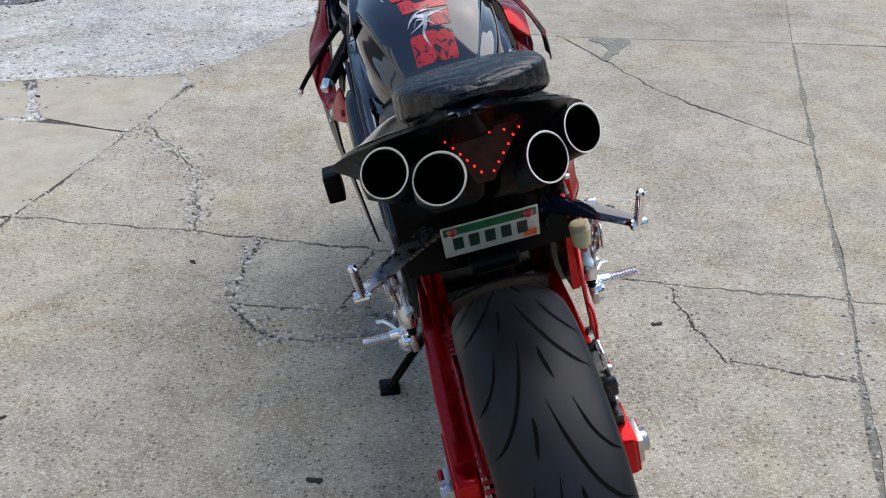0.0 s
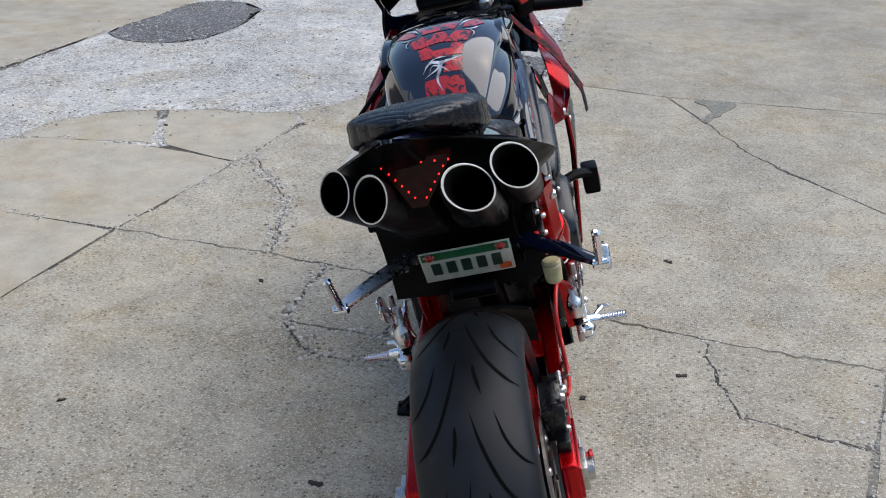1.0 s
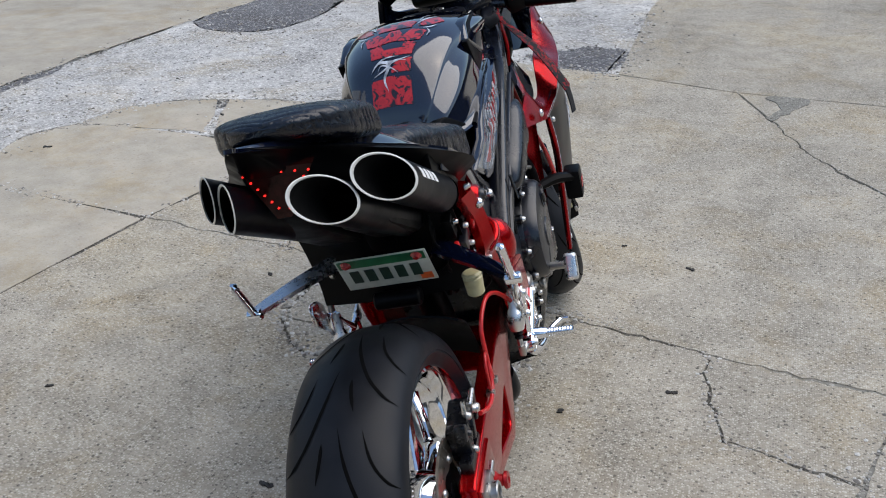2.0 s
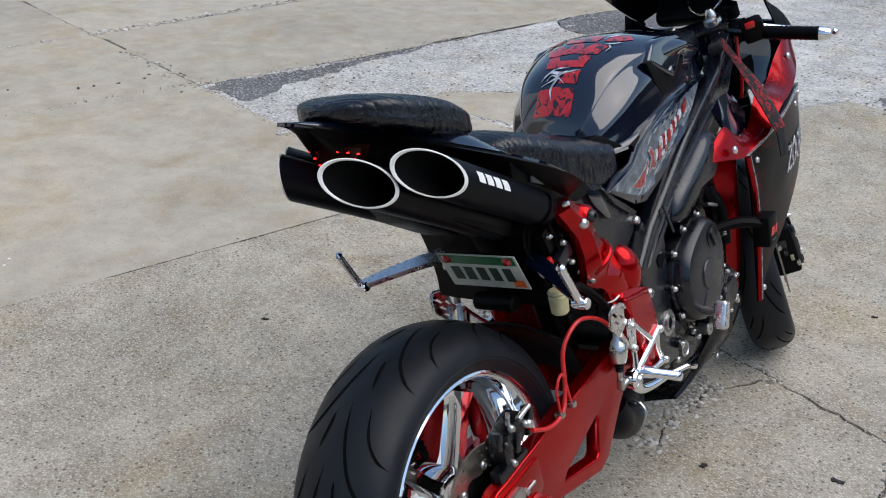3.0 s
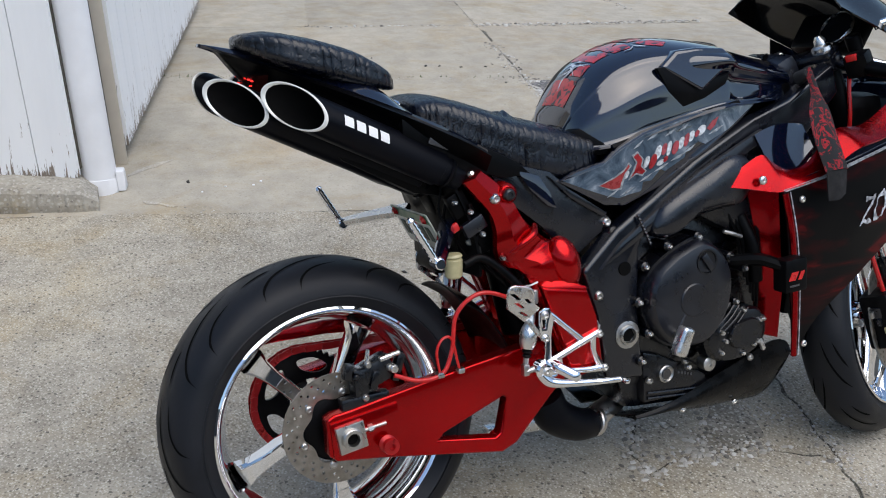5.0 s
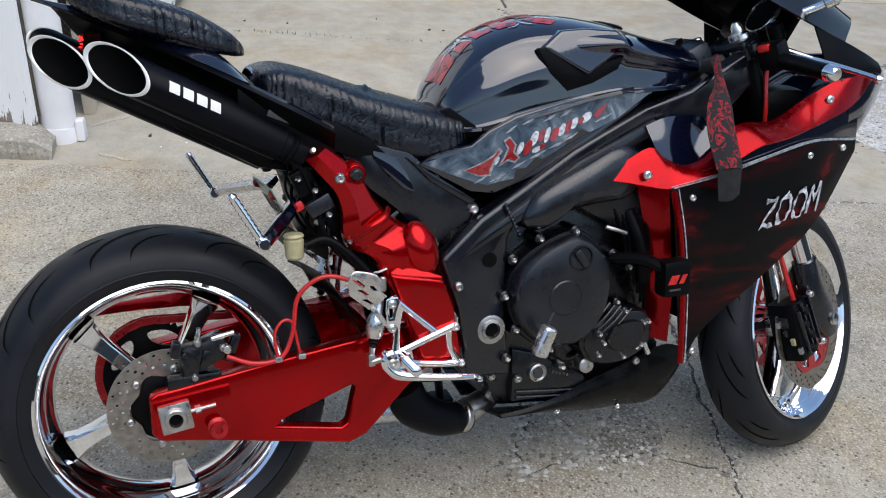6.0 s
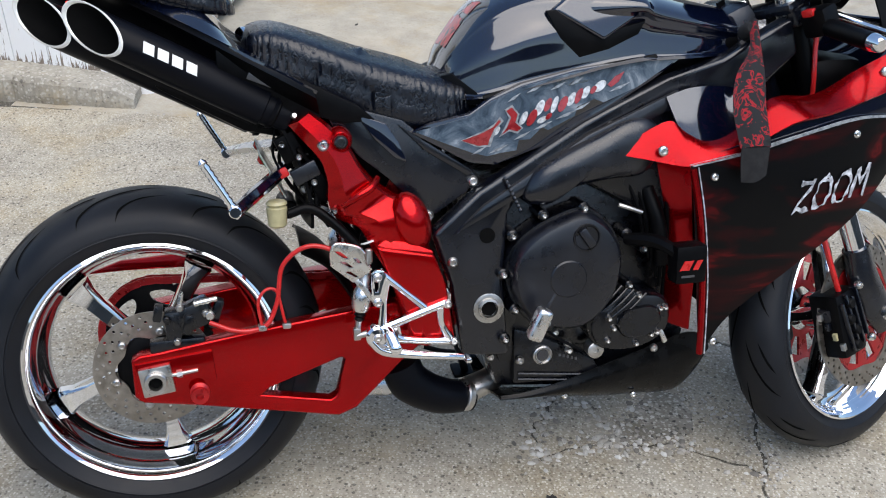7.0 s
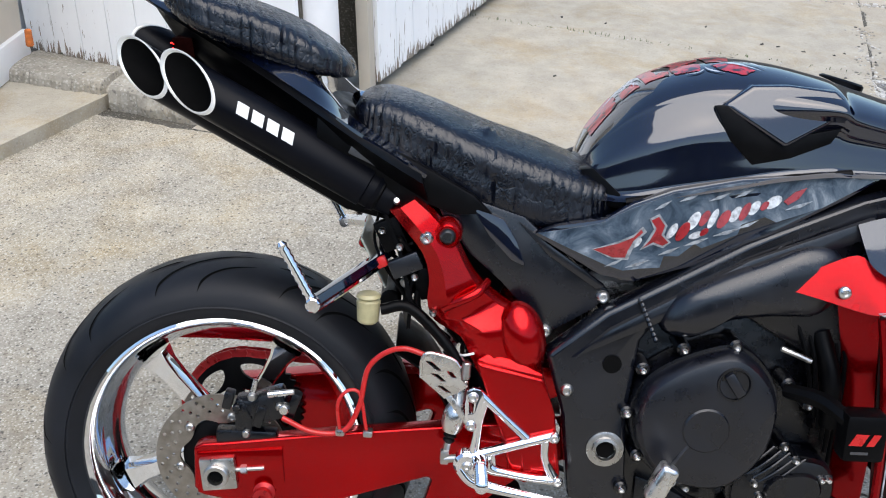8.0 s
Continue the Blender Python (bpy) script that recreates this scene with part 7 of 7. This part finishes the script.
# fork and yokes: the frame's z runs up the legs, its x along the steered axle
WC = Vector((0.065, 1.452, 0.275))
FZ = Vector((-0.0625, -0.234, 0.676)).normalized()
FX = (STEER @ Vector((1, 0, 0))).normalized()
FX = (FX - FZ * FX.dot(FZ)).normalized()
FY = FZ.cross(FX)
FK = Matrix.Translation(WC) @ Matrix((FX, FY, FZ)).transposed().to_4x4()
fork = holder("fork", FK)
tagged(fork, "black front fork with radial calipers")
UP = Vector((0, 0, 1))
for s in (1, -1):
    base = Vector((s * 0.108, 0.0, 0.0))
    part("fork_tube", drum(base + UP * 0.14, base + UP * 0.30, 0.0215, 0.0215, 24), CHROME, fork, "chrome inner fork tube")
    part("fork_upper", drum(base + UP * 0.27, base + UP * 0.70, 0.0265, 0.0265, 24, 0.003), PLASTIC, fork)
    part("dust_seal", drum(base + UP * 0.255, base + UP * 0.29, 0.031, 0.030, 24, 0.004), PLASTIC, fork)
    part("cap_ring", drum(base + UP * 0.655, base + UP * 0.688, 0.0285, 0.0285, 24, 0.002), ALLOY, fork)
    part("fork_cap", lathe([(0, 0.024), (0.010, 0.023), (0.014, 0.014), (0.026, 0.013), (0.036, 0.007), (0.038, 0.0005)], 20, base + UP * 0.70, UP, closed=False), ALLOY, fork, "bright fork cap")
    part("fork_foot", loft([[(base + UP * h + Vector((a * w, b * d + o, 0))) for a, b in ((1, 0), (0.7, 0.7), (0, 1), (-0.7, 0.7), (-1, 0), (-0.7, -0.7), (0, -1), (0.7, -0.7))] for h, w, d, o in ((-0.045, 0.014, 0.03, 0.03), (0.0, 0.024, 0.042, 0.016), (0.08, 0.026, 0.042, 0.0), (0.16, 0.028, 0.028, 0.0))], 4, 3), SATIN, fork)
    part("axle_nut", lathe([(0, 0.008), (0, 0.017), (0.008, 0.016), (0.009, 0.009)], 20, base + Vector((s * 0.022, 0.016, 0)), (s, 0, 0), closed=False), STEEL, fork)
    cal = part("front_caliper", block(base + Vector((s * -0.018, -0.095, 0.035)), (0.070, 0.080, 0.140), 0.012, Matrix.Rotation(radians(-8), 4, "X")), PLASTIC, fork, "black radial brake caliper")
    for k in range(4):
        part("caliper_rib", block(base + Vector((s * 0.016, -0.118 + 0.018 * k, 0.035 + 0.012 * (k % 2))), (0.018, 0.006, 0.11), 0.002), SATIN, cal)
        part("pad_spring", block(base + Vector((s * (0.012 - 0.012 * k), -0.138, 0.0 + 0.022 * k)), (0.01, 0.01, 0.016), 0.002), (STEEL, AMBER, SATIN, STEEL)[k], cal)
        p = base + Vector((s * 0.014, -0.104 + 0.012 * (k % 2), -0.012 + 0.03 * k))
        part("piston_boss", drum(p, p + Vector((s * 0.014, 0, 0)), 0.013, 0.011, 14, 0.003), PLASTIC, cal)
    part("caliper_bridge", block(base + Vector((s * -0.018, -0.125, 0.035)), (0.03, 0.016, 0.09), 0.004), SATIN, cal)
    part("caliper_bolt", screw(base + Vector((s * 0.020, -0.052, 0.10)), 0.009, (s, 0, 0), 0.01), ALLOY, cal)
    part("caliper_bolt", screw(base + Vector((s * 0.020, -0.056, -0.02)), 0.009, (s, 0, 0), 0.01), ALLOY, cal)
    part("brake_line", tube([base + Vector((s * 0.0, -0.09, 0.10)), base + Vector((s * 0.0, -0.09, 0.20)), base + Vector((s * -0.01, -0.07, 0.32)), base + Vector((s * -0.02, -0.08, 0.50))], 0.006, 8, 5), HOSE, fork, "red brake line")
yoke_at = UP * 0.69
part("top_yoke", block(yoke_at, (0.27, 0.075, 0.022), 0.010), SATIN, fork, "black top yoke")
part("yoke_nut", drum(yoke_at + Vector((0, 0.0, 0.01)), yoke_at + Vector((0, 0.0, 0.03)), 0.018, 0.016, 6, 0.002), ALLOY, fork)
part("lower_yoke", block(UP * 0.47, (0.27, 0.075, 0.03), 0.010), SATIN, fork)
part("ignition", drum(yoke_at + Vector((0, -0.06, -0.01)), yoke_at + Vector((0, -0.06, 0.02)), 0.02, 0.018, 18, 0.004), PLASTIC, fork)
part("key", block(yoke_at + Vector((0, -0.06, 0.035)), (0.006, 0.024, 0.03), 0.003), PLASTIC, fork)
grip_end = FK.inverted() @ Vector((0.367, 1.281, 0.900))
lever_tip = FK.inverted() @ Vector((0.356, 1.415, 0.880))
for s in (1, -1):
    r0 = Vector((s * 0.110, 0.006, 0.668))
    end = Vector((s * grip_end.x, grip_end.y, grip_end.z))
    tip = Vector((s * lever_tip.x, lever_tip.y, lever_tip.z))
    d = end - r0
    part("clip_on", drum(r0 - UP * 0.018, r0 + UP * 0.018, 0.034, 0.034, 22, 0.004), SATIN, fork)
    part("bar", drum(r0, end, 0.011, 0.011, 14), SATIN, fork)
    grip = part("grip", tube([r0 + d * (0.46 + 0.50 * k / 22) for k in range(23)], [0.0175 if k % 2 else 0.0160 for k in range(22)] + [0.016], 14, 1), PLASTIC, fork, "ribbed black rubber grip")
    part("bar_end", drum(end - d.normalized() * 0.012, end + d.normalized() * 0.018, 0.017, 0.014, 18, 0.004), CHROME, grip, "chrome bar end")
    part("switch_box", block(r0 + d * 0.36 + Vector((0, 0, 0.008)), (0.055, 0.05, 0.055), 0.012), PLASTIC, fork)
    part("switch", block(r0 + d * 0.34 + Vector((0, -0.024, 0.03)), (0.024, 0.014, 0.014), 0.003), HOSE, fork, "red switch")
    part("lever_perch", block(r0 + d * 0.25 + Vector((0, 0.03, 0.0)), (0.04, 0.045, 0.03), 0.008), SATIN, fork)
    part("hand_lever", tube([r0 + d * 0.28 + Vector((0, 0.055, 0)), r0.lerp(tip, 0.5) + Vector((0, 0.03, 0.0)), r0.lerp(tip, 0.85) + Vector((0, 0.012, 0)), tip], [0.009, 0.007, 0.006, 0.006], 10, 5), CHROME if s > 0 else PLASTIC, fork, "polished hand lever" if s > 0 else "black hand lever with a bright ball end")
    part("lever_ball", lathe([(-0.009, 0.0005), (-0.006, 0.007), (0, 0.010), (0.006, 0.007), (0.009, 0.0005)], 16, tip, (1, 0, 0), closed=False), CHROME, fork)
    part("line", tube([r0 + d * 0.2 + Vector((0, 0.04, 0)), r0 + d * 0.14 + Vector((0, 0.01, -0.06)), r0 + Vector((s * 0.02, -0.03, -0.14)), r0 + Vector((s * -0.02, -0.04, -0.25))], 0.005, 8, 6), HOSE, fork, "red line")
resv = r0 = Vector((0.16, 0.06, 0.665))
part("fluid_pot", drum(resv, resv + Vector((0, 0, 0.04)), 0.018, 0.019, 18, 0.004), PLASTIC, fork)

# dash, screen, mirrors
part("dash", block((0, 1.40, 0.985), (0.20, 0.05, 0.10), 0.018, Matrix.Rotation(radians(-35), 4, "X")), PLASTIC, bike, "black instrument panel")
part("dial_face", drum((0.045, 1.375, 0.995), (0.045, 1.368, 1.0), 0.043, 0.043, 32), PLASTIC, bike)
part("dial", lathe([(0, 0.046), (0.008, 0.046), (0.010, 0.044), (0.006, 0.0425)], 36, (0.045, 1.372, 1.0), (0, -0.82, 0.57)), ALLOY, bike, "round dial with a bright bezel")
part("windscreen", sheet([[(-0.185, 1.235, 1.055), (-0.10, 1.25, 1.115), (0, 1.265, 1.135), (0.10, 1.25, 1.115), (0.185, 1.235, 1.055)], [(-0.195, 1.36, 0.995), (-0.11, 1.41, 1.075), (0, 1.43, 1.10), (0.11, 1.41, 1.075), (0.195, 1.36, 0.995)], [(-0.195, 1.47, 0.945), (-0.11, 1.56, 0.99), (0, 1.60, 1.005), (0.11, 1.56, 0.99), (0.195, 1.47, 0.945)]], 7, 5, 0.004), SMOKE, bike, "dark smoked windscreen", 60)
for s in (1, -1):
    if s > 0:
        stalk = part("mirror_stem", tube([(0.165, 1.36, 1.005), (0.20, 1.405, 1.028), (0.245, 1.44, 1.058), (0.275, 1.45, 1.085)], [0.010, 0.008, 0.0075, 0.007], 12, 6), CHROME, bike, "polished mirror stem")
        part("stem_joint", drum((0.200, 1.403, 1.026), (0.220, 1.421, 1.040), 0.0125, 0.0125, 18, 0.003), ALLOY, stalk)
        continue
    arm = part("mirror_stem", tube([(s * 0.20, 1.50, 0.93), (s * 0.235, 1.47, 1.02), (s * 0.29, 1.43, 1.10)], [0.010, 0.008, 0.007], 10, 5), CHROME if s > 0 else PLASTIC, bike)
    if s < 0:
        part("mirror_shell", loft([[(s * (0.305 + 0.05 * t), 1.40 + 0.01 * t + dy, 1.108 + 0.015 * t + dz) for dy, dz in ((-0.012 * w, -0.026 * w), (-0.012 * w, 0.026 * w), (0.012 * w, 0.02 * w), (0.012 * w, -0.02 * w))] for t, w in ((-1.0, 0.35), (-0.5, 0.9), (0.6, 1.0), (1.5, 0.7), (1.8, 0.3))], 4, 4), MIRROR, arm, "tinted mirror")

# a bandana tied to the bar, hanging down over the red panel
band = thing("bandana", "black and red paisley bandana tied to the handlebar", "bandana", bike.matrix_world.copy())
strip = []
for k, (y, z, x) in enumerate(((1.165, 0.925, 0.15), (1.150, 0.875, 0.19), (1.118, 0.835, 0.236), (1.100, 0.785, 0.270), (1.099, 0.715, 0.305))):
    w = (0.006, 0.010, 0.027, 0.032, 0.029)[k]
    strip.append([(x + 0.003 * math.sin(3 * k), y - w, z), (x + 0.009, y, z + 0.004), (x + 0.002, y + w, z)])
part("cloth", sheet(strip, 6, 5, 0.003), BANDANA, band, "paisley printed cloth")
tail_strip = []
for k, (y, z, x) in enumerate(((1.100, 0.72, 0.304), (1.097, 0.69, 0.308), (1.096, 0.654, 0.310))):
    w = (0.028, 0.027, 0.024)[k]
    tail_strip.append([(x, y - w, z), (x + 0.006, y, z), (x, y + w, z + 0.01)])
part("hem", sheet(tail_strip, 5, 5, 0.003), CLOTH_BLACK, band, "plain black end of the cloth")
part("knot", drum((0.13, 1.16, 0.90), (0.165, 1.155, 0.915), 0.016, 0.013, 12, 0.005), CLOTH_BLACK, band)

# ---- grit, leaf scraps and weeds ----
def stone(bm, p, r, rnd):
    m = Matrix.Translation(p) @ Matrix.Rotation(rnd.uniform(0, 6), 4, "Z") @ Matrix.Diagonal((r * rnd.uniform(0.7, 1.3), r * rnd.uniform(0.7, 1.2), r * rnd.uniform(0.4, 0.8), 1))
    own = bmesh.new()
    bmesh.ops.create_icosphere(own, subdivisions=1, radius=1)
    for v in own.verts:
        v.co *= rnd.uniform(0.75, 1.2)
    bmesh.ops.transform(own, matrix=m, verts=own.verts)
    me_v = [bm.verts.new(v.co) for v in own.verts]
    own.verts.index_update()
    for f in own.faces:
        bm.faces.new([me_v[v.index] for v in f.verts])
    own.free()


def joint_fill(names, wide, z):
    """Dirt lying in a wide joint, a little below the slabs."""
    bm = bmesh.new()
    pts = [Vector((*P[n], z)) for n in names.split()]
    rows = []
    for i, p in enumerate(pts):
        d = (pts[min(i + 1, len(pts) - 1)] - pts[max(i - 1, 0)]).normalized()
        q = Vector((-d.y, d.x, 0)) * wide
        rows.append([p - q - Vector((0, 0, 0.01)), p - q, p + q, p + q - Vector((0, 0, 0.01))])
    skin(bm, rows, True, True)
    part("joint_dirt", bm, JOINT, pavement, "grey-green dirt in a slab joint", flat=True)


joint_fill("r0 r1 r2 r3 r4 r5 r6", 0.02, -0.0022)
joint_fill("h2 h3 r4 h4", 0.02, -0.0024)
joint_fill("b5 b6 b7 b8", 0.02, -0.0026)
grit = bmesh.new()
rnd = random.Random(11)
for x0, y0, x1, y1, w, n, rmax in ((-5.05, 2.3, -4.89, 3.58, 0.016, 130, 0.012), (-4.89, 3.58, -4.82, 4.21, 0.022, 170, 0.018), (-4.82, 4.21, -4.76, 5.3, 0.022, 210, 0.016), (-6.55, 5.43, -5.95, 5.22, 0.03, 60, 0.012), (-5.95, 5.22, -5.68, 5.01, 0.03, 70, 0.014), (-5.68, 5.01, -5.20, 4.96, 0.025, 70, 0.012), (-4.3, 3.47, -3.36, 3.35, 0.035, 160, 0.012), (0.02, 2.53, 0.13, 2.39, 0.034, 240, 0.009), (0.0, 2.56, 0.09, 2.72, 0.03, 220, 0.006), (0.10, 2.735, 0.40, 2.70, 0.022, 260, 0.005), (0.0, 2.34, 0.11, 2.40, 0.012, 50, 0.010), (-0.60, 2.45, -0.1, 2.36, 0.05, 90, 0.008), (0.72, 2.2, 0.68, 2.4, 0.02, 30, 0.006), (-1.2, 3.8, -0.85, 3.2, 0.05, 60, 0.008), (-3.2, 3.6, -1.4, 4.6, 0.35, 160, 0.010), (-0.6, 5.6, 0.0, 6.2, 0.3, 90, 0.012)):
    for k in range(n):
        t = rnd.random()
        x, y = x0 + (x1 - x0) * t + rnd.gauss(0, w), y0 + (y1 - y0) * t + rnd.gauss(0, w)
        r = rmax * rnd.uniform(0.25, 1) ** 1.5
        stone(grit, (x, y, r * 0.15 - 0.001), r, rnd)
for cx, cy, ra, rb, n, w, rmax in ((-2.5, 6.32, 0.33, 0.62, 320, 0.09, 0.011), (-0.3, 5.56, 0.28, 0.24, 220, 0.06, 0.009), (-1.5, 5.5, 0.9, 0.8, 500, 0.6, 0.009), (-2.9, 3.75, 0.25, 0.35, 260, 0.18, 0.008)):
    for k in range(n):
        a = rnd.uniform(0, 2 * math.pi)
        x, y = cx + ra * math.cos(a) + rnd.gauss(0, w), cy + rb * math.sin(a) + rnd.gauss(0, w)
        if y > 4.62 or x < -2.62:
            r = rmax * rnd.uniform(0.25, 1) ** 1.6
            stone(grit, (x, y, r * 0.1), r, rnd)
crack_rnd = random.Random(5)
for run_, dens, sd, rmax in (("a4 b1 b2 b3 b4 b5", 60, 0.010, 0.005), ("a4 d1 d2 d3", 110, 0.016, 0.007), ("a4 a5 a6 a7", 110, 0.018, 0.007), ("a5 c1 c2 b1", 500, 0.024, 0.008), ("d2 e1 e2 e3 e4 e5 a7", 170, 0.04, 0.009), ("e2 e6 e4", 150, 0.018, 0.007), ("b2 u1 u2 u3 u4 u5 u6 u1", 240, 0.020, 0.008), ("b3 u6", 100, 0.014, 0.006), ("b5 k1 k2 r2", 110, 0.012, 0.006), ("u4 u7 u9 u8 u0 b4", 260, 0.022, 0.009), ("t1 t2 t3 r3", 50, 0.012, 0.005), ("a1 a2 a3 a4", 40, 0.012, 0.005), ("d3 d4 d5", 40, 0.014, 0.006), ("d3 f1", 40, 0.012, 0.006), ("d3 g1 g2", 140, 0.04, 0.008), ("h1 h2 w1 w2", 90, 0.05, 0.010), ("r1 r2 b6 r3", 60, 0.012, 0.005), ("r2 b6", 70, 0.03, 0.008)):
    names_ = run_.split()
    for a_, b_ in zip(names_, names_[1:]):
        line_ = jagged(a_, b_)
        for k in range(int(2.4 * dens * sum((q - p).length for p, q in zip(line_, line_[1:])))):
            p = line_[crack_rnd.randrange(len(line_))]
            x, y = p.x + crack_rnd.gauss(0, sd), p.y + crack_rnd.gauss(0, sd)
            # crumbs gather in clumps
            if noise.noise(Vector((x * 7, y * 7, 0))) < crack_rnd.uniform(-0.6, 0.15):
                continue
            r = rmax * 1.15 * crack_rnd.uniform(0.25, 1) ** 1.4
            stone(grit, (x, y, r * 0.1 - 0.001), r, crack_rnd)
tagged(part("grit", grit, CRUMBS, None, "loose stones and crumbs along the broken slab edges", flat=True), "", "grit", kind="stuff")


def leaf_scrap(x, y, size, turn):
    bm = bmesh.new()
    n = 14
    top = []
    for k in range(n):
        a = 2 * math.pi * k / n
        r = size * (0.75 + 0.35 * math.sin(2 * a + turn) + 0.15 * math.sin(5 * a))
        top.append(Vector((x + r * math.cos(a), y + r * 0.75 * math.sin(a), 0.0035 + 0.002 * math.sin(3 * a))))
    skin(bm, [[p - Vector((0, 0, 0.0035)) for p in top], top], True, True)
    tagged(part("leaf_scrap", bm, DARKLEAF, None, "dark flattened leaf scrap on the concrete", flat=True), "", "leaf", "leaf scraps on the concrete")


for x, y, sz, tn in ((-1.05, 1.95, 0.012, 0), (0.585, 2.37, 0.015, 1), (-0.28, 1.73, 0.018, 2), (0.565, 3.11, 0.016, 3), (-0.76, 2.72, 0.014, 4), (0.32, 2.21, 0.014, 5), (-2.11, 1.33, 0.015, 1.5), (-3.26, 0.92 + 0.3, 0.014, 2.5), (-2.3, 3.6, 0.02, 0.7), (-1.75, 4.2, 0.016, 3.6), (0.33, 3.23, 0.010, 0.2), (-4.0, 1.82, 0.014, 1), (-3.95, 2.06, 0.012, 2), (-3.81, 2.87, 0.016, 3), (-3.79, 2.95, 0.013, 4), (-3.74, 3.07, 0.014, 5), (-3.72, 3.22, 0.010, 6), (-3.77, 3.28, 0.010, 0.5), (-3.66, 3.41, 0.010, 1.3), (-4.06, 2.6, 0.010, 2.2), (-2.96, 1.84, 0.011, 3.1)):
    leaf_scrap(x, y, sz, tn)
flake_rnd = random.Random(21)
for k in range(4):
    fb = bmesh.new()
    cx, cy, r = -1.98 + flake_rnd.uniform(-0.08, 0.16), 1.22 + flake_rnd.uniform(-0.08, 0.4), flake_rnd.uniform(0.003, 0.007)
    ring_ = [Vector((cx + r * flake_rnd.uniform(0.6, 1.2) * math.cos(a), cy + r * flake_rnd.uniform(0.6, 1.2) * math.sin(a), 0.003)) for a in (2 * math.pi * q / 7 for q in range(7))]
    skin(fb, [[p - Vector((0, 0, 0.003)) for p in ring_], ring_], True, True)
    tagged(part("paint_flake", fb, PIPEWHITE, None, "white paint flake fallen on the concrete", flat=True), "", "paint flake", "paint flakes by the pipe")
weeds = bmesh.new()
for k in range(150):
    t = rnd.random()
    x, y = -3.88 + 0.5 * (t ** 2) * 0.9, 1.25 + 2.1 * t ** 2
    h, a = rnd.uniform(0.006, 0.02), rnd.uniform(0, 6.28)
    p = Vector((x + rnd.gauss(0, 0.012), y + rnd.gauss(0, 0.01), -0.004))
    d = Vector((math.cos(a), math.sin(a), 0))
    q = [p - d * 0.002, p + d * 0.002, p + d * 0.004 + Vector((0, 0, h)), p + d * 0.001 + Vector((0, 0, h))]
    weeds.faces.new([weeds.verts.new(v) for v in q])
tagged(part("weeds", weeds, WEED, None, "tiny green weeds growing in a slab joint", flat=True), "", "weeds", kind="stuff")

# ---- pavement slabs ----
for i, (mat_, names_) in enumerate(SLABS):
    slab(mat_, names_.split(), i)
